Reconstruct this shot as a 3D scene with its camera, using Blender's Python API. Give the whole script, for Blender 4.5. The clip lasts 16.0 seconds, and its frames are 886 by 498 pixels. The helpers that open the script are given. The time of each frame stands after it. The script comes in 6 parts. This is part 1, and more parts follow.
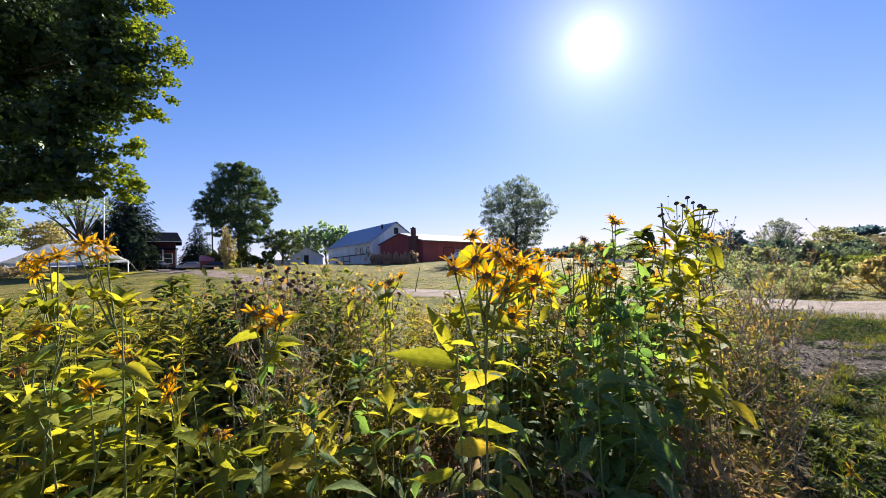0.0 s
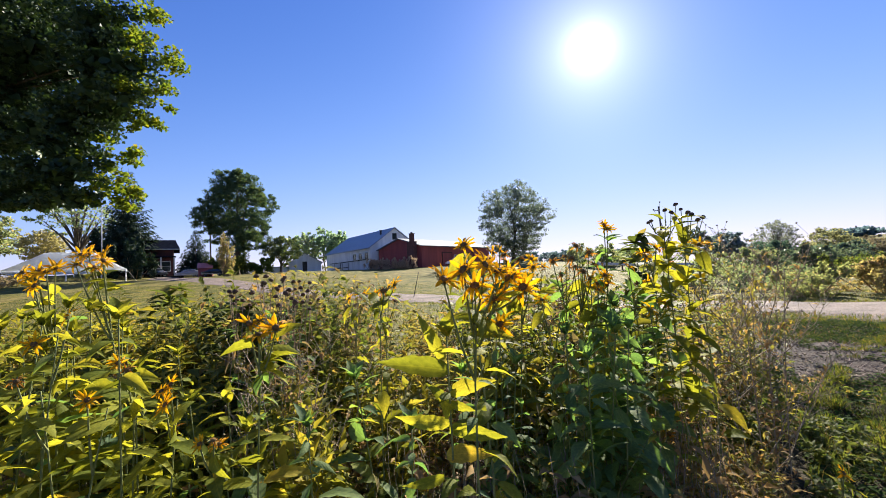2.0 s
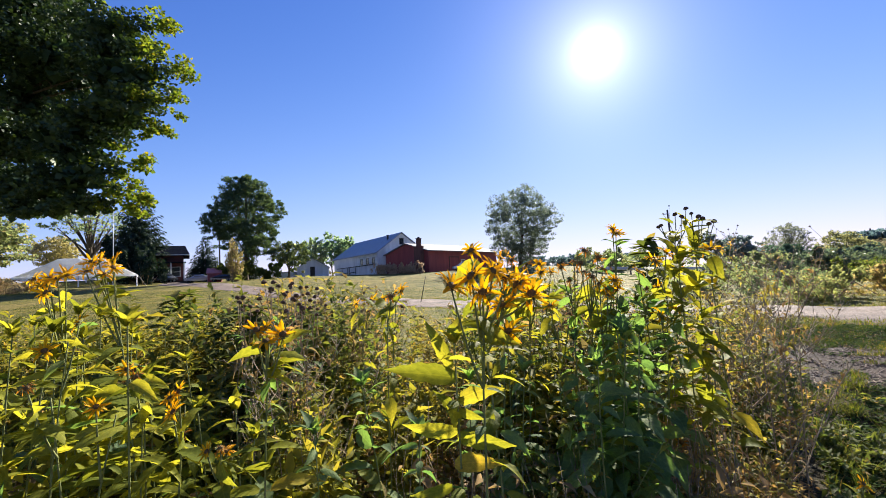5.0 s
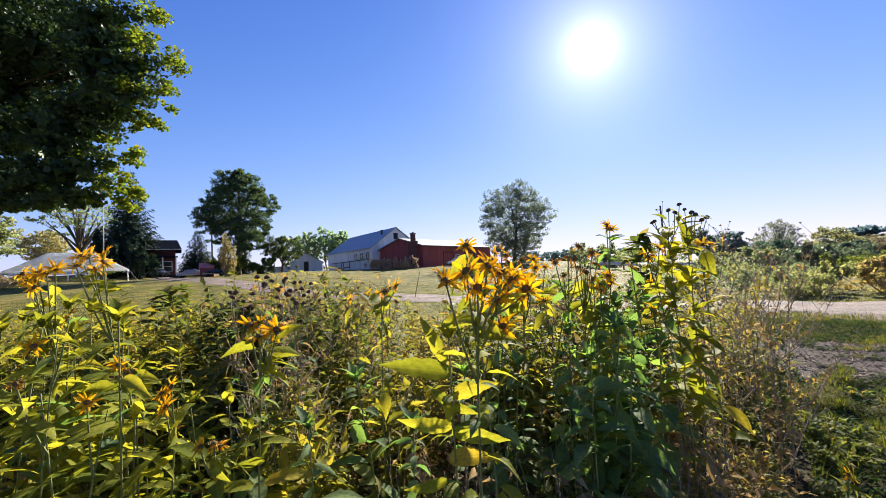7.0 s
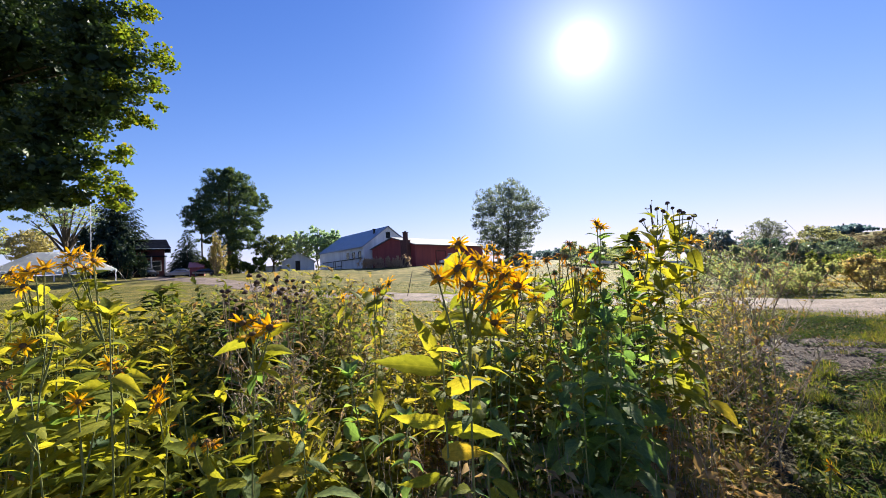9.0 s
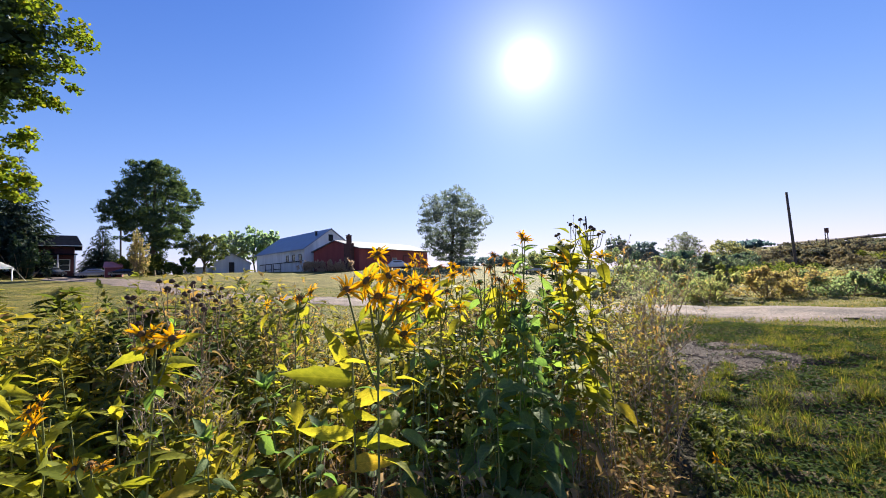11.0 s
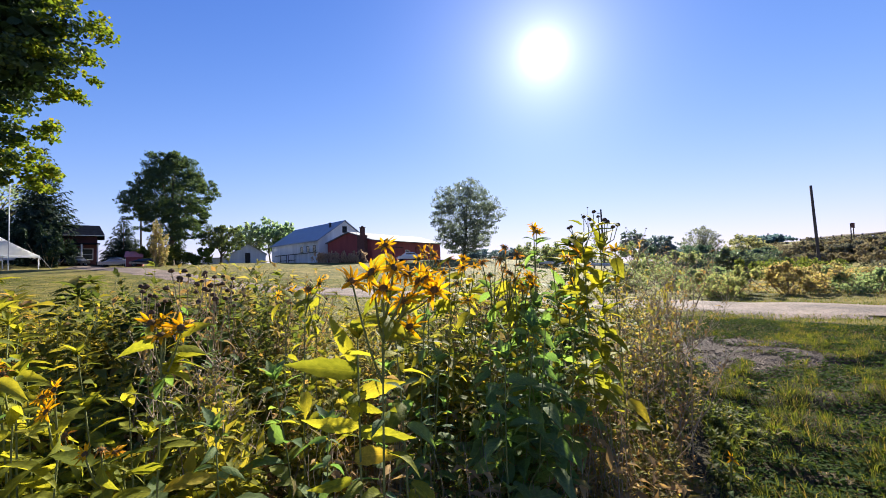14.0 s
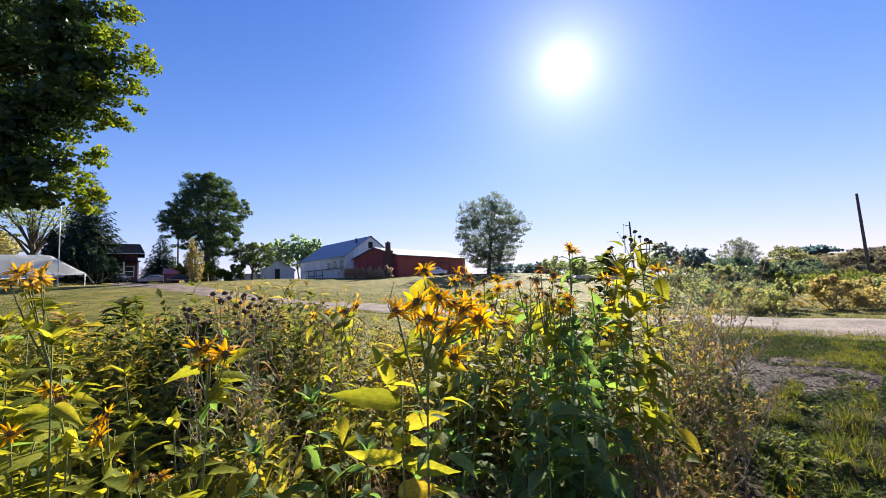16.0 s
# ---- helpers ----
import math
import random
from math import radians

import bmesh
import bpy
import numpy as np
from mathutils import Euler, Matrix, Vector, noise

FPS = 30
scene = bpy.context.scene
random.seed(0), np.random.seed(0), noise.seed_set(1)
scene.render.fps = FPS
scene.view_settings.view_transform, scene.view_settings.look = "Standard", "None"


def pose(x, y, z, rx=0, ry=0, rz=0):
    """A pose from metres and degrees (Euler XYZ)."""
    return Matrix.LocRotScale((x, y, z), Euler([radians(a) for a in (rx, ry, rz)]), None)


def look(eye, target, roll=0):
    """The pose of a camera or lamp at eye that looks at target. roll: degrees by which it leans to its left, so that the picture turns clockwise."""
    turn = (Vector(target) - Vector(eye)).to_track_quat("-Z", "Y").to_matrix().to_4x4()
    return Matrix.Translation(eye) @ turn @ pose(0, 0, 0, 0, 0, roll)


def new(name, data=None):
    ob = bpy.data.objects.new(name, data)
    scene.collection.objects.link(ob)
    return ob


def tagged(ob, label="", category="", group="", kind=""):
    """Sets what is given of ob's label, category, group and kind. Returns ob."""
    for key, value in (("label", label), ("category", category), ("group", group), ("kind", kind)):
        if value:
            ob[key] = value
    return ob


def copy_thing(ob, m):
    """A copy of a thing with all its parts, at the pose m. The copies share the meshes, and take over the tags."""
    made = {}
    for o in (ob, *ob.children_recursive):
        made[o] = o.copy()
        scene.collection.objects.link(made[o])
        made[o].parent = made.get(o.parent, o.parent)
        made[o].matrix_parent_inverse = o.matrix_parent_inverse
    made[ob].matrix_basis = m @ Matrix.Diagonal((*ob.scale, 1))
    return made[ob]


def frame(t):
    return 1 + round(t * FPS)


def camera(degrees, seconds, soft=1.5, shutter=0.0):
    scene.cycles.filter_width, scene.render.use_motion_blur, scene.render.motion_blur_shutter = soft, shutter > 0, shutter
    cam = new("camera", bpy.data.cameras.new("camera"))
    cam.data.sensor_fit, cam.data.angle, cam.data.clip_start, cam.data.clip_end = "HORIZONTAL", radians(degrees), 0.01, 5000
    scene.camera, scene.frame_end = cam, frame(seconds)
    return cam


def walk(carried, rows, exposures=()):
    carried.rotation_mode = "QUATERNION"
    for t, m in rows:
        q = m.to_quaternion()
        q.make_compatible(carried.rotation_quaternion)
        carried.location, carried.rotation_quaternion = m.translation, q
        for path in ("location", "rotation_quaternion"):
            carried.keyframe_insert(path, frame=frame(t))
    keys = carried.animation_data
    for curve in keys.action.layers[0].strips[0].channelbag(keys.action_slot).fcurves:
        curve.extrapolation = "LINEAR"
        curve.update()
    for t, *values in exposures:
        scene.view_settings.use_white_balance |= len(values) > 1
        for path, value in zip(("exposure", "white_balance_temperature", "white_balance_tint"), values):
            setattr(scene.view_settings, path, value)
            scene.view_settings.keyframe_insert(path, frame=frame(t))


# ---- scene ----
cam = camera(95.2, 16.0, soft=0.9)
PATH = [
    (0, pose(-0.017, 0.021, 1.492, 92.84, 2.41, 1.05)),
    (0.5, pose(-0.007, 0.011, 1.499, 93.26, 2.47, 0.94)),
    (1, pose(0.001, 0.003, 1.501, 93.46, 2.68, 0.73)),
    (1.5, pose(0.002, 0.001, 1.502, 93.53, 2.86, 0.61)),
    (2, pose(0.004, -0.000, 1.501, 93.54, 2.98, 0.89)),
    (2.5, pose(0.004, 0.001, 1.500, 93.65, 3.06, 1.52)),
    (3, pose(-0.001, 0.002, 1.502, 93.92, 3.12, 2.28)),
    (3.5, pose(0.000, 0.000, 1.505, 94.33, 3.13, 2.76)),
    (6, pose(0.004, 0.011, 1.503, 94.03, 3.08, 1.14)),
    (6.5, pose(0.001, 0.011, 1.501, 93.75, 3.05, 1.01)),
    (7, pose(0.002, 0.009, 1.505, 93.51, 3.04, 1.06)),
    (7.5, pose(0.005, 0.007, 1.509, 93.37, 3.09, 1.27)),
    (8, pose(0.005, 0.007, 1.507, 93.25, 3.09, 1.34)),
    (8.5, pose(-0.002, 0.003, 1.500, 93.23, 3.12, 1.01)),
    (9, pose(0.002, -0.002, 1.502, 93.30, 3.20, -0.00)),
    (9.5, pose(0.019, -0.011, 1.512, 93.45, 3.21, -1.70)),
    (10, pose(0.034, -0.018, 1.519, 93.58, 3.10, -3.88)),
    (10.2, pose(0.036, -0.020, 1.519, 93.63, 2.98, -4.76)),
    (12.3, pose(0.142, -0.028, 1.504, 93.40, 1.57, -10.12)),
    (12.5, pose(0.139, -0.028, 1.506, 93.22, 1.48, -9.96)),
    (13, pose(0.120, -0.022, 1.513, 92.92, 1.54, -8.99)),
    (13.5, pose(0.104, -0.010, 1.513, 92.67, 1.67, -7.52)),
    (14, pose(0.090, -0.006, 1.513, 92.61, 1.76, -6.02)),
    (14.5, pose(0.081, -0.002, 1.513, 92.81, 1.88, -4.59)),
    (15, pose(0.058, 0.005, 1.516, 93.32, 1.94, -3.57)),
    (15.5, pose(0.053, 0.011, 1.527, 94.10, 1.97, -2.83)),
    (16, pose(0.051, 0.008, 1.544, 94.78, 2.07, -2.50)),
]
walk(cam, PATH)

# ---------------------------------------------------------------- light
SUN_AZ, SUN_EL = radians(21.1), radians(27.2)
SUN_DIR = Vector((math.sin(SUN_AZ) * math.cos(SUN_EL), math.cos(SUN_AZ) * math.cos(SUN_EL), math.sin(SUN_EL)))
scene.view_settings.exposure = 1.77

world = bpy.data.worlds.new("world")
scene.world = world
world.use_nodes = True
wt = world.node_tree
wt.nodes.clear()
sky = wt.nodes.new("ShaderNodeTexSky")
sky.sky_type = "NISHITA"
sky.sun_disc = False
sky.sun_elevation = SUN_EL
sky.sun_rotation = SUN_AZ
sky.altitude = 250
sky.air_density = 1.0
sky.dust_density = 0.0
sky.ozone_density = 3.0
hs = wt.nodes.new("ShaderNodeHueSaturation")
hs.inputs["Saturation"].default_value = 1.0
tint = wt.nodes.new("ShaderNodeVectorMath")
tint.operation = "MULTIPLY"
tint.inputs[1].default_value = (0.0665, 0.0625, 0.071)
wt.links.new(sky.outputs[0], tint.inputs[0])
deep = wt.nodes.new("ShaderNodeGamma")
deep.inputs["Gamma"].default_value = 1.35
wt.links.new(tint.outputs[0], deep.inputs["Color"])
# a clear autumn sky: strong blue overhead, paler but not white towards the horizon
split, join = wt.nodes.new("ShaderNodeSeparateColor"), wt.nodes.new("ShaderNodeCombineColor")
wt.links.new(deep.outputs[0], split.inputs[0])


def soften(src, power, gain, squeeze):
    p = wt.nodes.new("ShaderNodeMath")
    p.operation = "POWER"
    p.inputs[1].default_value = power
    wt.links.new(src, p.inputs[0])
    d = wt.nodes.new("ShaderNodeMath")
    d.operation = "MULTIPLY_ADD"
    d.inputs[1].default_value, d.inputs[2].default_value = squeeze / gain, 1.0 / gain
    wt.links.new(p.outputs[0], d.inputs[0])
    q = wt.nodes.new("ShaderNodeMath")
    q.operation = "DIVIDE"
    wt.links.new(p.outputs[0], q.inputs[0])
    wt.links.new(d.outputs[0], q.inputs[1])
    return q.outputs[0]


for band, (power, gain, squeeze) in enumerate(((1.2, 2.05, 4.9), (1.0, 1.33, 3.2), (1.0, 2.4, 5.2))):
    wt.links.new(soften(split.outputs[band], power, gain, squeeze), join.inputs[band])
wt.links.new(join.outputs[0], hs.inputs["Color"])
# the sun's own aureole: brightness falls off with the angle from the sun
tc = wt.nodes.new("ShaderNodeTexCoord")
dot = wt.nodes.new("ShaderNodeVectorMath")
dot.operation = "DOT_PRODUCT"
dot.inputs[1].default_value = SUN_DIR
wt.links.new(tc.outputs["Generated"], dot.inputs[0])
acos = wt.nodes.new("ShaderNodeMath")
acos.operation = "ARCCOSINE"
acos.use_clamp = False
wt.links.new(dot.outputs["Value"], acos.inputs[0])
total = None
for width, gain in ((radians(1.12), 2.0), (radians(2.4), 0.2), (radians(5.5), 0.12), (radians(11), 0.066), (radians(17), 0.03)):
    d = wt.nodes.new("ShaderNodeMath")
    d.operation = "DIVIDE"
    d.inputs[1].default_value = width
    wt.links.new(acos.outputs[0], d.inputs[0])
    p = wt.nodes.new("ShaderNodeMath")
    p.operation = "POWER"
    p.inputs[1].default_value = 2.0
    wt.links.new(d.outputs[0], p.inputs[0])
    n = wt.nodes.new("ShaderNodeMath")
    n.operation = "MULTIPLY"
    n.inputs[1].default_value = -1.0
    wt.links.new(p.outputs[0], n.inputs[0])
    e = wt.nodes.new("ShaderNodeMath")
    e.operation = "EXPONENT"
    wt.links.new(n.outputs[0], e.inputs[0])
    g = wt.nodes.new("ShaderNodeMath")
    g.operation = "MULTIPLY_ADD"
    g.inputs[1].default_value = gain
    wt.links.new(e.outputs[0], g.inputs[0])
    if total is None:
        g.inputs[2].default_value = 0.0
    else:
        wt.links.new(total.outputs[0], g.inputs[2])
    total = g
glow = wt.nodes.new("ShaderNodeVectorMath")
glow.operation = "SCALE"
glow.inputs[0].default_value = (1.0, 0.97, 1.06)
wt.links.new(total.outputs[0], glow.inputs["Scale"])
# a milky band of autumn haze low over the land
zsep = wt.nodes.new("ShaderNodeSeparateXYZ")
wt.links.new(tc.outputs["Generated"], zsep.inputs[0])
zq = wt.nodes.new("ShaderNodeMath")
zq.operation = "MULTIPLY"
wt.links.new(zsep.outputs["Z"], zq.inputs[0])
wt.links.new(zsep.outputs["Z"], zq.inputs[1])
zn = wt.nodes.new("ShaderNodeMath")
zn.operation = "MULTIPLY"
zn.inputs[1].default_value = -1.0 / 0.36 ** 2
wt.links.new(zq.outputs[0], zn.inputs[0])
ze = wt.nodes.new("ShaderNodeMath")
ze.operation = "EXPONENT"
wt.links.new(zn.outputs[0], ze.inputs[0])
milk = wt.nodes.new("ShaderNodeVectorMath")
milk.operation = "SCALE"
milk.inputs[0].default_value = (0.010, 0.016, 0.012)
wt.links.new(ze.outputs[0], milk.inputs["Scale"])
hazy = wt.nodes.new("ShaderNodeVectorMath")
hazy.operation = "ADD"
wt.links.new(hs.outputs[0], hazy.inputs[0])
wt.links.new(milk.outputs[0], hazy.inputs[1])
add = wt.nodes.new("ShaderNodeVectorMath")
add.operation = "ADD"
wt.links.new(hazy.outputs[0], add.inputs[0])
wt.links.new(glow.outputs[0], add.inputs[1])
bg = wt.nodes.new("ShaderNodeBackground")
bg.inputs["Strength"].default_value = 1.0
wt.links.new(add.outputs[0], bg.inputs["Color"])
wo = wt.nodes.new("ShaderNodeOutputWorld")
wt.links.new(bg.outputs[0], wo.inputs["Surface"])

sun = new("sun", bpy.data.lights.new("sun", "SUN"))
sun.data.energy = 4.4
sun.data.angle = radians(0.53)
sun.data.color = (1.0, 0.93, 0.80)
sun.matrix_world = look(Vector((0, 0, 60)) + SUN_DIR * 20, Vector((0, 0, 60)))


# ---------------------------------------------------------------- materials
def nodes_of(name):
    m = bpy.data.materials.new(name)
    m.use_nodes = True
    t = m.node_tree
    return m, t, t.nodes["Principled BSDF"], t.nodes["Material Output"]


def ramp(t, src, stops):
    r = t.nodes.new("ShaderNodeValToRGB")
    el = r.color_ramp.elements
    while len(el) < len(stops):
        el.new(0.5)
    for e, (p, c) in zip(el, stops):
        e.position, e.color = p, (*c, 1)
    t.links.new(src, r.inputs[0])
    return r


def noise_node(t, scale, detail=4.0, vec=None, rough=0.6):
    n = t.nodes.new("ShaderNodeTexNoise")
    n.inputs["Scale"].default_value = scale
    n.inputs["Detail"].default_value = detail
    n.inputs["Roughness"].default_value = rough
    if vec is not None:
        t.links.new(vec, n.inputs["Vector"])
    return n


def coords(t, kind="Object"):
    return t.nodes.new("ShaderNodeTexCoord").outputs[kind]


def mixc(t, fac, a, b, mode="MIX"):
    n = t.nodes.new("ShaderNodeMix")
    n.data_type, n.blend_type = "RGBA", mode
    for sock, v in ((n.inputs[0], fac), (n.inputs[6], a), (n.inputs[7], b)):
        if isinstance(v, bpy.types.NodeSocket):
            t.links.new(v, sock)
        elif isinstance(v, tuple):
            sock.default_value = (*v, 1)
        else:
            sock.default_value = v
    return n.outputs[2]


def bumped(t, bsdf, height, strength=0.3, distance=0.02):
    b = t.nodes.new("ShaderNodeBump")
    b.inputs["Strength"].default_value = strength
    b.inputs["Distance"].default_value = distance
    t.links.new(height, b.inputs["Height"])
    t.links.new(b.outputs[0], bsdf.inputs["Normal"])


def plain(name, stops, scale=6.0, rough=0.7, metal=0.0, bump=0.2, fine=60.0, dist=0.01, kind="Object", stretch=None):
    """Two scales of noise: broad colour change and a fine grain with relief."""
    m, t, b, _ = nodes_of(name)
    vec = coords(t, kind)
    if stretch:
        mp = t.nodes.new("ShaderNodeMapping")
        mp.inputs["Scale"].default_value = stretch
        t.links.new(vec, mp.inputs["Vector"])
        vec = mp.outputs[0]
    broad, grain = noise_node(t, scale, 5, vec), noise_node(t, fine, 3, vec)
    col = ramp(t, broad.outputs[0], stops).outputs[0]
    g = ramp(t, grain.outputs[0], [(0.3, (0.78, 0.78, 0.78)), (0.7, (1.12, 1.12, 1.12))]).outputs[0]
    t.links.new(mixc(t, 1.0, col, g, "MULTIPLY"), b.inputs["Base Color"])
    b.inputs["Roughness"].default_value, b.inputs["Metallic"].default_value = rough, metal
    b.inputs["Specular IOR Level"].default_value = 0.5 if rough < 0.6 else 0.15
    bumped(t, b, grain.outputs[0], bump, dist)
    return m


def maths(t, op, a, b=None, c=None):
    n = t.nodes.new("ShaderNodeMath")
    n.operation = op
    for sock, v in zip(n.inputs, (a, b, c)):
        if isinstance(v, bpy.types.NodeSocket):
            t.links.new(v, sock)
        elif v is not None:
            sock.default_value = v
    return n.outputs[0]


def leafy(name, dark, light, old=None, thin=0.45, rough=0.45, per="island", scale=25.0, old_from=0.85, gloss=0.12, veins=False, through_tint=(2.2, 2.0, 0.65)):
    """A thin leaf: diffuse and gloss on the lit side, sunlight let through from the other."""
    m, t, b, out = nodes_of(name)
    rnd = t.nodes.new("ShaderNodeNewGeometry").outputs["Random Per Island"] if per == "island" else t.nodes.new("ShaderNodeObjectInfo").outputs["Random"]
    stops = [(0.0, dark), (old_from if old else 1.0, light)]
    if old:
        stops.append((min(1.0, old_from + 0.08), old))
    col = ramp(t, rnd, stops).outputs[0]
    if per == "island":
        own = ramp(t, t.nodes.new("ShaderNodeObjectInfo").outputs["Random"], [(0.0, (0.78, 0.9, 0.95)), (0.5, (1.0, 1.0, 1.0)), (1.0, (1.18, 1.06, 0.9))]).outputs[0]
        col = mixc(t, 1.0, col, own, "MULTIPLY")
    n = noise_node(t, scale, 4, coords(t))
    g = ramp(t, n.outputs[0], [(0.3, (0.72, 0.75, 0.7)), (0.7, (1.15, 1.12, 1.0))]).outputs[0]
    c = mixc(t, 1.0, col, g, "MULTIPLY")
    relief = n.outputs[0]
    if veins:
        # a pale midrib along the leaf and side veins that slant off it
        sep = t.nodes.new("ShaderNodeSeparateXYZ")
        t.links.new(coords(t), sep.inputs[0])
        off = maths(t, "ABSOLUTE", sep.outputs["X"])
        rib = maths(t, "LESS_THAN", off, 0.012)
        slant = maths(t, "MULTIPLY_ADD", off, -1.1, sep.outputs["Y"])
        wave = maths(t, "SINE", maths(t, "MULTIPLY", slant, 40.0))
        side = maths(t, "GREATER_THAN", wave, 0.96)
        line = maths(t, "MAXIMUM", rib, maths(t, "MULTIPLY", side, 0.6))
        c = mixc(t, line, c, mixc(t, 1.0, c, (1.25, 1.2, 1.2), "MULTIPLY"))
        relief = maths(t, "MULTIPLY_ADD", wave, 0.08, n.outputs[0])
    t.links.new(c, b.inputs["Base Color"])
    b.inputs["Roughness"].default_value = rough
    b.inputs["Specular IOR Level"].default_value = gloss
    tr = t.nodes.new("ShaderNodeBsdfTranslucent")
    warm = mixc(t, 1.0, c, through_tint, "MULTIPLY")
    t.links.new(warm, tr.inputs["Color"])
    bumped(t, b, relief, 0.35 if veins else 0.3, 0.004)
    mx = t.nodes.new("ShaderNodeMixShader")
    mx.inputs[0].default_value = thin
    t.links.new(b.outputs[0], mx.inputs[1])
    t.links.new(tr.outputs[0], mx.inputs[2])
    t.links.new(mx.outputs[0], out.inputs["Surface"])
    return m


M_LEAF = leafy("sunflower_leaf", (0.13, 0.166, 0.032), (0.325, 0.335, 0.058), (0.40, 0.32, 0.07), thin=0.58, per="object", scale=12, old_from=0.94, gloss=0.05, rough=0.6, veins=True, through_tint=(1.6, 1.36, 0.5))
# Darker copy of the sunflower leaf: the shade on it is in the colour.
M_LEAF_DARK = leafy("shaded_sunflower_leaf", (0.092, 0.148, 0.086), (0.185, 0.24, 0.108), (0.24, 0.24, 0.07), thin=0.5, per="object", scale=12, old_from=0.93, gloss=0.05, rough=0.62, veins=True, through_tint=(1.7, 2.0, 0.7))
M_WEED = leafy("weed_leaf", (0.13, 0.14, 0.05), (0.29, 0.27, 0.10), (0.3, 0.22, 0.13), thin=0.5, old_from=0.8, gloss=0.06, rough=0.6, through_tint=(1.85, 1.56, 0.75))
M_WEED_DARK = leafy("dark_weed_leaf", (0.06, 0.085, 0.034), (0.15, 0.17, 0.06), (0.24, 0.18, 0.08), thin=0.45, old_from=0.87, gloss=0.05, rough=0.6, through_tint=(1.8, 1.8, 0.75))
M_DRY = leafy("dry_leaf", (0.21, 0.14, 0.075), (0.43, 0.305, 0.165), (0.2, 0.18, 0.08), through_tint=(1.4, 1.3, 0.85), thin=0.3, rough=0.85, gloss=0.03, old_from=0.8)
M_PETAL = leafy("petal", (0.92, 0.40, 0.01), (0.96, 0.53, 0.016), None, thin=0.52, rough=0.55, per="object", scale=60, through_tint=(1.0, 1.0, 0.6))
M_OLD_PETAL = leafy("old_petal", (0.40, 0.15, 0.02), (0.6, 0.27, 0.04), None, thin=0.4, through_tint=(1.3, 1.1, 0.6), rough=0.7, per="object", scale=60)
M_GRASS = leafy("grass_blade", (0.036, 0.058, 0.02), (0.108, 0.13, 0.04), (0.2, 0.16, 0.085), thin=0.42, old_from=0.84, gloss=0.03, rough=0.7)
M_CLOVER = leafy("clover_leaf", (0.026, 0.05, 0.017), (0.07, 0.098, 0.03), None, thin=0.28, rough=0.85, gloss=0.02)
# Turning rim leaves, lightened so sunlight on the crown's edge is in the colour.
M_MAPLE_RIM = leafy("sunlit_turning_maple_leaf", (0.07, 0.11, 0.03), (0.18, 0.2, 0.035), (0.24, 0.19, 0.035), thin=0.5, old_from=0.9, rough=0.6, gloss=0.05)
# The blue in this green stands for haze over the yard trees.
M_MAPLE_YARD = leafy("hazed_maple_leaf", (0.052, 0.09, 0.085), (0.1, 0.145, 0.105), (0.13, 0.12, 0.05), thin=0.32, old_from=0.93, rough=0.65, gloss=0.05)
# Inner maple leaves, darkened to hold the shade inside the crown.
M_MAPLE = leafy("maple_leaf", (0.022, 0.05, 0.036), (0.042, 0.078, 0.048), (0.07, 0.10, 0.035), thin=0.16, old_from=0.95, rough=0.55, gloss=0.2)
M_TREE = leafy("tree_leaf", (0.06, 0.085, 0.03), (0.13, 0.155, 0.05), (0.2, 0.16, 0.06), thin=0.48, old_from=0.92, gloss=0.04, rough=0.7, through_tint=(1.7, 1.7, 0.8))
# Made paler and bluer so the far poplars carry haze in their colour.
M_PALE = leafy("pale_leaf", (0.2, 0.25, 0.17), (0.34, 0.4, 0.27), (0.38, 0.35, 0.22), thin=0.66, through_tint=(1.5, 1.6, 1.15))
M_SILVER = leafy("silver_leaf", (0.12, 0.15, 0.145), (0.21, 0.24, 0.22), None, thin=0.45, through_tint=(1.25, 1.35, 1.05))
M_YELLOW = leafy("yellowing_leaf", (0.22, 0.195, 0.10), (0.37, 0.32, 0.16), (0.42, 0.28, 0.16), thin=0.5, through_tint=(1.35, 1.35, 0.95))
M_BUSH = leafy("bush_leaf", (0.15, 0.185, 0.115), (0.29, 0.315, 0.175), (0.36, 0.28, 0.19), through_tint=(1.4, 1.45, 1.0), thin=0.58, old_from=0.86, gloss=0.03, rough=0.7)
M_REED = leafy("reed", (0.46, 0.34, 0.27), (0.66, 0.51, 0.41), None, through_tint=(1.1, 1.05, 0.95), thin=0.5, rough=0.8, gloss=0.02)
M_LOCUST = leafy("locust_leaf", (0.25, 0.255, 0.16), (0.38, 0.365, 0.22), None, through_tint=(1.3, 1.25, 0.9), thin=0.58, rough=0.7, gloss=0.03)
M_THICKET = leafy("thicket", (0.24, 0.18, 0.12), (0.4, 0.31, 0.2), (0.24, 0.24, 0.12), through_tint=(1.2, 1.15, 0.9), thin=0.4, rough=0.8, gloss=0.02)
M_SCRUB = leafy("scrub", (0.17, 0.15, 0.115), (0.29, 0.25, 0.185), (0.17, 0.19, 0.11), through_tint=(1.2, 1.2, 1.0), thin=0.25, rough=0.8, gloss=0.02)
M_NEEDLE = leafy("needle", (0.018, 0.036, 0.03), (0.042, 0.066, 0.048), None, thin=0.12, rough=0.6)
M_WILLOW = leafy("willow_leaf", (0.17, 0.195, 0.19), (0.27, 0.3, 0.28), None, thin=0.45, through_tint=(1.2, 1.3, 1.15))
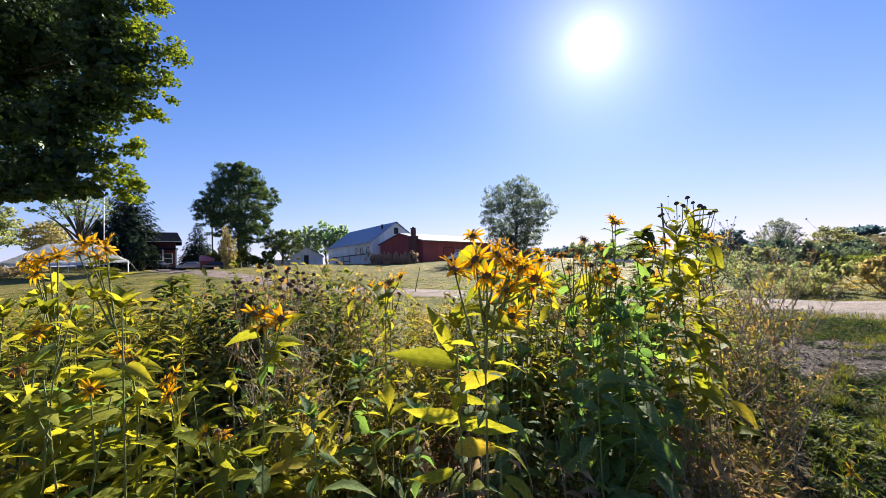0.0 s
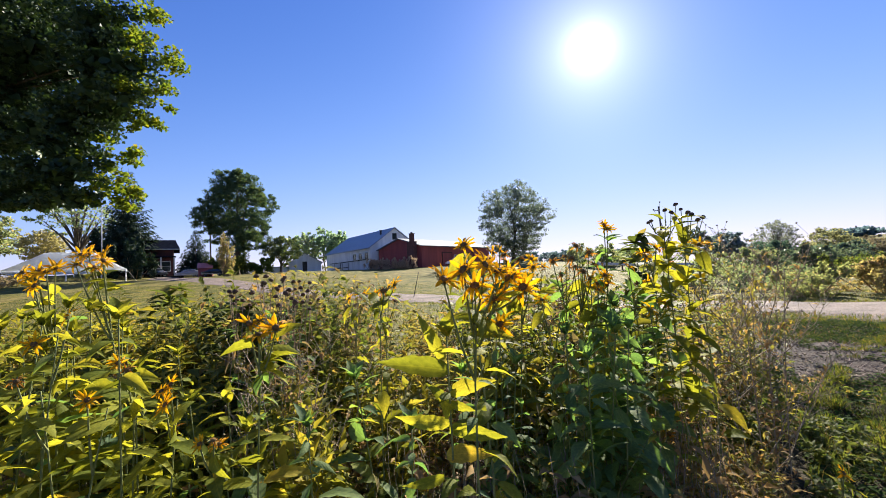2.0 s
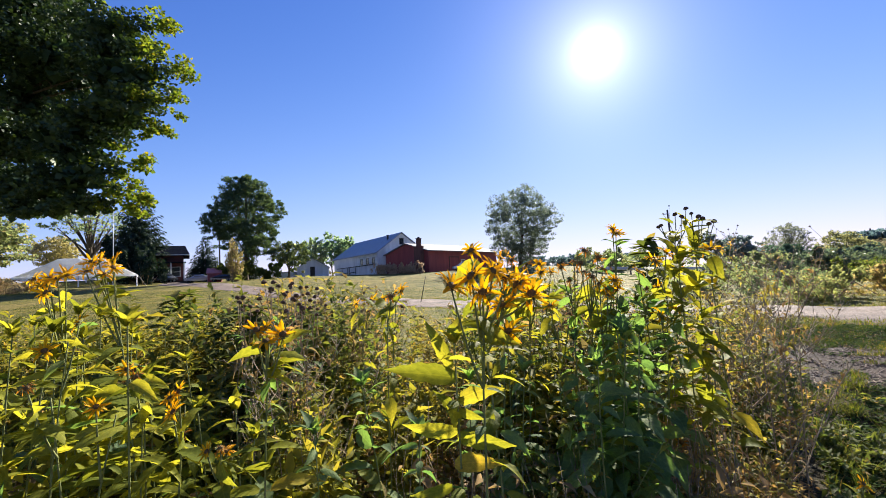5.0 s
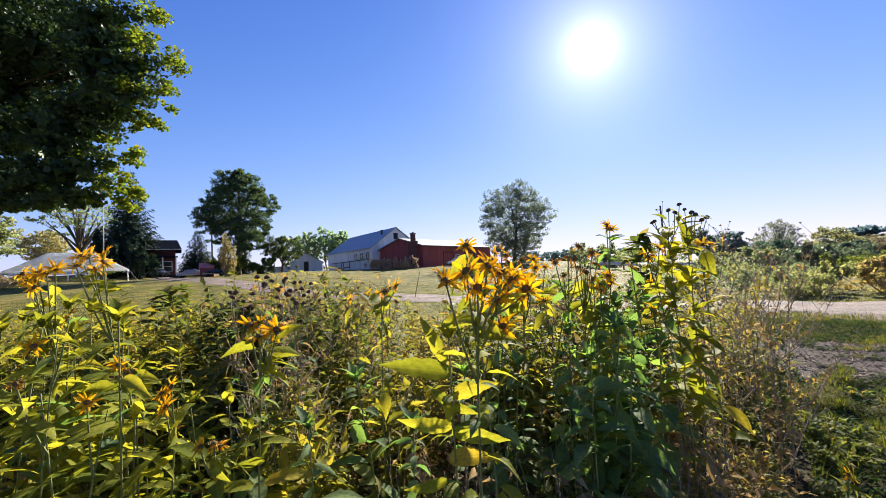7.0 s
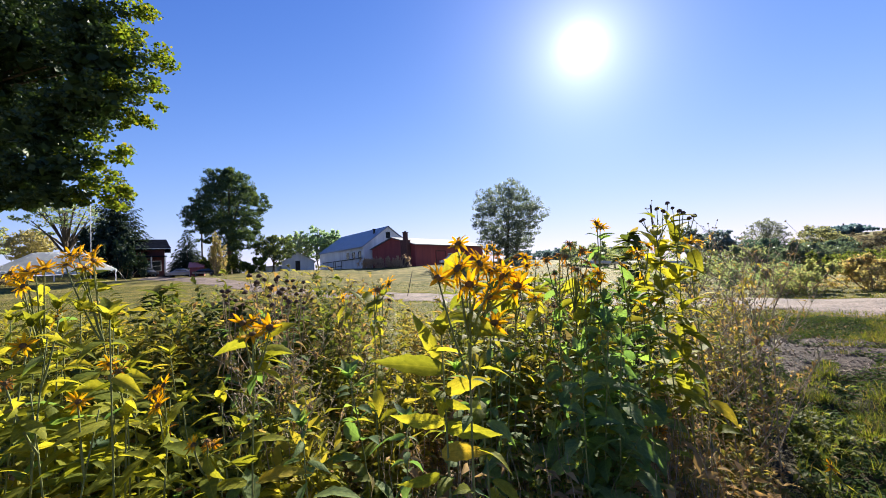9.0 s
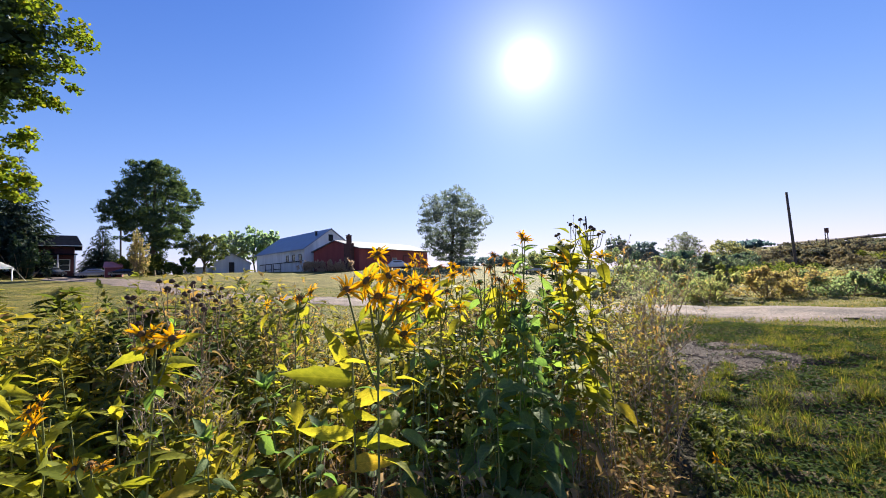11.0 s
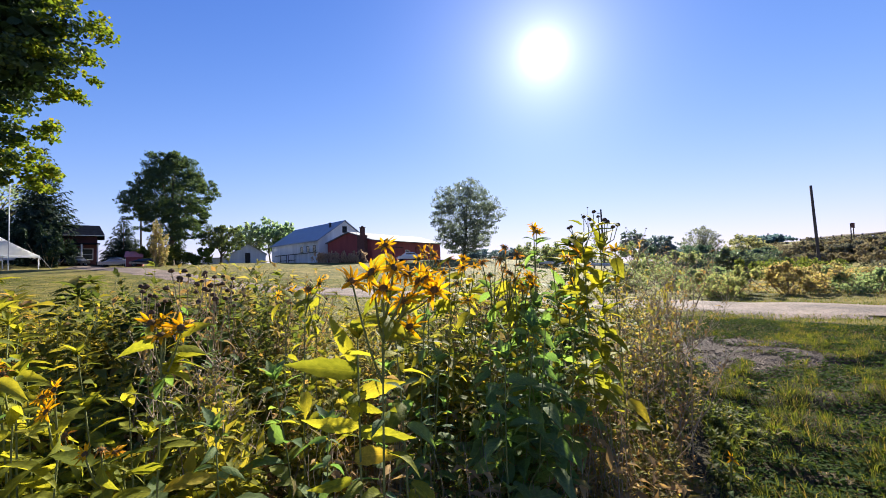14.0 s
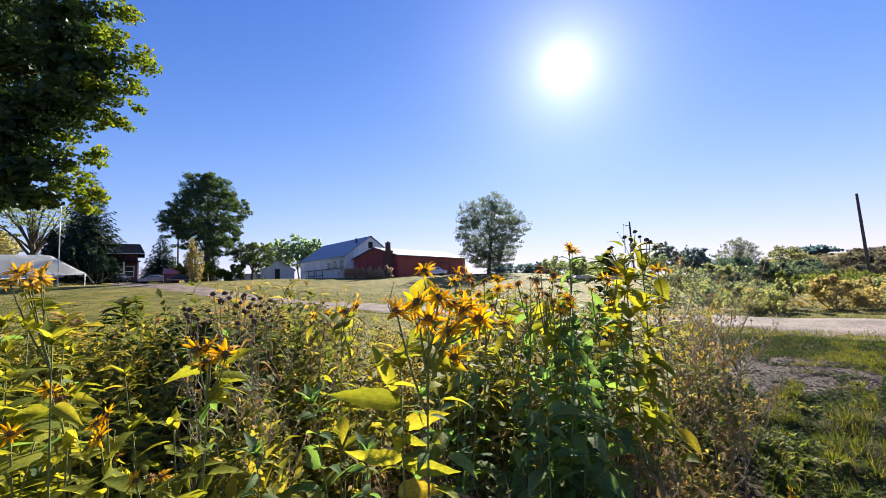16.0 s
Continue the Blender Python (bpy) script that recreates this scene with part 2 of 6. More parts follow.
# Dark blue-green that puts the shadowed look of the hedgerow into its leaves.
M_HEDGE = leafy("shaded_hedge_leaf", (0.075, 0.105, 0.095), (0.14, 0.185, 0.15), (0.2, 0.19, 0.11), thin=0.36, old_from=0.9, through_tint=(1.4, 1.5, 1.0))
# Distance haze is painted into this pale blue-green leaf colour.
M_FAR = leafy("hazed_far_leaf", (0.13, 0.165, 0.18), (0.2, 0.25, 0.26), None, thin=0.4, through_tint=(1.2, 1.35, 1.3))
M_DISC = plain("disc", [(0.3, (0.10, 0.055, 0.02)), (0.7, (0.24, 0.14, 0.05))], 80, 0.9, bump=0.8, fine=400, dist=0.004)
M_SEED = plain("seed_head", [(0.3, (0.06, 0.036, 0.024)), (0.7, (0.17, 0.105, 0.068))], 90, 0.95, bump=0.8, fine=500, dist=0.004)
M_STEM = plain("stem", [(0.3, (0.12, 0.14, 0.05)), (0.7, (0.24, 0.25, 0.09))], 20, 0.85, bump=0.3, fine=200, dist=0.002)
M_DRYSTEM = plain("dry_stem", [(0.3, (0.16, 0.11, 0.06)), (0.7, (0.36, 0.27, 0.16))], 20, 0.85, bump=0.3, fine=200, dist=0.002)
M_BARK = plain("bark", [(0.3, (0.05, 0.04, 0.03)), (0.7, (0.14, 0.115, 0.09))], 3, 0.95, bump=0.9, fine=14, dist=0.05, stretch=(1, 1, 0.25))


# ---------------------------------------------------------------- mesh helpers
class Geo:
    """Collects copies of small templates and tubes into one mesh."""

    def __init__(self):
        self.v, self.f, self.n = [], [], 0

    def put(self, verts, faces, mats):
        """verts (k,3), faces list of index lists, mats (n,4,4): one copy per matrix."""
        verts, mats = np.asarray(verts, float), np.asarray(mats, float)
        k, n = len(verts), len(mats)
        if n == 0:
            return
        w = np.einsum("nij,kj->nki", mats[:, :3, :3], verts) + mats[:, None, :3, 3]
        self.v.append(w.reshape(-1, 3))
        by = {}
        for f in faces:
            by.setdefault(len(f), []).append(f)
        for c, fs in by.items():
            idx = np.asarray(fs)[None] + (np.arange(n) * k)[:, None, None] + self.n
            self.f.append(idx.reshape(-1, c))
        self.n += n * k

    def tube(self, pts, radii, sides=6):
        pts = [Vector(p) for p in pts]
        base = self.n
        rings = []
        for i, p in enumerate(pts):
            d = (pts[min(i + 1, len(pts) - 1)] - pts[max(i - 1, 0)])
            d = d.normalized() if d.length > 1e-9 else Vector((0, 0, 1))
            u = d.orthogonal().normalized() if abs(d.z) < 0.95 else Vector((1, 0, 0))
            u = (u - d * u.dot(d)).normalized()
            w = d.cross(u)
            rings.append([p + (u * math.cos(a) + w * math.sin(a)) * radii[i] for a in (2 * math.pi * s / sides for s in range(sides))])
        self.v.append(np.array([tuple(c) for r in rings for c in r]))
        q = []
        for i in range(len(pts) - 1):
            for s in range(sides):
                s2 = (s + 1) % sides
                q.append((base + i * sides + s, base + i * sides + s2, base + (i + 1) * sides + s2, base + (i + 1) * sides + s))
        self.f.append(np.array(q))
        self.f.append(np.array([[base + (len(pts) - 1) * sides + s for s in range(sides)]]))
        self.n += len(pts) * sides

    def mesh(self, name, mat, smooth=False):
        me = bpy.data.meshes.new(name)
        v = np.concatenate(self.v) if self.v else np.zeros((0, 3))
        loops = np.concatenate([f.ravel() for f in self.f])
        sizes = np.concatenate([np.full(len(f), f.shape[1]) for f in self.f])
        me.vertices.add(len(v))
        me.vertices.foreach_set("co", v.ravel())
        me.loops.add(len(loops))
        me.loops.foreach_set("vertex_index", loops.astype(np.int32))
        me.polygons.add(len(sizes))
        me.polygons.foreach_set("loop_start", np.concatenate([[0], np.cumsum(sizes)[:-1]]).astype(np.int32))
        if smooth:
            me.polygons.foreach_set("use_smooth", np.ones(len(sizes), bool))
        me.update(calc_edges=True)
        me.materials.append(mat)
        return me


def thing(name, label, category, group="", kind="", at=None):
    ob = new(name)
    if at is not None:
        ob.location = at
    return tagged(ob, label, category, group, kind)


def child(name, mesh, parent, label=""):
    ob = new(name, mesh)
    ob.parent = parent
    return tagged(ob, label) if label else ob


def part(name, bm, material, parent, label=""):
    """Links a bmesh as one mesh object under a thing or a part."""
    me = bpy.data.meshes.new(name)
    bm.to_mesh(me)
    bm.free()
    me.materials.append(material)
    return child(name, me, parent, label)


def boxes(*bs, bevel=0.0):
    """A bmesh of boxes, each (x0, y0, z0, x1, y1, z1)."""
    bm = bmesh.new()
    for x0, y0, z0, x1, y1, z1 in bs:
        m = Matrix.LocRotScale(((x0 + x1) / 2, (y0 + y1) / 2, (z0 + z1) / 2), None, (x1 - x0, y1 - y0, z1 - z0))
        bmesh.ops.create_cube(bm, size=1, matrix=m)
    if bevel:
        bmesh.ops.bevel(bm, geom=bm.edges[:], offset=bevel, segments=1, affect="EDGES")
    return bm


def turns(n, rng, up=0.5, size=(0.8, 1.2)):
    """n random 3x3 turns with a scale, leaves lying mostly flat when up is near 1."""
    yaw = rng.uniform(0, 2 * np.pi, n)
    tilt = rng.normal(0, 1, n) * (1 - up) * 1.6
    roll = rng.normal(0, 1, n) * (1 - up) * 1.2
    s = rng.uniform(*size, n)
    cy, sy, ct, st, cr, sr = np.cos(yaw), np.sin(yaw), np.cos(tilt), np.sin(tilt), np.cos(roll), np.sin(roll)
    z, o = np.zeros(n), np.ones(n)
    rz = np.array([[cy, -sy, z], [sy, cy, z], [z, z, o]])
    rx = np.array([[o, z, z], [z, ct, -st], [z, st, ct]])
    ry = np.array([[cr, z, sr], [z, o, z], [-sr, z, cr]])
    return np.einsum("ijn,jkn,kln->nil", rz, rx, ry) * s[:, None, None]


def mats_of(rot, pos):
    m = np.zeros((len(pos), 4, 4))
    m[:, :3, :3], m[:, :3, 3], m[:, 3, 3] = rot, pos, 1
    return m


def leaf_template(length, width, droop=0.2, fold=0.25, segs=3):
    """A pointed leaf along +y with a folded midrib: vertices and faces."""
    v, f = [], []
    for i in range(segs + 1):
        s = i / segs
        w = width / 2 * (math.sin(math.pi * min(1, 0.12 + 0.88 * s) ** 0.8)) * (1 if i < segs else 0.02)
        z = -droop * length * s * s
        v += [(-w, s * length, z + fold * w), (0, s * length, z), (w, s * length, z + fold * w)]
    for i in range(segs):
        a = 3 * i
        f += [(a, a + 1, a + 4, a + 3), (a + 1, a + 2, a + 5, a + 4)]
    return v, f


QUAD = ([(0, 0, 0), (0.5, 0.45, 0.12), (0, 1.0, -0.08), (-0.5, 0.45, 0.12)], [(0, 1, 2), (0, 2, 3)])


# ---------------------------------------------------------------- ground
def smooth(a, b, x):
    t = np.clip((x - a) / (b - a), 0, 1)
    return t * t * (3 - 2 * t)


def tussock(x, y):
    """Hummocks and hollows of the rough lawn, between about -1 and 1."""
    u, v = x + .35 * np.sin(y * 1.7 + 1), y + .3 * np.sin(x * 1.9)
    n = np.sin(u * 4.1 + 1.3) * np.sin(v * 6.2 + .7) + .6 * np.sin(u * 7.3 + v * 3.1) * np.sin(v * 9.7 - u * 2.2 + 2) + .5 * np.sin(u * 1.9 - .5) * np.sin(v * 2.7 + 1.1)
    return np.tanh(n)


def ground_z(x, y):
    """Level by the flower bed and the lane, rising to the house and barns, with a bank far to the side."""
    x, y = np.asarray(x, float), np.asarray(y, float)
    z = 3.0 * smooth(22, 78, y) * (1 - 0.75 * smooth(12, 45, x)) + 1.1 * smooth(-8, -30, x) * smooth(10, 38, y) * (1 - 0.65 * smooth(44, 70, y))
    z = z + 1.5 * smooth(-46, -66, x) * smooth(15, 50, y)
    z = z + 3.4 * smooth(37, 51, x - 0.45 * (y - 32)) * (1 - smooth(120, 200, x)) * (1 - smooth(62, 90, y))
    z = z + 0.045 * np.sin(x * 1.7 + 0.5 * y) * np.sin(y * 1.3) * smooth(1.5, 4, np.hypot(x, y)) * (1 - smooth(25, 45, np.hypot(x, y)))
    rough = smooth(.0, .6, x - .45 - .7 * y) * smooth(-.5, .5, y) * (1 - smooth(6.5, 9.0, y + .25 * x)) * (1 - smooth(8.5, 12, x)) * (1 - .7 * np.exp(-((x - 5.0) ** 2 + (y - 6.3) ** 2) / 2.2))
    return z + .065 * rough * tussock(x, y)


LANE = [(60, 3.5), (30, 5.2), (18, 7.4), (13.4, 9.0), (10.6, 11.3), (7, 15), (2, 21), (-3.5, 27.5), (-14, 35.5), (-26, 44.5), (-38, 55), (-47, 66), (-52, 76)]
LANE_HALF = 2.05


def lane_dist(x, y):
    x, y = np.asarray(x, float), np.asarray(y, float)
    best = np.full(x.shape, 1e9)
    for (ax, ay), (bx, by) in zip(LANE[:-1], LANE[1:]):
        dx, dy = bx - ax, by - ay
        t = np.clip(((x - ax) * dx + (y - ay) * dy) / (dx * dx + dy * dy), 0, 1)
        best = np.minimum(best, np.hypot(x - ax - t * dx, y - ay - t * dy))
    return best


def ground_material():
    m, t, b, _ = nodes_of("lawn")
    vec = coords(t)
    big, mid, fine = noise_node(t, 0.12, 4, vec), noise_node(t, 0.9, 5, vec), noise_node(t, 35, 4, vec)
    c1 = ramp(t, big.outputs[0], [(0.35, (0.14, 0.13, 0.03)), (0.55, (0.21, 0.17, 0.05)), (0.7, (0.27, 0.2, 0.075))]).outputs[0]
    c2 = ramp(t, mid.outputs[0], [(0.35, (0.42, 0.52, 0.5)), (0.65, (1.2, 1.15, 1.1))]).outputs[0]
    c3 = ramp(t, fine.outputs[0], [(0.3, (0.5, 0.55, 0.5)), (0.7, (1.3, 1.3, 1.2))]).outputs[0]
    c = mixc(t, 1.0, mixc(t, 1.0, c1, c2, "MULTIPLY"), c3, "MULTIPLY")
    t.links.new(c, b.inputs["Base Color"])
    b.inputs["Roughness"].default_value = 0.9
    b.inputs["Specular IOR Level"].default_value = 0.1
    bumped(t, b, fine.outputs[0], 0.8, 0.06)
    return m


def axis(parts):
    out = []
    for a, b, n in parts:
        out += list(np.linspace(a, b, n, endpoint=False))
    return np.array(out + [parts[-1][1]])


def sheet(name, xs, ys, zf, mat, label, category, keep=None):
    gx, gy = np.meshgrid(xs, ys, indexing="ij")
    gz = zf(gx, gy)
    nx, ny = gx.shape
    i = np.arange(nx * ny).reshape(nx, ny)
    q = np.stack([i[:-1, :-1], i[1:, :-1], i[1:, 1:], i[:-1, 1:]], -1).reshape(-1, 4)
    g = Geo()
    g.v, g.f, g.n = [np.stack([gx, gy, gz], -1).reshape(-1, 3)], [q], nx * ny
    return tagged(new(name, g.mesh(name, mat, True)), label, category, kind="structure")


M_LAWN = ground_material()
sheet("ground", axis([(-2500, -300, 8), (-300, -70, 14), (-70, -12, 50), (-12, 0, 36), (0, 11, 110), (11, 22, 30), (22, 80, 50), (80, 300, 14), (300, 2500, 8)]),
      axis([(-2500, -200, 8), (-200, -8, 12), (-8, 0, 20), (0, 9, 90), (9, 20, 30), (20, 110, 80), (110, 400, 14), (400, 3000, 8)]),
      ground_z, M_LAWN, "mown lawn of green and dry yellowish grass rising to a farmyard", "lawn")


def lane_mesh():
    pts = []
    for i in range(len(LANE) - 1):
        p0, p1, p2, p3 = (Vector(LANE[min(max(k, 0), len(LANE) - 1)]) for k in (i - 1, i, i + 1, i + 2))
        for s in range(14):
            u = s / 14
            pts.append(0.5 * (2 * p1 + (p2 - p0) * u + (2 * p0 - 5 * p1 + 4 * p2 - p3) * u * u + (3 * p1 - p0 - 3 * p2 + p3) * u ** 3))
    rng = np.random.default_rng(3)
    v, q = [], []
    cols = np.linspace(-1, 1, 15)
    for i, p in enumerate(pts):
        d = (pts[min(i + 1, len(pts) - 1)] - pts[max(i - 1, 0)]).normalized()
        n = Vector((-d.y, d.x))
        for c in cols:
            w = LANE_HALF * (c + (0.09 * rng.normal() if abs(c) == 1 else 0))
            x, y = p.x + n.x * w, p.y + n.y * w
            crown = 0.05 * (1 - c * c) - 0.03 * math.exp(-((abs(c) - 0.5) / 0.15) ** 2) + (0.012 if abs(c) < 1 else -0.03)
            v.append((x, y, float(ground_z(x, y)) + crown + 0.015))
    k = len(cols)
    for i in range(len(pts) - 1):
        for j in range(k - 1):
            q.append((i * k + j, i * k + j + 1, (i + 1) * k + j + 1, (i + 1) * k + j))
    g = Geo()
    g.v, g.f, g.n = [np.array(v)], [np.array(q)], len(v)
    return g


def gravel_material():
    m, t, b, _ = nodes_of("gravel")
    vec = coords(t)
    vo = t.nodes.new("ShaderNodeTexVoronoi")
    vo.inputs["Scale"].default_value = 22
    t.links.new(vec, vo.inputs["Vector"])
    big = noise_node(t, 0.7, 5, vec)
    c1 = ramp(t, vo.outputs["Color"], [(0.1, (0.105, 0.074, 0.062)), (0.9, (0.245, 0.18, 0.155))]).outputs[0]
    c2 = ramp(t, big.outputs[0], [(0.35, (0.446, 0.422, 0.408)), (0.65, (1.15, 1.1, 1.05))]).outputs[0]
    t.links.new(mixc(t, 1.0, c1, c2, "MULTIPLY"), b.inputs["Base Color"])
    b.inputs["Roughness"].default_value = 0.9
    bumped(t, b, vo.outputs["Distance"], 0.8, 0.03)
    return m


M_GRAVEL = gravel_material()
M_STONE = plain("lane_stone", [(0.3, (0.24, 0.19, 0.175)), (0.7, (0.5, 0.42, 0.39))], 3, 0.9)
tagged(new("road", lane_mesh().mesh("road", M_GRAVEL, True)), "pale gravel lane with worn wheel tracks across the lawn", "gravel lane", kind="structure")


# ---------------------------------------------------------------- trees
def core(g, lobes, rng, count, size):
    """Large leaves added deep in a crown to block sunlight from behind."""
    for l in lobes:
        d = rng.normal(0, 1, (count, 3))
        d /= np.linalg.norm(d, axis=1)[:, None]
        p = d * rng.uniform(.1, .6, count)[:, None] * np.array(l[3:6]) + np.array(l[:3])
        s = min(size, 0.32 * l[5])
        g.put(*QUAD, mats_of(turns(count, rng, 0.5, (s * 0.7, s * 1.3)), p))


def tree(name, label, x, y, top, mat, lobes, leaves, leaf=0.3, trunk_r=0.3, trunk_top=None, seed=0, fill=0.35, category="tree", limbs=9, group="", fine=None, dense=0, rim=None, rim_from=0, spray=26):
    """lobes: (dx, dy, z, rx, ry, rz) clumps of the crown, heights above the ground; leaves share out by lobe surface."""
    rng = np.random.default_rng(seed)
    z0 = float(ground_z(x, y))
    root = thing(name, label, category, group, at=(x, y, z0 - 0.05))
    g = Geo()
    zt = trunk_top or top * 0.55
    bend = rng.normal(0, 0.03, 2) * top
    g.tube([(0, 0, 0), (0.02 * top * 0.1, 0, 0.04 * top), (bend[0] * .3, bend[1] * .3, zt * .5), (bend[0] * .7, bend[1] * .7, zt), (bend[0], bend[1], top * 0.88)],
           [trunk_r * 1.5, trunk_r * 1.1, trunk_r * .85, trunk_r * .6, trunk_r * .12], 10)
    order = sorted(lobes, key=lambda l: -l[3] * l[5])[:limbs]
    for l in order:
        s = rng.uniform(0.35, 0.75)
        a = Vector((bend[0] * s, bend[1] * s, min(zt * rng.uniform(0.55, 1.0), l[2] * 0.85)))
        e = Vector(l[:3])
        mid = a.lerp(e, 0.5) + Vector((0, 0, 0.06 * (e - a).length))
        g.tube([a, mid, e], [trunk_r * .42, trunk_r * .25, trunk_r * .08], 6)
        for _ in range(4):
            d = Vector(rng.normal(0, 1, 3)).normalized()
            g.tube([mid.lerp(e, rng.uniform(0.2, 0.9)), e + Vector((d.x * l[3], d.y * l[4], d.z * l[5])) * 0.8], [trunk_r * .12, trunk_r * .03], 4)
    child("trunk", g.mesh("trunk", M_BARK, True), root, "grey-brown bark")
    g = Geo()
    size_of = lambda l: (fine if fine and l[0] > -2.5 else leaf)
    area = np.array([(l[3] * l[5] + l[3] * l[4]) / size_of(l) ** 2 for l in lobes])
    for i, (l, share) in enumerate(zip(lobes, area / area.sum())):
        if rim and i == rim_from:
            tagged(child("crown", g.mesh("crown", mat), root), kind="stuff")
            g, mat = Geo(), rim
        n = int(leaves * share)
        lf = size_of(l)
        d = rng.normal(0, 1, (n, 3))
        d /= np.linalg.norm(d, axis=1)[:, None]
        r = np.where(rng.random(n) < fill, rng.uniform(0.25, 0.9, n), rng.normal(0.96, 0.045, n))
        # twigs: pull leaves into little sprays
        k = max(6, n // spray)
        c = rng.normal(0, 1, (k, 3))
        c /= np.linalg.norm(c, axis=1)[:, None]
        pick = rng.integers(0, k, n)
        d = d * 0.2 + c[pick] * rng.uniform(0.86, 1.06, k)[pick][:, None]
        # each clump is a cap: leaves layer over its top and sides, thin below
        d[:, 2] = np.where(d[:, 2] < -0.25, -0.25 + (d[:, 2] + 0.25) * 0.35, d[:, 2])
        p = d * r[:, None] * np.array(l[3:6]) + np.array(l[:3])
        g.put(*QUAD, mats_of(turns(n, rng, 0.5, (lf * 0.7, lf * 1.3)), p))
    tagged(child("crown", g.mesh("crown", mat), root), kind="stuff")
    # oversized hidden leaves that stop light passing through the crown
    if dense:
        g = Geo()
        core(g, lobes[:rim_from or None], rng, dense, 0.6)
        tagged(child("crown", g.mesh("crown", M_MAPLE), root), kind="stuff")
    return root


def lobes_of(seed, n, cx, cz, rx, rz, size=(0.28, 0.42), ry=None, shape=1.0, low=0.0):
    """Clumps spread over an egg-shaped crown."""
    rng = np.random.default_rng(seed)
    out = [(cx, 0, cz, rx * .58, (ry or rx) * .58, rz * .58)]
    for i in range(n):
        u = (i + 0.5) / n
        zz = 1 - 2 * u
        a = i * 2.39996 + rng.uniform(-.3, .3)
        h = math.sqrt(1 - zz * zz) * (1 - 0.25 * shape * max(0, zz)) * (1 - low * max(0, -zz))
        s = rng.uniform(*size)
        k = rng.uniform(.58, .80)
        out.append((cx + math.cos(a) * h * rx * k, math.sin(a) * h * (ry or rx) * k, cz + zz * rz * k, rx * s, (ry or rx) * s, rz * s * 0.8))
    return out


def conifer(name, label, x, y, height, width, seed=0, mat=None, category="conifer", bare=0.06, dens=1.0):
    rng = np.random.default_rng(seed)
    root = thing(name, label, category, at=(x, y, float(ground_z(x, y)) - 0.05))
    g = Geo()
    g.tube([(0, 0, 0), (0, 0, height * .5), (0, 0, height)], [height * .018, height * .011, 0.01], 8)
    child("trunk", g.mesh("trunk", M_BARK, True), root)
    g = Geo()
    tv, tf = leaf_template(1.0, 0.36, 0.25, 0.5, 2)
    z = height * bare
    pos, rot = [], []
    while z < height * 0.985:
        s = z / height
        reach = width / 2 * (1 - s) ** 0.8 * rng.uniform(0.8, 1.1)
        for a in np.arange(0, 2 * np.pi, 2 * np.pi / max(5, int(9 * (1 - s) + 4))) + rng.uniform(0, 6):
            rch = reach * rng.uniform(0.75, 1.12)
            m = max(2, int(rch / 0.5 * dens))
            for k in range(m):
                f = (k + 1) / m
                sag = 0.25 * rch * f - 0.12 * rch * f * f * 3
                for side in (-1, 0, 1):
                    b = a + side * 0.65 * rng.uniform(.5, 1.2)
                    size = (0.42 + 0.35 * rch / 3) * rng.uniform(0.7, 1.2)
                    base = np.array([math.cos(a) * rch * f * .82, math.sin(a) * rch * f * .82, z - sag])
                    yaw = b - math.pi / 2
                    t = -0.25 + rng.normal(0, .2)
                    rz = np.array([[math.cos(yaw), -math.sin(yaw), 0], [math.sin(yaw), math.cos(yaw), 0], [0, 0, 1]])
                    rx = np.array([[1, 0, 0], [0, math.cos(t), -math.sin(t)], [0, math.sin(t), math.cos(t)]])
                    pos.append(base), rot.append(rz @ rx * size)
        z += height * 0.026 * rng.uniform(0.7, 1.3)
    g.put(tv, tf, mats_of(np.array(rot), np.array(pos)))
    tagged(child("foliage", g.mesh("foliage", mat or M_NEEDLE), root), kind="stuff")
    return root


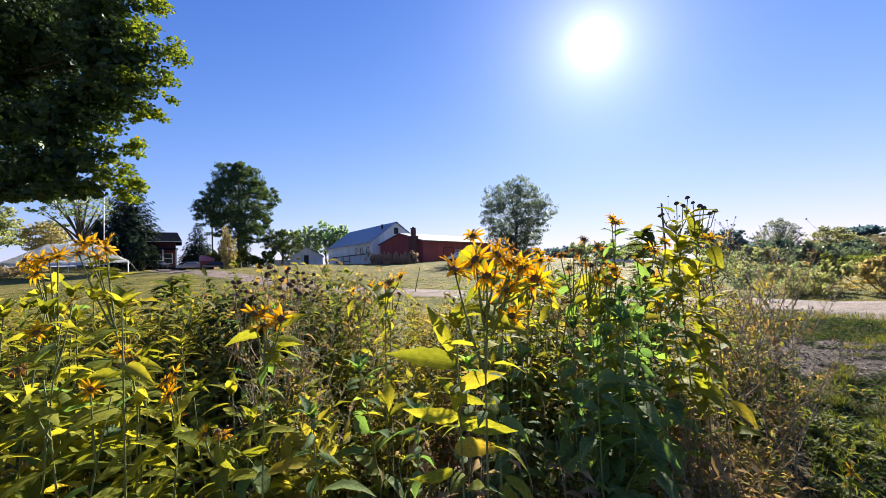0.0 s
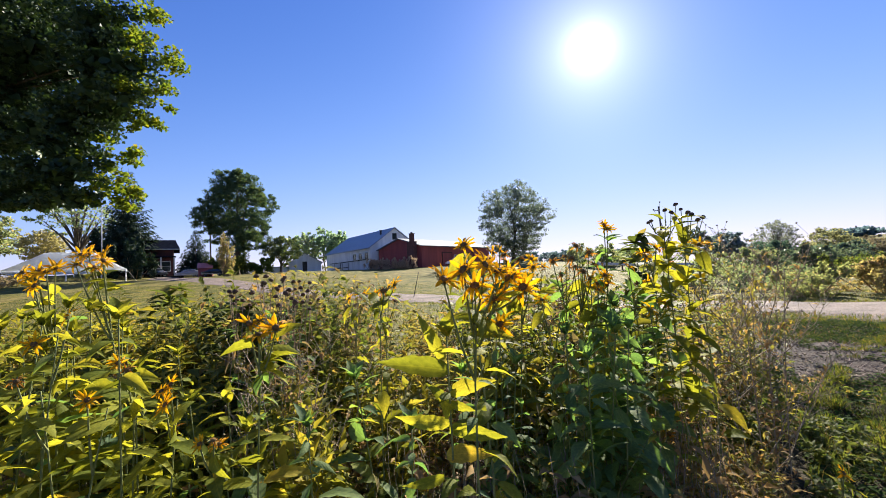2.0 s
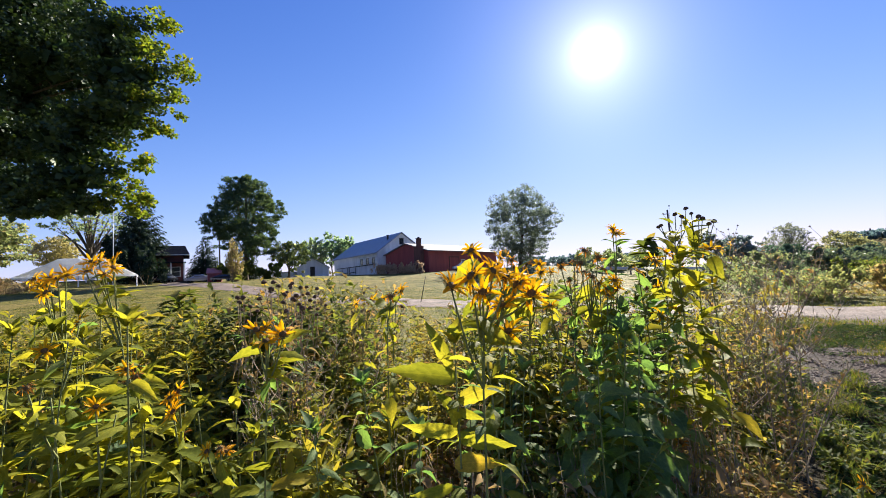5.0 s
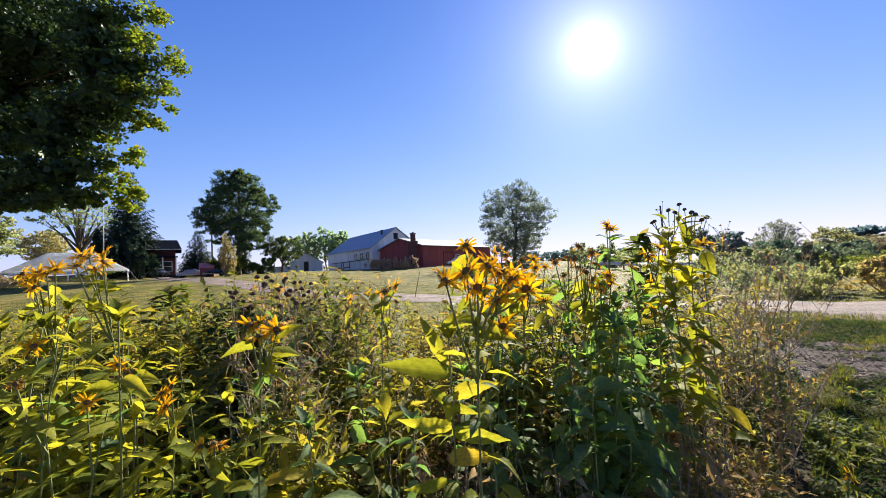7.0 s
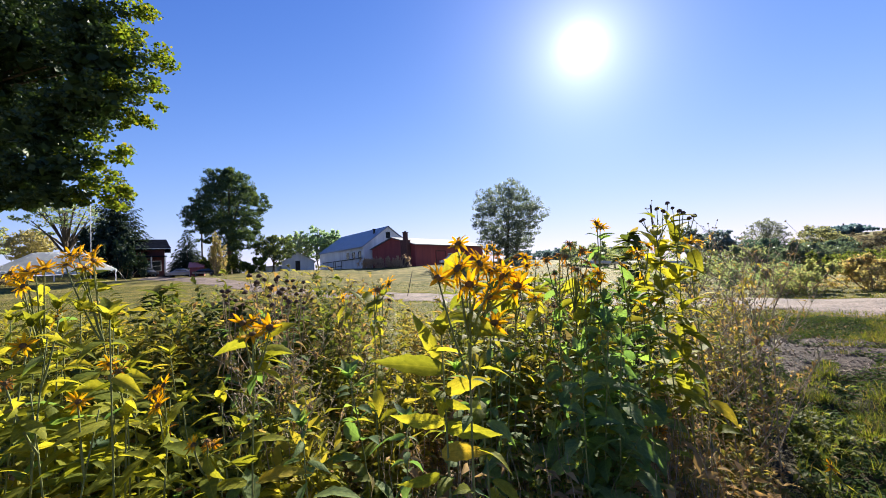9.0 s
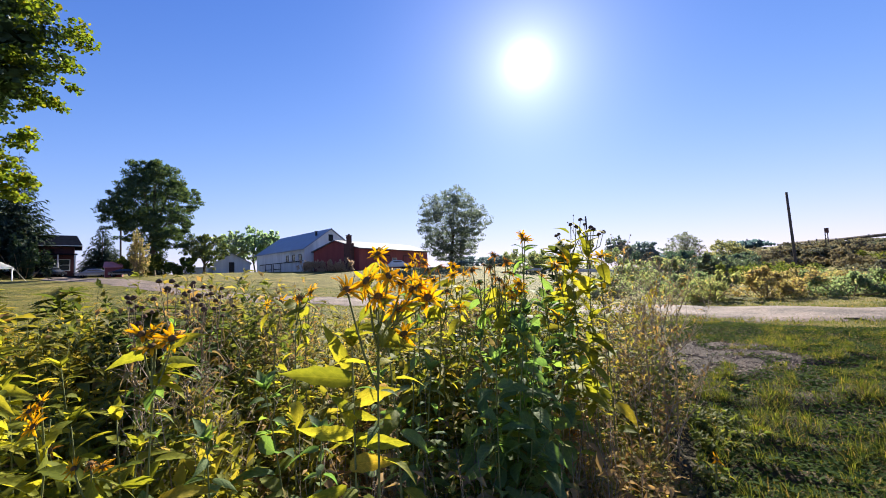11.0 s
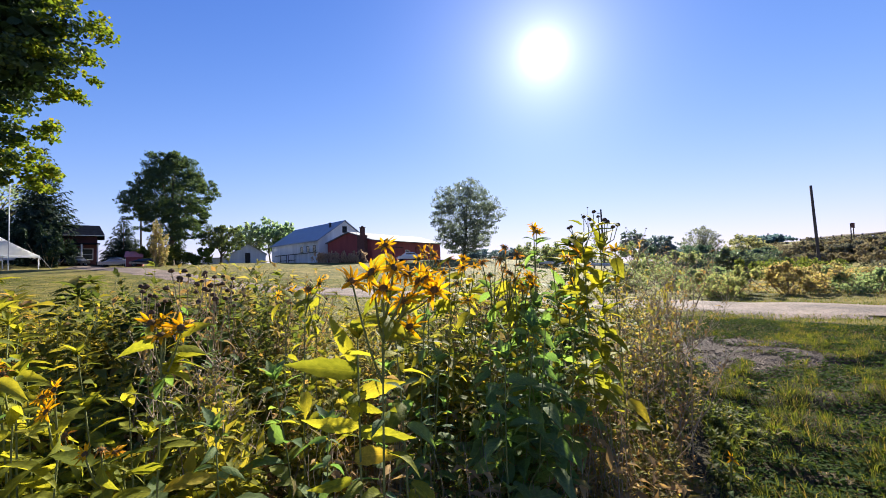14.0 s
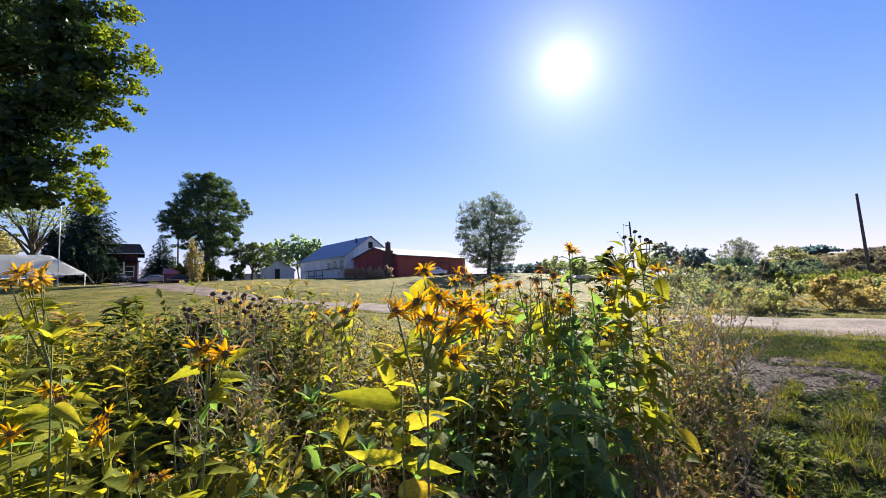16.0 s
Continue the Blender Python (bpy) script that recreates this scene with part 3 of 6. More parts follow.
def bush(name, label, x, y, w, d, h, mat, leaves, leaf=0.12, seed=0, group="", n=9, category="bush"):
    rng = np.random.default_rng(seed)
    z0 = float(ground_z(x, y))
    root = thing(name, label, category, group, at=(x, y, z0 - 0.03))
    g = Geo()
    n = int(n * 1.6)
    lobes = [(rng.uniform(-.42, .42) * w, rng.uniform(-.42, .42) * d, h * rng.uniform(.15, .85) ** 1.2, w * rng.uniform(.09, .2), d * rng.uniform(.09, .2), h * rng.uniform(.14, .3)) for _ in range(n - n // 3)]
    # shoots that stand out over the mound
    lobes += [(rng.uniform(-.48, .48) * w, rng.uniform(-.48, .48) * d, h * rng.uniform(.65, 1.02), w * rng.uniform(.035, .075), d * rng.uniform(.04, .08), h * rng.uniform(.13, .24)) for _ in range(n // 3)]
    for l in lobes:
        g.tube([(l[0] * .3, l[1] * .3, 0), (l[0] * .7, l[1] * .7, l[2] * .6), l[:3]], [0.02 + h * .008, 0.015 + h * .004, 0.008], 5)
        for _ in range(5):
            a, b = rng.uniform(0, 6.28), rng.uniform(.6, 1.25)
            g.tube([l[:3], (l[0] + math.cos(a) * l[3] * b, l[1] + math.sin(a) * l[4] * b, l[2] + l[5] * rng.uniform(.4, 1.5))], [0.01, 0.004], 4)
    tagged(child("branchwork", g.mesh("branchwork", M_DRYSTEM), root), kind="stuff")
    g = Geo()
    for l in lobes:
        k = leaves // n
        c = rng.normal(0, 1, (max(5, k // 7), 3))
        c /= np.linalg.norm(c, axis=1)[:, None]
        pick = rng.integers(0, len(c), k)
        p = (c[pick] * rng.uniform(.55, 1.2, len(c))[pick][:, None] + rng.normal(0, .17, (k, 3))) * np.array(l[3:6]) + np.array(l[:3])
        p[:, 2] = np.maximum(p[:, 2], 0.03)
        g.put(*QUAD, mats_of(turns(k, rng, 0.3, (leaf * .7, leaf * 1.3)), p))
    tagged(child("foliage", g.mesh("foliage", mat), root), kind="stuff")
    return root


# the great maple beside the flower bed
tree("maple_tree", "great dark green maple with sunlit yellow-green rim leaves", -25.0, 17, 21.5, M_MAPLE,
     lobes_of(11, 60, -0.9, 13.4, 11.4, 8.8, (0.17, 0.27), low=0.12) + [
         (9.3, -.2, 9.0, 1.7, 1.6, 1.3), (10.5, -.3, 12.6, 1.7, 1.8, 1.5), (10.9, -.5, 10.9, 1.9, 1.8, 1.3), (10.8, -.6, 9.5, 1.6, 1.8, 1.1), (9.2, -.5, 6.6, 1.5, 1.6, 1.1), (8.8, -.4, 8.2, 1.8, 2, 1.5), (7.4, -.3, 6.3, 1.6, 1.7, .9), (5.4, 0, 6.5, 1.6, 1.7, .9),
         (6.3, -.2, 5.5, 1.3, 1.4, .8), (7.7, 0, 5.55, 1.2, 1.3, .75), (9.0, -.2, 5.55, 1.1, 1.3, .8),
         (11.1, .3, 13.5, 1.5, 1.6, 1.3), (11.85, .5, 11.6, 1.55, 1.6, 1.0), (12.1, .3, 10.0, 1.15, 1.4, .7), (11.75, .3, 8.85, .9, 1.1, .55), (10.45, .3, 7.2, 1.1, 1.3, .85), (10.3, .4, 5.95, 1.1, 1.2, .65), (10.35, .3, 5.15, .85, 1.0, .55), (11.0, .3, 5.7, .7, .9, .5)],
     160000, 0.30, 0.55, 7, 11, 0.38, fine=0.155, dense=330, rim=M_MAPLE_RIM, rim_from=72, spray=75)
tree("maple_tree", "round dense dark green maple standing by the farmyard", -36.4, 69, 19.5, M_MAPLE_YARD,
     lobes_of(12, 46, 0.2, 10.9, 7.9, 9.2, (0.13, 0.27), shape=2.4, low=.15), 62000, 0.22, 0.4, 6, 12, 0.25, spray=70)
tree("cottonwood_tree", "grey-green tree with sparse fluttering leaves and see-through gaps", 11.8, 74, 14.5, M_SILVER,
     lobes_of(13, 46, 0.5, 7.9, 7.0, 7.4, (0.18, 0.3), shape=-1.2) + [(-2.4, 0, 3.4, 2.7, 2.4, 2.2), (2.3, 0, 3.2, 2.7, 2.4, 2.2), (0, 0, 2.0, 3.2, 2.8, 1.8)], 40000, 0.2, 0.3, 6, 13, 0.15)
conifer("spruce_tree", "tall dark spruce with drooping boughs behind a tent", -57.5, 72, 19.5, 13.5, 5)
conifer("spruce_tree", "dark broad spruce standing against a house", -62.0, 76, 14.5, 14, 6)
bush("cedar_bush", "dark dense evergreen bush beside a house", -57.5, 68, 9, 5, 6.4, M_NEEDLE, 9000, 0.35, 7)
bush("cedar_bush", "dark dense evergreen bush half hiding a house", -51.4, 65.5, 6.2, 4, 5.9, M_NEEDLE, 7000, 0.3, 17)
conifer("spruce_tree", "small dark spruce behind parked cars", -51.0, 81, 9.5, 8.5, 8)
conifer("spruce_tree", "small dark spruce beside a round maple", -42.5, 82, 10.0, 5.5, 9)
tree("ash_tree", "thin tree with olive leaves and bare forking limbs", -76, 82, 16, M_BUSH,
     lobes_of(14, 22, 0, 12.2, 8.8, 4.6, (0.16, 0.26)), 3000, 0.36, 0.62, 7, 14, 0.2, limbs=18)
tree("box_elder_tree", "rounded olive tree with yellowing leaves behind a tent", -96.8, 95, 12.8, M_LOCUST, lobes_of(19, 30, 0, 8.2, 6.2, 4.6, (0.18, 0.3)), 6500, 0.36, 0.35, 4, 19, 0.3, spray=14)
tree("walnut_tree", "yellow-green leafy tree at the edge of a brown bank", -61.3, 50, 9.5, M_BUSH,
     lobes_of(15, 22, 0, 5.6, 5.6, 4.2, (0.25, 0.36)), 14000, 0.28, 0.25, 3, 15, 0.3)
bush("columnar_shrub", "slim golden-brown columnar shrub by the yard", -30.0, 54, 1.9, 1.9, 4.6, M_YELLOW, 3000, 0.17, 16, n=16)
for bx, by, h, sd in ((-37.0, 103, 11, 21), (-32.4, 106, 12.8, 22), (-28.0, 104, 11.2, 23), (-20, 118, 11, 24)):
    tree("poplar_tree", "pale green tree standing behind farm buildings", bx, by, h, M_PALE,
         lobes_of(sd, 20, 0, h * .58, 4.6, h * .42, (0.24, 0.36)), 4300, 0.42, 0.2, 4, sd, 0.25, group="trees behind the barns")
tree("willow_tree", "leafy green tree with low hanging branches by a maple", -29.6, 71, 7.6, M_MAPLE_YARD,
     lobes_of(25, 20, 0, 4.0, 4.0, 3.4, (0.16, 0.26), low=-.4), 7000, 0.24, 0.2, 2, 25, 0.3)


# ---------------------------------------------------------------- farm buildings
def boards(name, c0, c1, scale=1.1, rough=0.7, width=0.28, axis_z=False):
    """Painted siding: seams at a real spacing, weathered in streaks."""
    m, t, b, _ = nodes_of(name)
    vec = coords(t)
    mp = t.nodes.new("ShaderNodeMapping")
    mp.inputs["Scale"].default_value = (1, 1, 0.12)
    t.links.new(vec, mp.inputs["Vector"])
    streak, grain = noise_node(t, scale, 5, mp.outputs[0]), noise_node(t, 30, 3, vec)
    c = ramp(t, streak.outputs[0], [(0.3, c0), (0.7, c1)]).outputs[0]
    t.links.new(c, b.inputs["Base Color"])
    b.inputs["Roughness"].default_value = rough
    w = t.nodes.new("ShaderNodeTexWave")
    w.bands_direction = "Z" if axis_z else "X"
    w.inputs["Scale"].default_value = 0.5 / width
    t.links.new(vec, w.inputs["Vector"])
    bumped(t, b, w.outputs["Fac"], 0.4, 0.03)
    return m


M_WHITE = boards("white_siding", (0.55, 0.55, 0.56), (0.78, 0.78, 0.78))
M_RED = boards("red_siding", (0.2, 0.036, 0.036), (0.31, 0.06, 0.055))
M_DARKRED = boards("dark_red_siding", (0.05, 0.010, 0.011), (0.085, 0.016, 0.016), axis_z=True, width=0.2)
M_ROOF = boards("steel_roof", (0.2, 0.225, 0.27), (0.28, 0.31, 0.36), rough=0.5, width=0.4)
# Lighter red than the shed's walls: glare on the roof as base colour.
M_REDROOF = boards("red_roof", (0.48, 0.15, 0.15), (0.6, 0.21, 0.2), rough=0.45)
M_DULLROOF = boards("dull_roof", (0.13, 0.145, 0.17), (0.19, 0.205, 0.235), rough=0.8, width=0.4)
M_SHINGLE = plain("shingle", [(0.3, (0.008, 0.010, 0.016)), (0.7, (0.018, 0.022, 0.034))], 2, 0.95, bump=0.5, fine=9, dist=0.03)
M_SHINGLE.node_tree.nodes["Principled BSDF"].inputs["Specular IOR Level"].default_value = 0.0
M_TRIM = plain("white_trim", [(0.3, (0.68, 0.68, 0.67)), (0.7, (0.82, 0.82, 0.8))], 3, 0.5)
M_DARK = plain("dark_board", [(0.3, (0.03, 0.028, 0.026)), (0.7, (0.07, 0.06, 0.055))], 4, 0.8)
M_BRICK = plain("dark_brick", [(0.3, (0.09, 0.045, 0.04)), (0.7, (0.17, 0.085, 0.07))], 4, 0.9, bump=0.6, fine=16, dist=0.03)
M_VINYL = plain("tent_vinyl", [(0.3, (0.80, 0.81, 0.83)), (0.7, (0.90, 0.90, 0.91))], 0.6, 0.45, bump=0.15, fine=3, dist=0.1)
vt = M_VINYL.node_tree
vb, vo_ = vt.nodes["Principled BSDF"], vt.nodes["Material Output"]
vtr, vmx = vt.nodes.new("ShaderNodeBsdfTranslucent"), vt.nodes.new("ShaderNodeMixShader")
vtr.inputs["Color"].default_value = (0.97, 0.98, 0.99, 1)
vmx.inputs[0].default_value = 0.8
vt.links.new(vb.outputs[0], vmx.inputs[1]), vt.links.new(vtr.outputs[0], vmx.inputs[2]), vt.links.new(vmx.outputs[0], vo_.inputs["Surface"])
M_STEEL = plain("galvanised_steel", [(0.3, (0.45, 0.46, 0.47)), (0.7, (0.58, 0.59, 0.6))], 5, 0.6, 0.3)
M_ROPE = plain("rope", [(0.3, (0.5, 0.48, 0.42)), (0.7, (0.65, 0.62, 0.55))], 9, 0.9)
M_POST = plain("weathered_post", [(0.3, (0.07, 0.055, 0.045)), (0.7, (0.16, 0.13, 0.11))], 2, 0.9, bump=0.7, fine=20, dist=0.02, stretch=(1, 1, 0.1))
M_TYRE = plain("tyre_rubber", [(0.3, (0.015, 0.015, 0.016)), (0.7, (0.035, 0.035, 0.035))], 8, 0.85)


def glass_material():
    m, t, b, _ = nodes_of("window_glass")
    b.inputs["Base Color"].default_value = (0.02, 0.025, 0.03, 1)
    b.inputs["Roughness"].default_value = 0.06
    n = noise_node(t, 1.5, 2, coords(t))
    bumped(t, b, n.outputs[0], 0.06, 0.05)
    return m


def car_paint(name, col):
    m, t, b, _ = nodes_of(name)
    n = noise_node(t, 5, 4, coords(t))
    c = ramp(t, n.outputs[0], [(0.3, tuple(0.85 * k for k in col)), (0.7, col)]).outputs[0]
    t.links.new(c, b.inputs["Base Color"])
    b.inputs["Roughness"].default_value = 0.25
    b.inputs["Coat Weight"].default_value = 0.6
    return m


M_GLASS = glass_material()
M_CARDARK, M_CARWHITE, M_CARGREY = (car_paint(n, c) for n, c in (("dark_paint", (0.02, 0.022, 0.03)), ("white_paint", (0.7, 0.7, 0.7)), ("grey_paint", (0.3, 0.31, 0.33))))


def prism(x0, x1, depth, eave, apex, t=0.0, over=0.0):
    """Gabled walls as one shell: gable ends at y=0 and y=depth, width x0..x1."""
    bm = bmesh.new()
    xm = (x0 + x1) / 2
    ring = [(x0, 0), (x1, 0), (x1, eave), (xm, apex), (x0, eave)]
    a = [bm.verts.new((x, 0, z)) for x, z in ring]
    b = [bm.verts.new((x, depth, z)) for x, z in ring]
    bm.faces.new(a)
    bm.faces.new(b[::-1])
    for i in range(5):
        j = (i + 1) % 5
        bm.faces.new((a[j], a[i], b[i], b[j]))
    bmesh.ops.recalc_face_normals(bm, faces=bm.faces[:])
    return bm


def roof_slab(x0, x1, depth, eave, apex, over=0.35, thick=0.14, side=1):
    """One slope of a gable roof, standing just over the walls."""
    bm = bmesh.new()
    xm = (x0 + x1) / 2
    xe = x0 if side < 0 else x1
    slope = (apex - eave) / abs(xe - xm)
    xo = xe + side * over
    zo = eave - slope * over
    lift = 0.03
    ring = [(xm, apex + lift), (xo, zo + lift), (xo, zo + lift + thick), (xm, apex + lift + thick)]
    a = [bm.verts.new((x, -over, z)) for x, z in ring]
    b = [bm.verts.new((x, depth + over, z)) for x, z in ring]
    bm.faces.new(a)
    bm.faces.new(b[::-1])
    for i in range(4):
        j = (i + 1) % 4
        bm.faces.new((a[j], a[i], b[i], b[j]))
    bmesh.ops.recalc_face_normals(bm, faces=bm.faces[:])
    return bm


def window(parent, x, y, z, w, h, facing="y", trim=None, proud=0.05, cross=True):
    """A framed window on a wall: facing 'y' looks to -y, 'x-' to -x, 'x+' to +x."""
    root = new("window")
    root.parent = parent
    root.matrix_basis = pose(x, y, z, 0, 0, {"y": 0, "x-": -90, "x+": 90}[facing])
    e = 0.09
    part("frame", boxes((-w / 2 - e, -proud, -e, -w / 2, 0.01, h + e), (w / 2, -proud, -e, w / 2 + e, 0.01, h + e),
                        (-w / 2, -proud, h, w / 2, 0.01, h + e), (-w / 2, -proud - 0.04, -e, w / 2, 0.01, 0)), trim or M_TRIM, root)
    if cross:
        part("glazing_bar", boxes((-w / 2, -proud * .6, h * .48, w / 2, -0.012, h * .52)), trim or M_TRIM, root)
    part("pane", boxes((-w / 2, -0.012, 0, w / 2, 0.008, h)), M_GLASS, root)
    return root


# white barn: the gable end faces the lane, the long side runs away from it
barn = thing("barn", "tall white boarded barn with a grey steel gable roof", "barn", at=(-10.5, 80, float(ground_z(-10.5, 80)) - 0.2))
barn.rotation_euler = (0, 0, math.atan2(0.62, 0.78))
part("wall", prism(-5.5, 5.5, 21.5, 4.5, 8.3), M_WHITE, barn)
part("roof", roof_slab(-5.5, 5.5, 21.5, 4.5, 8.3, side=-1), M_ROOF, barn, "blue-grey steel roof")
part("roof", roof_slab(-5.5, 5.5, 21.5, 4.5, 8.3, side=1), M_ROOF, barn, "blue-grey steel roof")
part("vent_pipe", boxes((-1.9, 2.2, 6.4, -1.6, 2.5, 8.0), (-2.0, 2.1, 8.0, -1.5, 2.6, 8.12), bevel=0.02), M_DARK, barn)
part("verge_board", boxes((-0.12, -0.42, 8.2, 0.12, -0.36, 8.42), bevel=0.01), M_DARK, barn)
window(barn, 0, 0, 6.1, 0.8, 1.1, "y", M_DARK)
for wy in (1.6, 4.2, 6.8):
    window(barn, -5.5, wy, 2.5, 0.9, 1.0, "x-", M_DARK)
part("door_track", boxes((-5.66, 0.3, 2.18, -5.56, 19.5, 2.32)), M_DARK, barn)
for k, wy in enumerate((9.6, 13.6)):
    d = part("door", boxes((-5.62, wy, 0.05, -5.53, wy + 3.2, 2.15)), M_WHITE, barn, "sliding white plank door")
    part("brace", boxes((-5.66, wy, 0.06, -5.622, wy + 0.16, 2.14), (-5.66, wy + 3.04, 0.06, -5.622, wy + 3.2, 2.14), (-5.66, wy + .16, 1.02, -5.622, wy + 3.04, 1.16)), M_DARK, d)

# long red barn with a brick chimney
shed = thing("barn", "long low red steel-clad barn with a pale roof", "barn", at=(-4.6, 70, float(ground_z(-4.6, 70)) - 0.35))
shed.rotation_euler = (0, 0, math.atan2(-0.62, 0.78))
part("wall", prism(-11, 0, 21.5, 4.1, 5.75), M_RED, shed)
part("roof", roof_slab(-11, 0, 21.5, 4.1, 5.75, side=-1), M_DULLROOF, shed, "pale steel roof")
part("roof", roof_slab(-11, 0, 21.5, 4.1, 5.75, side=1), M_DULLROOF, shed, "pale steel roof")
part("chimney", boxes((-2.5, -1.05, 0, -1.0, -0.02, 5.0), (-2.08, -0.8, 5.0, -1.42, -0.12, 6.3), (-2.15, -0.88, 6.3, -1.35, -0.05, 6.42), bevel=0.03), M_BRICK, shed, "dark brick chimney stack")
part("chimney_pot", boxes((-1.92, -0.6, 6.42, -1.58, -0.3, 6.62), bevel=0.04), M_DARK, shed)
for wy in (5.5, 12.5):
    d = part("door", boxes((0.004, wy, 0.05, 0.06, wy + 3.0, 3.1)), M_RED, shed)
    part("door_trim", boxes((0.062, wy, 0.05, 0.09, wy + 0.14, 3.1), (0.062, wy + 2.86, 0.05, 0.09, wy + 3.0, 3.1), (0.062, wy + .14, 2.96, 0.09, wy + 2.86, 3.1)), M_DARK, d)
window(shed, 0, 9.8, 1.7, 1.1, 0.8, "x+", M_TRIM)

# dark red house
house = thing("house", "dark red boarded house with a black shingle roof and white porch", "house", at=(-57.9, 69.2, float(ground_z(-53, 71)) - 0.1))
house.rotation_euler = (0, 0, radians(34))
part("wall", prism(0, 8.6, 8.0, 5.0, 5.05), M_DARKRED, house)
bm = bmesh.new()
ring = [(-.5, -.7, 4.95), (9.6, -.7, 4.95), (9.6, 8.7, 4.95), (-.5, 8.7, 4.95)]
lo = [bm.verts.new(v) for v in ring]
lo2 = [bm.verts.new((x, y, z + 0.22)) for x, y, z in ring]
hi = [bm.verts.new(v) for v in ((0.6, 3.2, 7.1), (8.9, 3.2, 7.1), (8.9, 4.8, 7.1), (0.6, 4.8, 7.1))]
bm.faces.new(lo[::-1]), bm.faces.new(hi)
for i in range(4):
    j = (i + 1) % 4
    bm.faces.new((lo[i], lo[j], lo2[j], lo2[i])), bm.faces.new((lo2[i], lo2[j], hi[j], hi[i]))
part("roof", bm, M_SHINGLE, house, "black shingle hip roof")
part("gutter", boxes((-.5, -.78, 4.98, 9.6, -.71, 5.12)), M_TRIM, house)
part("porch_roof", boxes((3.6, -1.7, 3.55, 9.0, -0.01, 3.72), bevel=0.03), M_SHINGLE, house)
for px in (3.9, 6.6, 8.6):
    part("porch_post", boxes((px, -1.6, 0, px + 0.22, -1.38, 3.54), bevel=0.02), M_TRIM, house, "white porch post")
part("porch_floor", boxes((3.6, -1.8, -0.3, 9.0, -0.01, 0.16)), M_DARK, house)
window(house, 7.2, 0, 1.1, 1.7, 1.7)
window(house, 4.6, 0, 1.0, 1.0, 1.6)
window(house, 2.0, 0, 1.0, 1.0, 1.6)

# small red playhouse-like shed with white trim
hut = thing("shed", "small red garden shed with white corner trim", "shed", at=(-40.9, 66, float(ground_z(-40.9, 66)) - 0.05))
hut.rotation_euler = (0, 0, radians(-66))
part("wall", prism(0, 2.0, 1.9, 1.5, 2.25), M_RED, hut)
part("roof", roof_slab(0, 2.0, 1.9, 1.5, 2.25, 0.16, 0.07, -1), M_REDROOF, hut, "red roof lightened for sun glare")
part("roof", roof_slab(0, 2.0, 1.9, 1.5, 2.25, 0.16, 0.07, 1), M_REDROOF, hut, "red roof lightened for sun glare")
for px in (0.0, 1.9):
    part("corner_trim", boxes((px, -0.03, 0, px + 0.1, -0.004, 1.5)), M_TRIM, hut)
part("door", boxes((0.6, -0.04, 0, 1.3, -0.005, 1.25)), M_TRIM, hut, "white shed door")

# white gabled outbuilding and its low lean-to
out = thing("outbuilding", "small white gabled outbuilding with a dark doorway", "shed", at=(-31.8, 80, float(ground_z(-31, 80)) - 0.05))
out.rotation_euler = (0, 0, radians(20))
part("wall", prism(0, 6.2, 7.0, 1.9, 3.7), M_WHITE, out)
part("roof", roof_slab(0, 6.2, 7.0, 1.9, 3.7, 0.3, 0.1, -1), M_ROOF, out)
part("roof", roof_slab(0, 6.2, 7.0, 1.9, 3.7, 0.3, 0.1, 1), M_ROOF, out)
part("door", boxes((2.6, -0.05, 0.1, 3.5, -0.005, 2.1)), M_DARK, out, "dark open doorway panel")
low = thing("lean_to", "low grey lean-to shed beside a white outbuilding", "shed", at=(-36.4, 79, float(ground_z(-35, 80)) - 0.1))
part("wall", boxes((0, 0, 0, 4.2, 3, 1.2)), M_WHITE, low)
part("roof", boxes((-0.2, -0.25, 1.2, 4.4, 3.2, 1.34), bevel=0.02), M_ROOF, low)


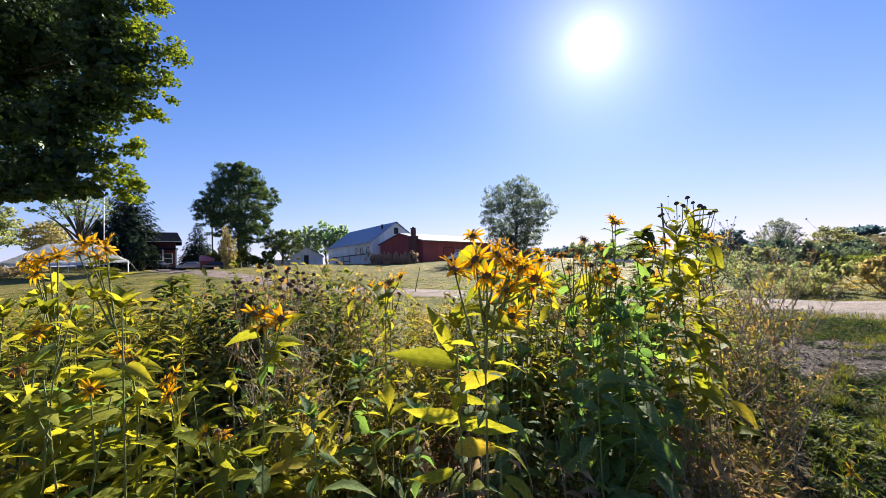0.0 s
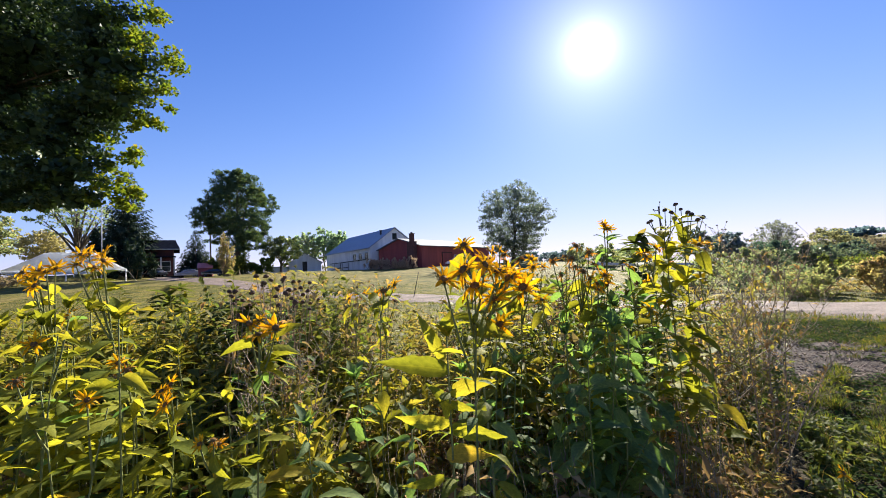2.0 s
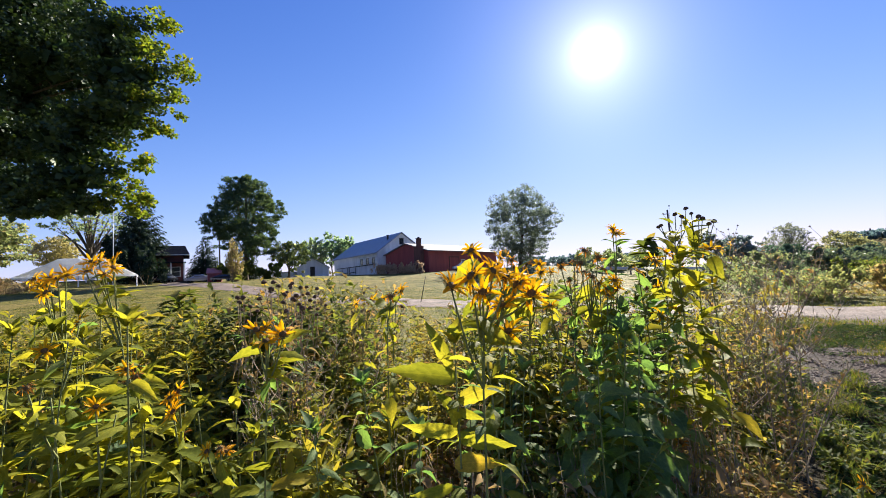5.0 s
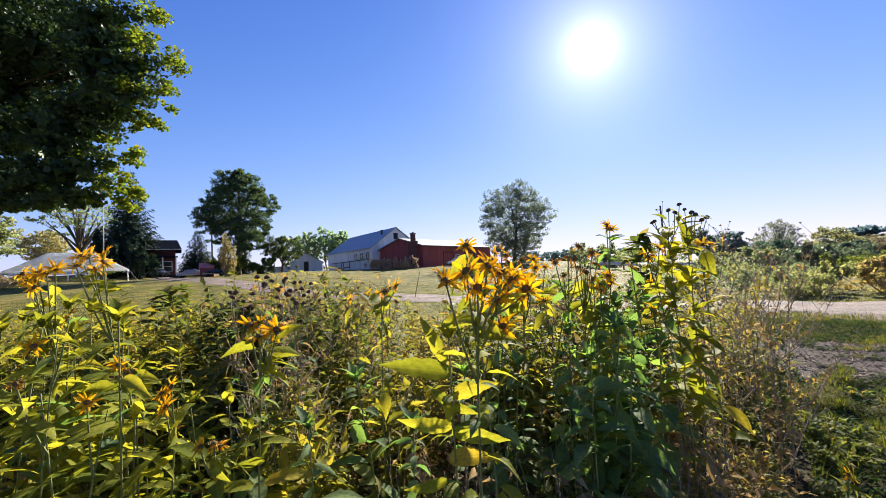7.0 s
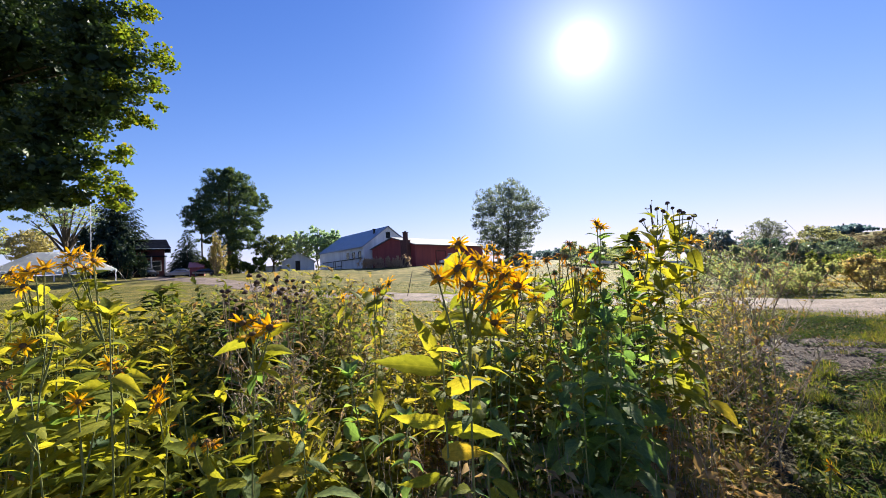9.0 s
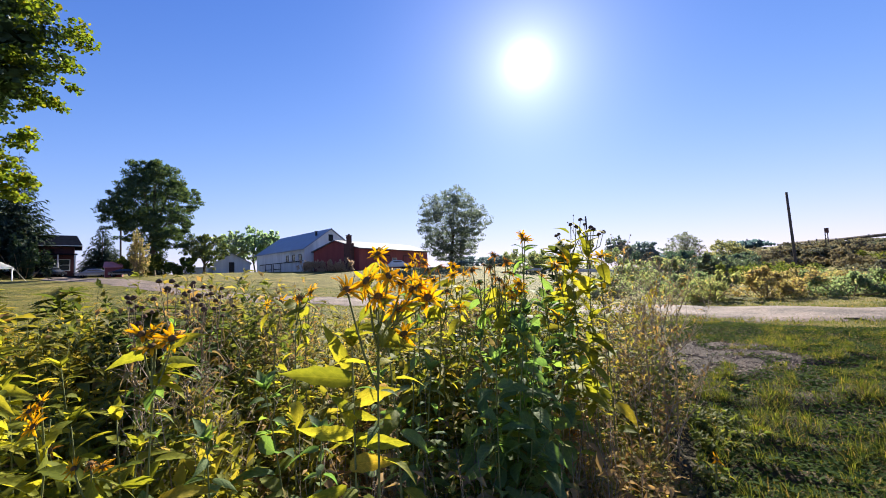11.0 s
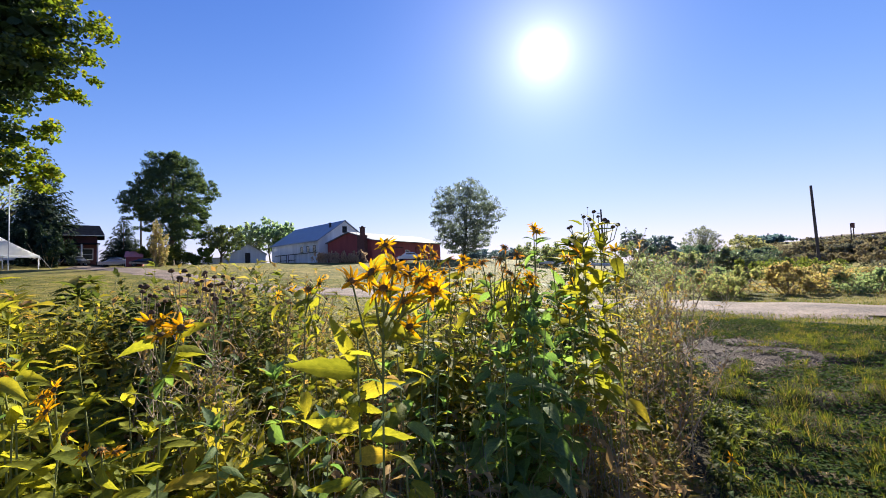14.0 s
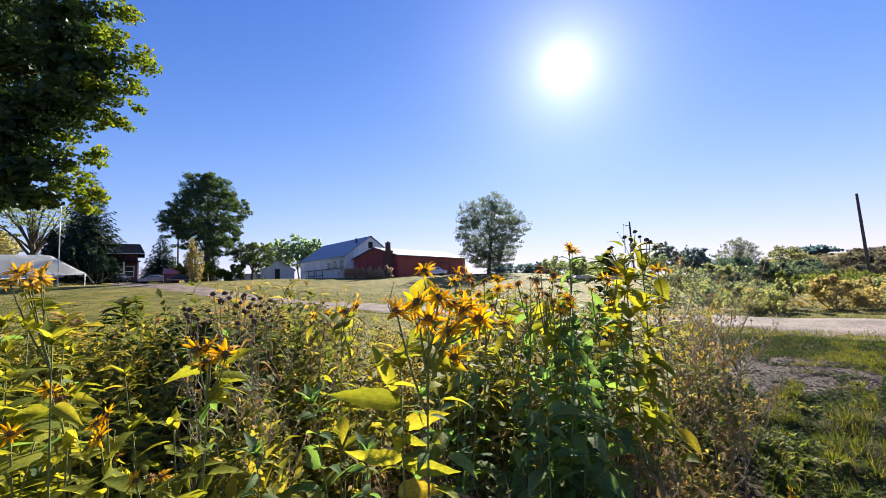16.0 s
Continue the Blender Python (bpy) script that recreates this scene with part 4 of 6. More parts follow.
# ---------------------------------------------------------------- tent, poles, cars
def tent():
    root = thing("event_tent", "large white vinyl frame tent with guy ropes on the lawn", "tent", at=(-56.2, 59.3, 0))
    root.rotation_euler = (0, 0, radians(38))
    z0 = float(ground_z(-50, 60)) - 0.15
    w, d, ev, pk = 6.65, 4.5, z0 + 1.9, z0 + 4.7
    bm = bmesh.new()
    nx, ny = 24, 16
    grid = [[None] * (ny + 1) for _ in range(nx + 1)]
    for i in range(nx + 1):
        for j in range(ny + 1):
            u, v = -1 + 2 * i / nx, -1 + 2 * j / ny
            r = max(0, (abs(u) - 0.4) / 0.6, abs(v))
            z = pk + (ev - pk) * (1 - (1 - r) ** 1.06)
            grid[i][j] = bm.verts.new((u * w, v * d, z))
    for i in range(nx):
        for j in range(ny):
            bm.faces.new((grid[i][j], grid[i + 1][j], grid[i + 1][j + 1], grid[i][j + 1]))
    bmesh.ops.solidify(bm, geom=bm.faces[:], thickness=0.04)
    part("canopy", bm, M_VINYL, root)
    part("valance", boxes((-w, -d - .02, ev - .3, w, -d + .02, ev), (-w - .02, -d, ev - .3, -w + .02, d, ev), (w - .02, -d, ev - .3, w + .02, d, ev), (-w, d - .02, ev - .3, w, d + .02, ev)), M_VINYL, root)
    for px in (-w, -w / 2, 0, w / 2, w):
        for py in (-d, d):
            g = Geo()
            g.tube([(px * .99, py * .99, z0 - 1.2), (px * .99, py * .99, ev)], [0.06, 0.06], 8)
            child("leg", g.mesh("leg", M_TRIM), root)
            g = Geo()
            sx = 1.4 if px == w else -1.4 if px == -w else 0
            g.tube([(px, py, ev - .05), (px + sx, py + (1.4 if py > 0 else -1.4), z0 - 0.35)], [0.025, 0.025], 5)
            child("guy_rope", g.mesh("guy_rope", M_ROPE), root)


tent()


def pole(name, label, x, y, h, r, mat, lean=(0, 0), cap=False, arm=0.0, z0=None):
    z = float(ground_z(x, y)) if z0 is None else z0
    root = thing(name, label, "pole", at=(x, y, z - 0.1))
    g = Geo()
    g.tube([(0, 0, 0), (lean[0] * .5, lean[1] * .5, h * .5), (lean[0], lean[1], h)], [r, r * .92, r * .8], 10)
    child("shaft", g.mesh("shaft", mat, True), root)
    if cap:
        bm = bmesh.new()
        bmesh.ops.create_uvsphere(bm, u_segments=10, v_segments=6, radius=r * 1.8, matrix=Matrix.Translation((lean[0], lean[1], h + r)))
        part("finial", bm, M_STEEL, root)
    if arm:
        part("bracket", boxes((lean[0] - arm, -0.06, h - 0.5, lean[0], 0.06, h - 0.42)), M_STEEL, root)
    return root


pole("flagpole", "tall pale steel flagpole beside a tent", -48.6, 56, 12.5, 0.065, M_STEEL, cap=True)
pole("utility_pole", "dark weathered wooden utility pole leaning slightly", 28.85, 25, 6.5, 0.098, M_POST, (-0.3, 0.0))
pole("utility_pole", "distant wooden utility pole with a small bracket", 23.8, 45, 7.0, 0.11, M_POST, (-0.15, 0), arm=0.5)
pole("utility_pole", "wooden utility pole behind a farmyard shed", -47.4, 80, 10.5, 0.16, M_POST)
pole("marker_stake", "thin dark leaning marker stake at the lane's edge", -2.35, 25.6, 1.75, 0.022, M_DARK, (0.42, 0))


def car(name, label, x, y, heading, paint, length=4.4, h=1.45, pickup=False):
    root = thing(name, label, "car", at=(x, y, float(ground_z(x, y))))
    root.rotation_euler = (0, 0, radians(heading))
    w, L = 0.88, length / 2
    prof = [(-L, .35), (-L, .75), (-L * .62, .86), (-L * .3, h), (L * .35, h), (L * .72, .9), (L, .82), (L, .35)]
    bm = bmesh.new()
    a = [bm.verts.new((px, -w * (0.84 if pz > 1.0 else 1), pz)) for px, pz in prof]
    b = [bm.verts.new((px, w * (0.84 if pz > 1.0 else 1), pz)) for px, pz in prof]
    bm.faces.new(a), bm.faces.new(b[::-1])
    for i in range(len(prof)):
        j = (i + 1) % len(prof)
        bm.faces.new((a[j], a[i], b[i], b[j]))
    bmesh.ops.recalc_face_normals(bm, faces=bm.faces[:])
    bmesh.ops.bevel(bm, geom=bm.edges[:], offset=0.07, segments=2, affect="EDGES")
    body = part("body", bm, paint, root)
    for sy in (-1, 1):
        part("window", boxes((-L * .3, sy * w * .93 - .012, .92, L * .42, sy * w * .93 + .012, h - .14), bevel=0.008), M_GLASS, root)
        for sx in (-.62, .6):
            wheel = new("wheel")
            wheel.parent = root
            wheel.location = (sx * L, sy * (w - .06), .32)
            g = Geo()
            g.tube([(0, -.1, 0), (0, .1, 0)], [.32, .32], 18)
            child("tyre", g.mesh("tyre", M_TYRE), wheel)
            g = Geo()
            g.tube([(0, -.11, 0), (0, .11, 0)], [.19, .19], 12)
            child("rim", g.mesh("rim", M_STEEL), wheel)
    for sy in (-.6, .6):
        part("headlight", boxes((L - .04, sy - .15, .62, L + .03, sy + .15, .76), bevel=0.02), M_TRIM, root)
    return root


car("car", "dark parked car beside a small red shed", -37.6, 64.6, 5, M_CARDARK, 3.6, 1.15)
car("car", "dark parked car near the house's corner", -47.4, 73.0, 8, M_CARDARK, h=1.5)
car("car", "dark parked car in front of the house", -52.0, 70.6, 80, M_CARDARK, h=1.6)
car("car", "grey parked car half hidden behind the lawn", -44.9, 69.6, 20, M_CARGREY, h=1.3)
car("car", "white parked car in front of the red barn", 1.6, 69.0, 10, M_CARWHITE, 4.2)

# road sign and guardrails on the bank
sign = thing("road_sign", "small brown road sign on two posts atop the bank", "road sign", at=(50.4, 40, float(ground_z(50.4, 40)) - 0.1))
for px in (-0.2, 0.13):
    part("post", boxes((px, -.04, 0, px + .07, .04, 2.3), bevel=0.008), M_POST, sign)
part("panel", boxes((-.27, -.09, 1.78, .27, -.045, 2.34), bevel=0.01), M_BRICK, sign, "plain brown sign panel")


marker = thing("marker_post", "short brown marker post atop the bank", "marker post", at=(48.8, 33, float(ground_z(48.8, 33)) - 0.1))
part("post", boxes((-.05, -.05, 0, .05, .05, 1.0), bevel=0.01), M_POST, marker)
part("panel", boxes((-.2, -.09, .85, .2, -.052, 1.3), bevel=0.01), M_BRICK, marker, "small brown panel")


def guardrail(pts, label, mat, h=0.62, beam=0.32):
    x, y = pts[0]
    root = thing("guardrail", label, "guardrail", at=(0, 0, 0))
    run = 0
    v, q = [], []
    prof = [(-.02, 0), (-.09, .08), (-.02, .16), (-.09, .24), (-.02, .32), (.0, .32), (.0, 0)]
    segs = []
    for (ax, ay), (bx, by) in zip(pts[:-1], pts[1:]):
        n = max(2, int(math.hypot(bx - ax, by - ay) / 3.8))
        segs += [(ax + (bx - ax) * i / n, ay + (by - ay) * i / n) for i in range(n)]
    segs.append(pts[-1])
    for px, py in segs:
        z = float(ground_z(px, py))
        part("post", boxes((px + .02, py + .02, z - .1, px + .14, py + .16, z + h + .04)), M_POST, root)
        for o, dz in prof:
            v.append((px, py + o, z + h - beam + dz * beam / .32))
    k = len(prof)
    for i in range(len(segs) - 1):
        for j in range(k):
            j2 = (j + 1) % k
            q.append((i * k + j, i * k + j2, (i + 1) * k + j2, (i + 1) * k + j))
    g = Geo()
    g.v, g.f, g.n = [np.array(v)], [np.array(q)], len(v)
    child("beam", g.mesh("beam", mat), root)


guardrail([(68, 62), (60, 50), (53, 41), (51, 33), (50, 24)], "dull steel guardrail along the road atop the bank", M_POST, h=.5)
guardrail([(16.5, 46.5), (21, 42), (25.5, 38)], "pale steel guardrail seen low behind the flowers", M_STEEL, h=0.75)

# ---------------------------------------------------------------- hedges and bushes
rb = np.random.default_rng(77)
for i, (hx, hy) in enumerate([(-13.6, 69.6), (-12.4, 69.0), (-11.2, 68.4), (-10.0, 67.8), (-8.8, 67.2), (-7.6, 66.6), (-6.4, 66.0)]):
    bush("ornamental_grass", "dry pinkish-brown tall grass clump before a red barn", hx, hy, 2.4, 1.5, 1.7, M_REED, 1500, 0.13, 100 + i, "clumps before the barn", category="grass clump")
for i, (hx, hy, w, h, m) in enumerate([
        (13.2, 15.2, 3.6, 1.15, M_BUSH), (16.2, 15.4, 4.0, 1.4, M_YELLOW), (15.2, 19.0, 5.0, 1.35, M_BUSH), (18.8, 14.2, 3.6, 1.25, M_BUSH), (20.0, 17.5, 5.0, 1.4, M_YELLOW),
        (22.5, 14.4, 3.4, .95, M_TREE), (22.0, 21.0, 5.5, 1.5, M_TREE), (25.5, 19.0, 5.0, 1.2, M_BUSH), (28.5, 17.0, 5.0, 1.1, M_YELLOW), (27.0, 25.0, 6.0, 1.35, M_TREE),
        (12.0, 20.5, 4.5, 1.15, M_BUSH), (33.0, 18.5, 6.0, 1.0, M_BUSH), (32.0, 26.0, 7.0, 1.1, M_BUSH), (17.5, 24.5, 6.0, 1.5, M_BUSH), (38, 24, 7, 1.1, M_TREE)]):
    bush("bush", "sunlit tangled roadside bush with yellowing leaves" if m is not M_TREE else "dark green tangled roadside bush",
         hx, hy, w * .85, w * .6, h * rb.uniform(.62, 1.0), m, 4400, 0.085, 200 + i, "bushes beyond the lane", 12)
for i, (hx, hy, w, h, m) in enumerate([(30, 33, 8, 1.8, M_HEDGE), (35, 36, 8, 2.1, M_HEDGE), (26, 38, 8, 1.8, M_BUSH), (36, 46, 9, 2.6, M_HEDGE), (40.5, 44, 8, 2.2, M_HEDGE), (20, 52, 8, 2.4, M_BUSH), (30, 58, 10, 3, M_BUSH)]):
    bush("bush", "olive hedgerow bush below the bank" if m is M_BUSH else "hedgerow bush below the bank, coloured dark as in shade", hx, hy, w, w * .6, h, m, 5200, 0.18, 260 + i, "hedgerow bushes", 12)
for i, (hx, hy, w, h) in enumerate([(-57, 50.5, 6, .9), (-54, 47.5, 6, .8), (-51, 45.8, 5, .7), (-61, 52.5, 6, 1.0), (-55.5, 51.5, 5, .9), (-58.5, 47.5, 6, .8), (-62, 49, 7, .9)]):
    bush("dry_scrub", "brown dry scrub at the edge of the lawn", hx, hy, w, w * .7, h, M_THICKET, 1500, 0.14, 280 + i, "scrub beside the lawn", 10, "scrub")
bush("cedar_bush", "dark shrubbery round the foot of a maple", -36.5, 66.5, 7, 3, 2.6, M_TREE, 4500, 0.24, 290)
bush("cedar_bush", "dark shrubbery below farmyard trees", -31.0, 67, 5, 3, 2.2, M_TREE, 3500, 0.24, 291)
rs = np.random.default_rng(88)
for i in range(50):
    hy = rs.uniform(18, 58)
    hx = 40 + .45 * (hy - 32) + rs.uniform(0, 8.5)
    bush("bank_scrub", "brown dry scrub on the road bank", hx, hy, rs.uniform(4, 7), rs.uniform(3, 5), (rs.uniform(.25, .5) if hx - .45 * (hy - 32) > 45 else rs.uniform(.5, 1.0)), M_SCRUB, 900, 0.2, 300 + i, "scrub on the bank", 7, "scrub")
tree("willow_tree", "small round willow with fine grey-green leaves and twigs", 41.8, 52, 6.0, M_WILLOW, lobes_of(31, 60, 0, 3.5, 3.3, 2.9, (0.07, 0.17)), 7000, 0.13, 0.12, 1.6, 31, 0.4, limbs=50, spray=9)
tree("locust_tree", "low spreading tree with yellowing leaves", 37.6, 40, 3.6, M_LOCUST, [
    (-1.7, 0, 2.3, 1.0, 1.1, .7), (-.8, .3, 3.1, .8, .9, .5), (-1.3, -.2, 3.55, .5, .6, .35), (.1, -.2, 3.3, .7, .8, .4), (.9, .1, 2.9, .8, .9, .4), (.2, .2, 2.2, 1.3, 1.3, .7),
    (1.9, 0, 2.3, .9, 1.0, .45), (2.6, .2, 1.8, .7, .8, .4), (1.3, -.3, 1.6, 1.2, 1.1, .6), (-1.2, .2, 1.3, 1.3, 1.2, .7), (2.9, -.1, 2.3, .4, .5, .25)], 5200, 0.16, 0.12, 1.5, 32, 0.25, limbs=11, spray=12)
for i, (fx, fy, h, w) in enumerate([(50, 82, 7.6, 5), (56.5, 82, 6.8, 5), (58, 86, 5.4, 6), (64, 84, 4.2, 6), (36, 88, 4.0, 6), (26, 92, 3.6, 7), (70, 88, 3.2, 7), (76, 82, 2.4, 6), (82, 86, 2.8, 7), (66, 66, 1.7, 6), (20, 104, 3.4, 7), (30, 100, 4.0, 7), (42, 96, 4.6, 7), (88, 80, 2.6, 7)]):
    tree("hedgerow_tree", "distant hedgerow tree with haze put into its blue-green leaf colour", fx, fy, h, M_FAR, lobes_of(40 + i, 16, 0, h * .55, w * .8, h * .45, (0.24, 0.36)), 2500, 0.40, 0.15, 2, 40 + i, 0.3, group="distant hedgerow")


# ---------------------------------------------------------------- flower bed: leaves and heads
def big_leaf(length, width, droop, fold, sway, tooth, seed):
    """A toothed ovate leaf along +y with a raised midrib line, drooping to its tip."""
    rng = np.random.default_rng(seed)
    segs = 9
    v, f = [], []
    for i in range(segs + 1):
        s = i / segs
        prof = math.sin(math.pi * (0.06 + 0.94 * s) ** 0.72) if i < segs else 0.015
        w = width / 2 * max(prof, 0.03) * (1 + tooth * (1 if i % 2 else -1) * rng.uniform(.4, 1))
        y = length * (s - 0.12 * droop * s * s)
        z = length * (0.10 * math.sin(math.pi * s * .8) - droop * s * s)
        x = sway * length * s * s
        wav = 0.06 * w * math.sin(i * 2.1 + seed)
        v += [(x - w, y - 0.02 * length * tooth, z + fold * w + wav), (x - w * .5, y, z + fold * w * .35), (x, y, z - 0.02 * w),
              (x + w * .5, y, z + fold * w * .35), (x + w, y - 0.02 * length * tooth, z + fold * w - wav)]
    for i in range(segs):
        for j in range(4):
            a = 5 * i + j
            f.append((a, a + 1, a + 6, a + 5))
    # short stalk
    g = Geo()
    g.put(v, f, [np.eye(4)])
    g.tube([(0, -0.12 * length, -0.03 * length), (0, 0.02 * length, 0)], [0.0022, 0.0016], 4)
    return g.mesh("leaf", M_LEAF, True)


LEAVES = [big_leaf(1.0, w, d, fo, sw, 0.10, i) for i, (w, d, fo, sw) in enumerate(
    [(.42, .06, .2, .05), (.38, .14, .3, -.08), (.44, .2, .15, .10), (.38, .3, .35, -.05), (.42, .1, -.15, .12), (.4, .18, .25, .0)])]
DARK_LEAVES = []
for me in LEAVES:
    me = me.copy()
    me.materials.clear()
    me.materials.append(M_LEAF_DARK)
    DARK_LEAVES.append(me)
DRY_LEAVES = []
for i in range(3):
    me = big_leaf(1.0, .26, 1.0 + .2 * i, 1.1, .15 * (i - 1), 0.2, 20 + i)
    me.materials.clear()
    me.materials.append(M_DRY)
    DRY_LEAVES.append(me)


def petal_mesh(droop, mat, seed):
    g = Geo()
    v, f = [], []
    segs = 4
    for i in range(segs + 1):
        s = i / segs
        w = 0.40 * (0.45 + 0.55 * math.sin(math.pi * min(1, s * .9 + .1))) * (1 if i < segs else 0.08)
        z = 0.08 * math.sin(math.pi * s) - droop * s * s
        v += [(-w * .33, s, z + .05), (0, s, z), (w * .33, s, z + .05)]
    for i in range(segs):
        a = 3 * i
        f += [(a, a + 1, a + 4, a + 3), (a + 1, a + 2, a + 5, a + 4)]
    g.put(v, f, [np.eye(4)])
    return g.mesh("petal", mat, True)


PETALS = [petal_mesh(d, M_PETAL, 0) for d in (-.35, -.1, .15, .4)]
OLD_PETALS = [petal_mesh(d, M_OLD_PETAL, 0) for d in (.5, .9, 1.3)]


def head_mesh(name, mat, r, dome):
    bm = bmesh.new()
    bmesh.ops.create_uvsphere(bm, u_segments=14, v_segments=8, radius=r)
    for v in bm.verts:
        v.co.z = v.co.z * dome if v.co.z > 0 else v.co.z * 0.35
        v.co *= 1 + 0.06 * math.sin(v.co.x * 3000) * math.cos(v.co.y * 2700)
    me = bpy.data.meshes.new(name)
    bm.to_mesh(me)
    bm.free()
    me.materials.append(mat)
    return me


def bract_mesh():
    g = Geo()
    tv, tf = leaf_template(0.016, 0.006, -0.5, 0.2, 2)
    ms = []
    for k in range(12):
        a = k * 2 * math.pi / 12
        ms.append(np.array(Matrix.Translation((-math.sin(a) * .006, math.cos(a) * .006, -.004)) @ Matrix.Rotation(a, 4, "Z")))
    g.put(tv, tf, ms)
    return g.mesh("bracts", M_STEM)


DISC, SEED, BRACT = head_mesh("disc", M_DISC, 0.0095, 0.75), head_mesh("seed_head", M_SEED, 0.0115, 1.05), bract_mesh()


def aim(p, normal, spin=0.0):
    q = Vector(normal).to_track_quat("Z", "Y").to_matrix().to_4x4()
    return Matrix.Translation(p) @ q @ Matrix.Rotation(spin, 4, "Z")


def flower(parent, p, rng, size=1.0, old=False, facing=None):
    """A composite flower head: dark disc, green bracts, a ring of pointed yellow rays."""
    n = Vector(facing or (rng.normal(0, .5), -0.62 + rng.normal(0, .4), 0.7))
    h = new("flower_head", DISC)
    h.parent = parent
    h.matrix_basis = aim(p, n.normalized(), rng.uniform(0, 6)) @ Matrix.Scale(size, 4)
    b = new("calyx", BRACT)
    b.parent = h
    k = rng.integers(10, 14)
    for i in range(k):
        if rng.random() < (0.3 if old else 0.06):
            continue
        a = i * 2 * math.pi / k + rng.normal(0, .07)
        me = (OLD_PETALS if old else PETALS)[rng.integers(0, 3 if old else 4)]
        o = new("petal", me)
        o.parent = h
        L = rng.uniform(.024, .034) * (0.7 if old else 1)
        o.matrix_basis = Matrix.Rotation(a, 4, "Z") @ Matrix.Translation((0, .007, .001)) @ Matrix.Rotation(rng.normal(0.08, .2), 4, "X") @ Matrix.Rotation(rng.normal(0, .25), 4, "Y") @ Matrix.Diagonal((L * 1.0, L, L, 1))
    return h


def curve_pts(a, b, bow, n=6):
    a, b = Vector(a), Vector(b)
    return [a.lerp(b, i / n) + Vector(bow) * math.sin(math.pi * i / n) for i in range(n + 1)]


def sunflower(x, y, top, heads, label, seed, leaf=0.15, lowest=0.25, pairs=17, old=False, bare=0.0, group="sunflowers in the bed", name="sunflower_plant", size=1.0, flat=True, dark=False, broad=(), sprigs=3):
    """One plant: a bristly stem, paired leaves, and branches that carry the heads. heads: places in the world; broad: (base, tip, width) of the largest leaves."""
    blades = DARK_LEAVES if dark else LEAVES
    slim = .74 if leaf > .18 else 1.0
    rng = np.random.default_rng(seed)
    z0 = float(ground_z(x, y))
    root = thing(name, label, "flowering plant", group, at=(x, y, z0 - 0.02))
    o = Vector((x, y, z0 - 0.02))
    crown = Vector(top) - o + Vector((0, 0, 0.05 if heads else 0))
    pts = curve_pts((0, 0, 0), crown, (rng.normal(0, .025), rng.normal(0, .02), 0), 8)
    g = Geo()
    g.tube(pts, [0.005 - 0.0033 * i / 8 for i in range(9)], 7)
    child("stem", g.mesh("stem", M_STEM, True), root)
    for k, h in enumerate(heads):
        hp = Vector(h) - o
        s = rng.uniform(.86, .985)
        a = pts[int(s * 8)].lerp(pts[min(8, int(s * 8) + 1)], s * 8 - int(s * 8))
        g = Geo()
        g.tube(curve_pts(a, hp - Vector((0, 0, .006)), (0, 0, -.02), 4), [.0035, .003, .0026, .0022, .002], 5)
        child("branch", g.mesh("branch", M_STEM, True), root)
        flower(root, hp, rng, rng.uniform(.9, 1.12) * size, old if isinstance(old, bool) else k in old)
        for q in range(sprigs):
            s2 = rng.uniform(.05, .8)
            lf = new("leaf", blades[rng.integers(0, 6)])
            lf.parent = root
            lf.matrix_basis = Matrix.Translation(a.lerp(hp, s2)) @ Matrix.Rotation(rng.uniform(0, 6.28), 4, "Z") @ Matrix.Rotation(rng.normal(-.1, .5), 4, "X") @ Matrix.Rotation(rng.normal(0, .6), 4, "Y") @ Matrix.Scale(rng.uniform(.04, .085) if len(heads) > 5 else rng.uniform(.05, .125), 4)
    if not heads:
        for k in range(6):
            lf = new("leaf", blades[rng.integers(0, 3)])
            lf.parent = root
            lf.matrix_basis = Matrix.Translation(pts[-1]) @ Matrix.Rotation(k * 1.05 + rng.normal(0, .2), 4, "Z") @ Matrix.Rotation(rng.uniform(.5, 1.2), 4, "X") @ Matrix.Scale(rng.uniform(.05, .09), 4)
    for k, (base, tip, wide) in enumerate(broad):
        b = Vector(base) - o
        along = Vector(tip) - Vector(base)
        ln = along.length
        across = along.cross(Vector((0, -.92, .38))).normalized()
        up = across.cross(along).normalized()
        turn = Matrix((across, along.normalized(), up)).transposed().to_4x4()
        lf = new("leaf", blades[(0, 4)[k % 2]])
        lf.parent = root
        lf.matrix_basis = Matrix.Translation(b) @ turn @ Matrix.Rotation(rng.normal(0, .2), 4, "Y") @ Matrix.Diagonal((ln * wide * .82, ln, ln, 1))
    turn = rng.uniform(0, 3.1)
    for i in range(pairs):
        s = lowest + (0.97 - lowest) * (i + rng.uniform(-.2, .2)) / max(1, pairs - 1)
        s = min(max(s, .05), .98)
        p = pts[int(s * 8)].lerp(pts[min(8, int(s * 8) + 1)], s * 8 - int(s * 8))
        big = leaf * (0.75 + .35 * math.sin(math.pi * min(1, s * 1.1))) * (1 - .5 * max(0, (s - .75) / .25))
        turn += math.pi / 2 + rng.normal(0, .25)
        for side in (0, math.pi):
            if rng.random() < 0.08 + bare * (1 - s):
                continue
            dry = s < .45 and rng.random() < .4
            lf = new("leaf", (DRY_LEAVES if dry else DARK_LEAVES if rng.random() < (.08 if x < -.6 else .16) else blades)[rng.integers(0, 3 if dry else 6)])
            lf.parent = root
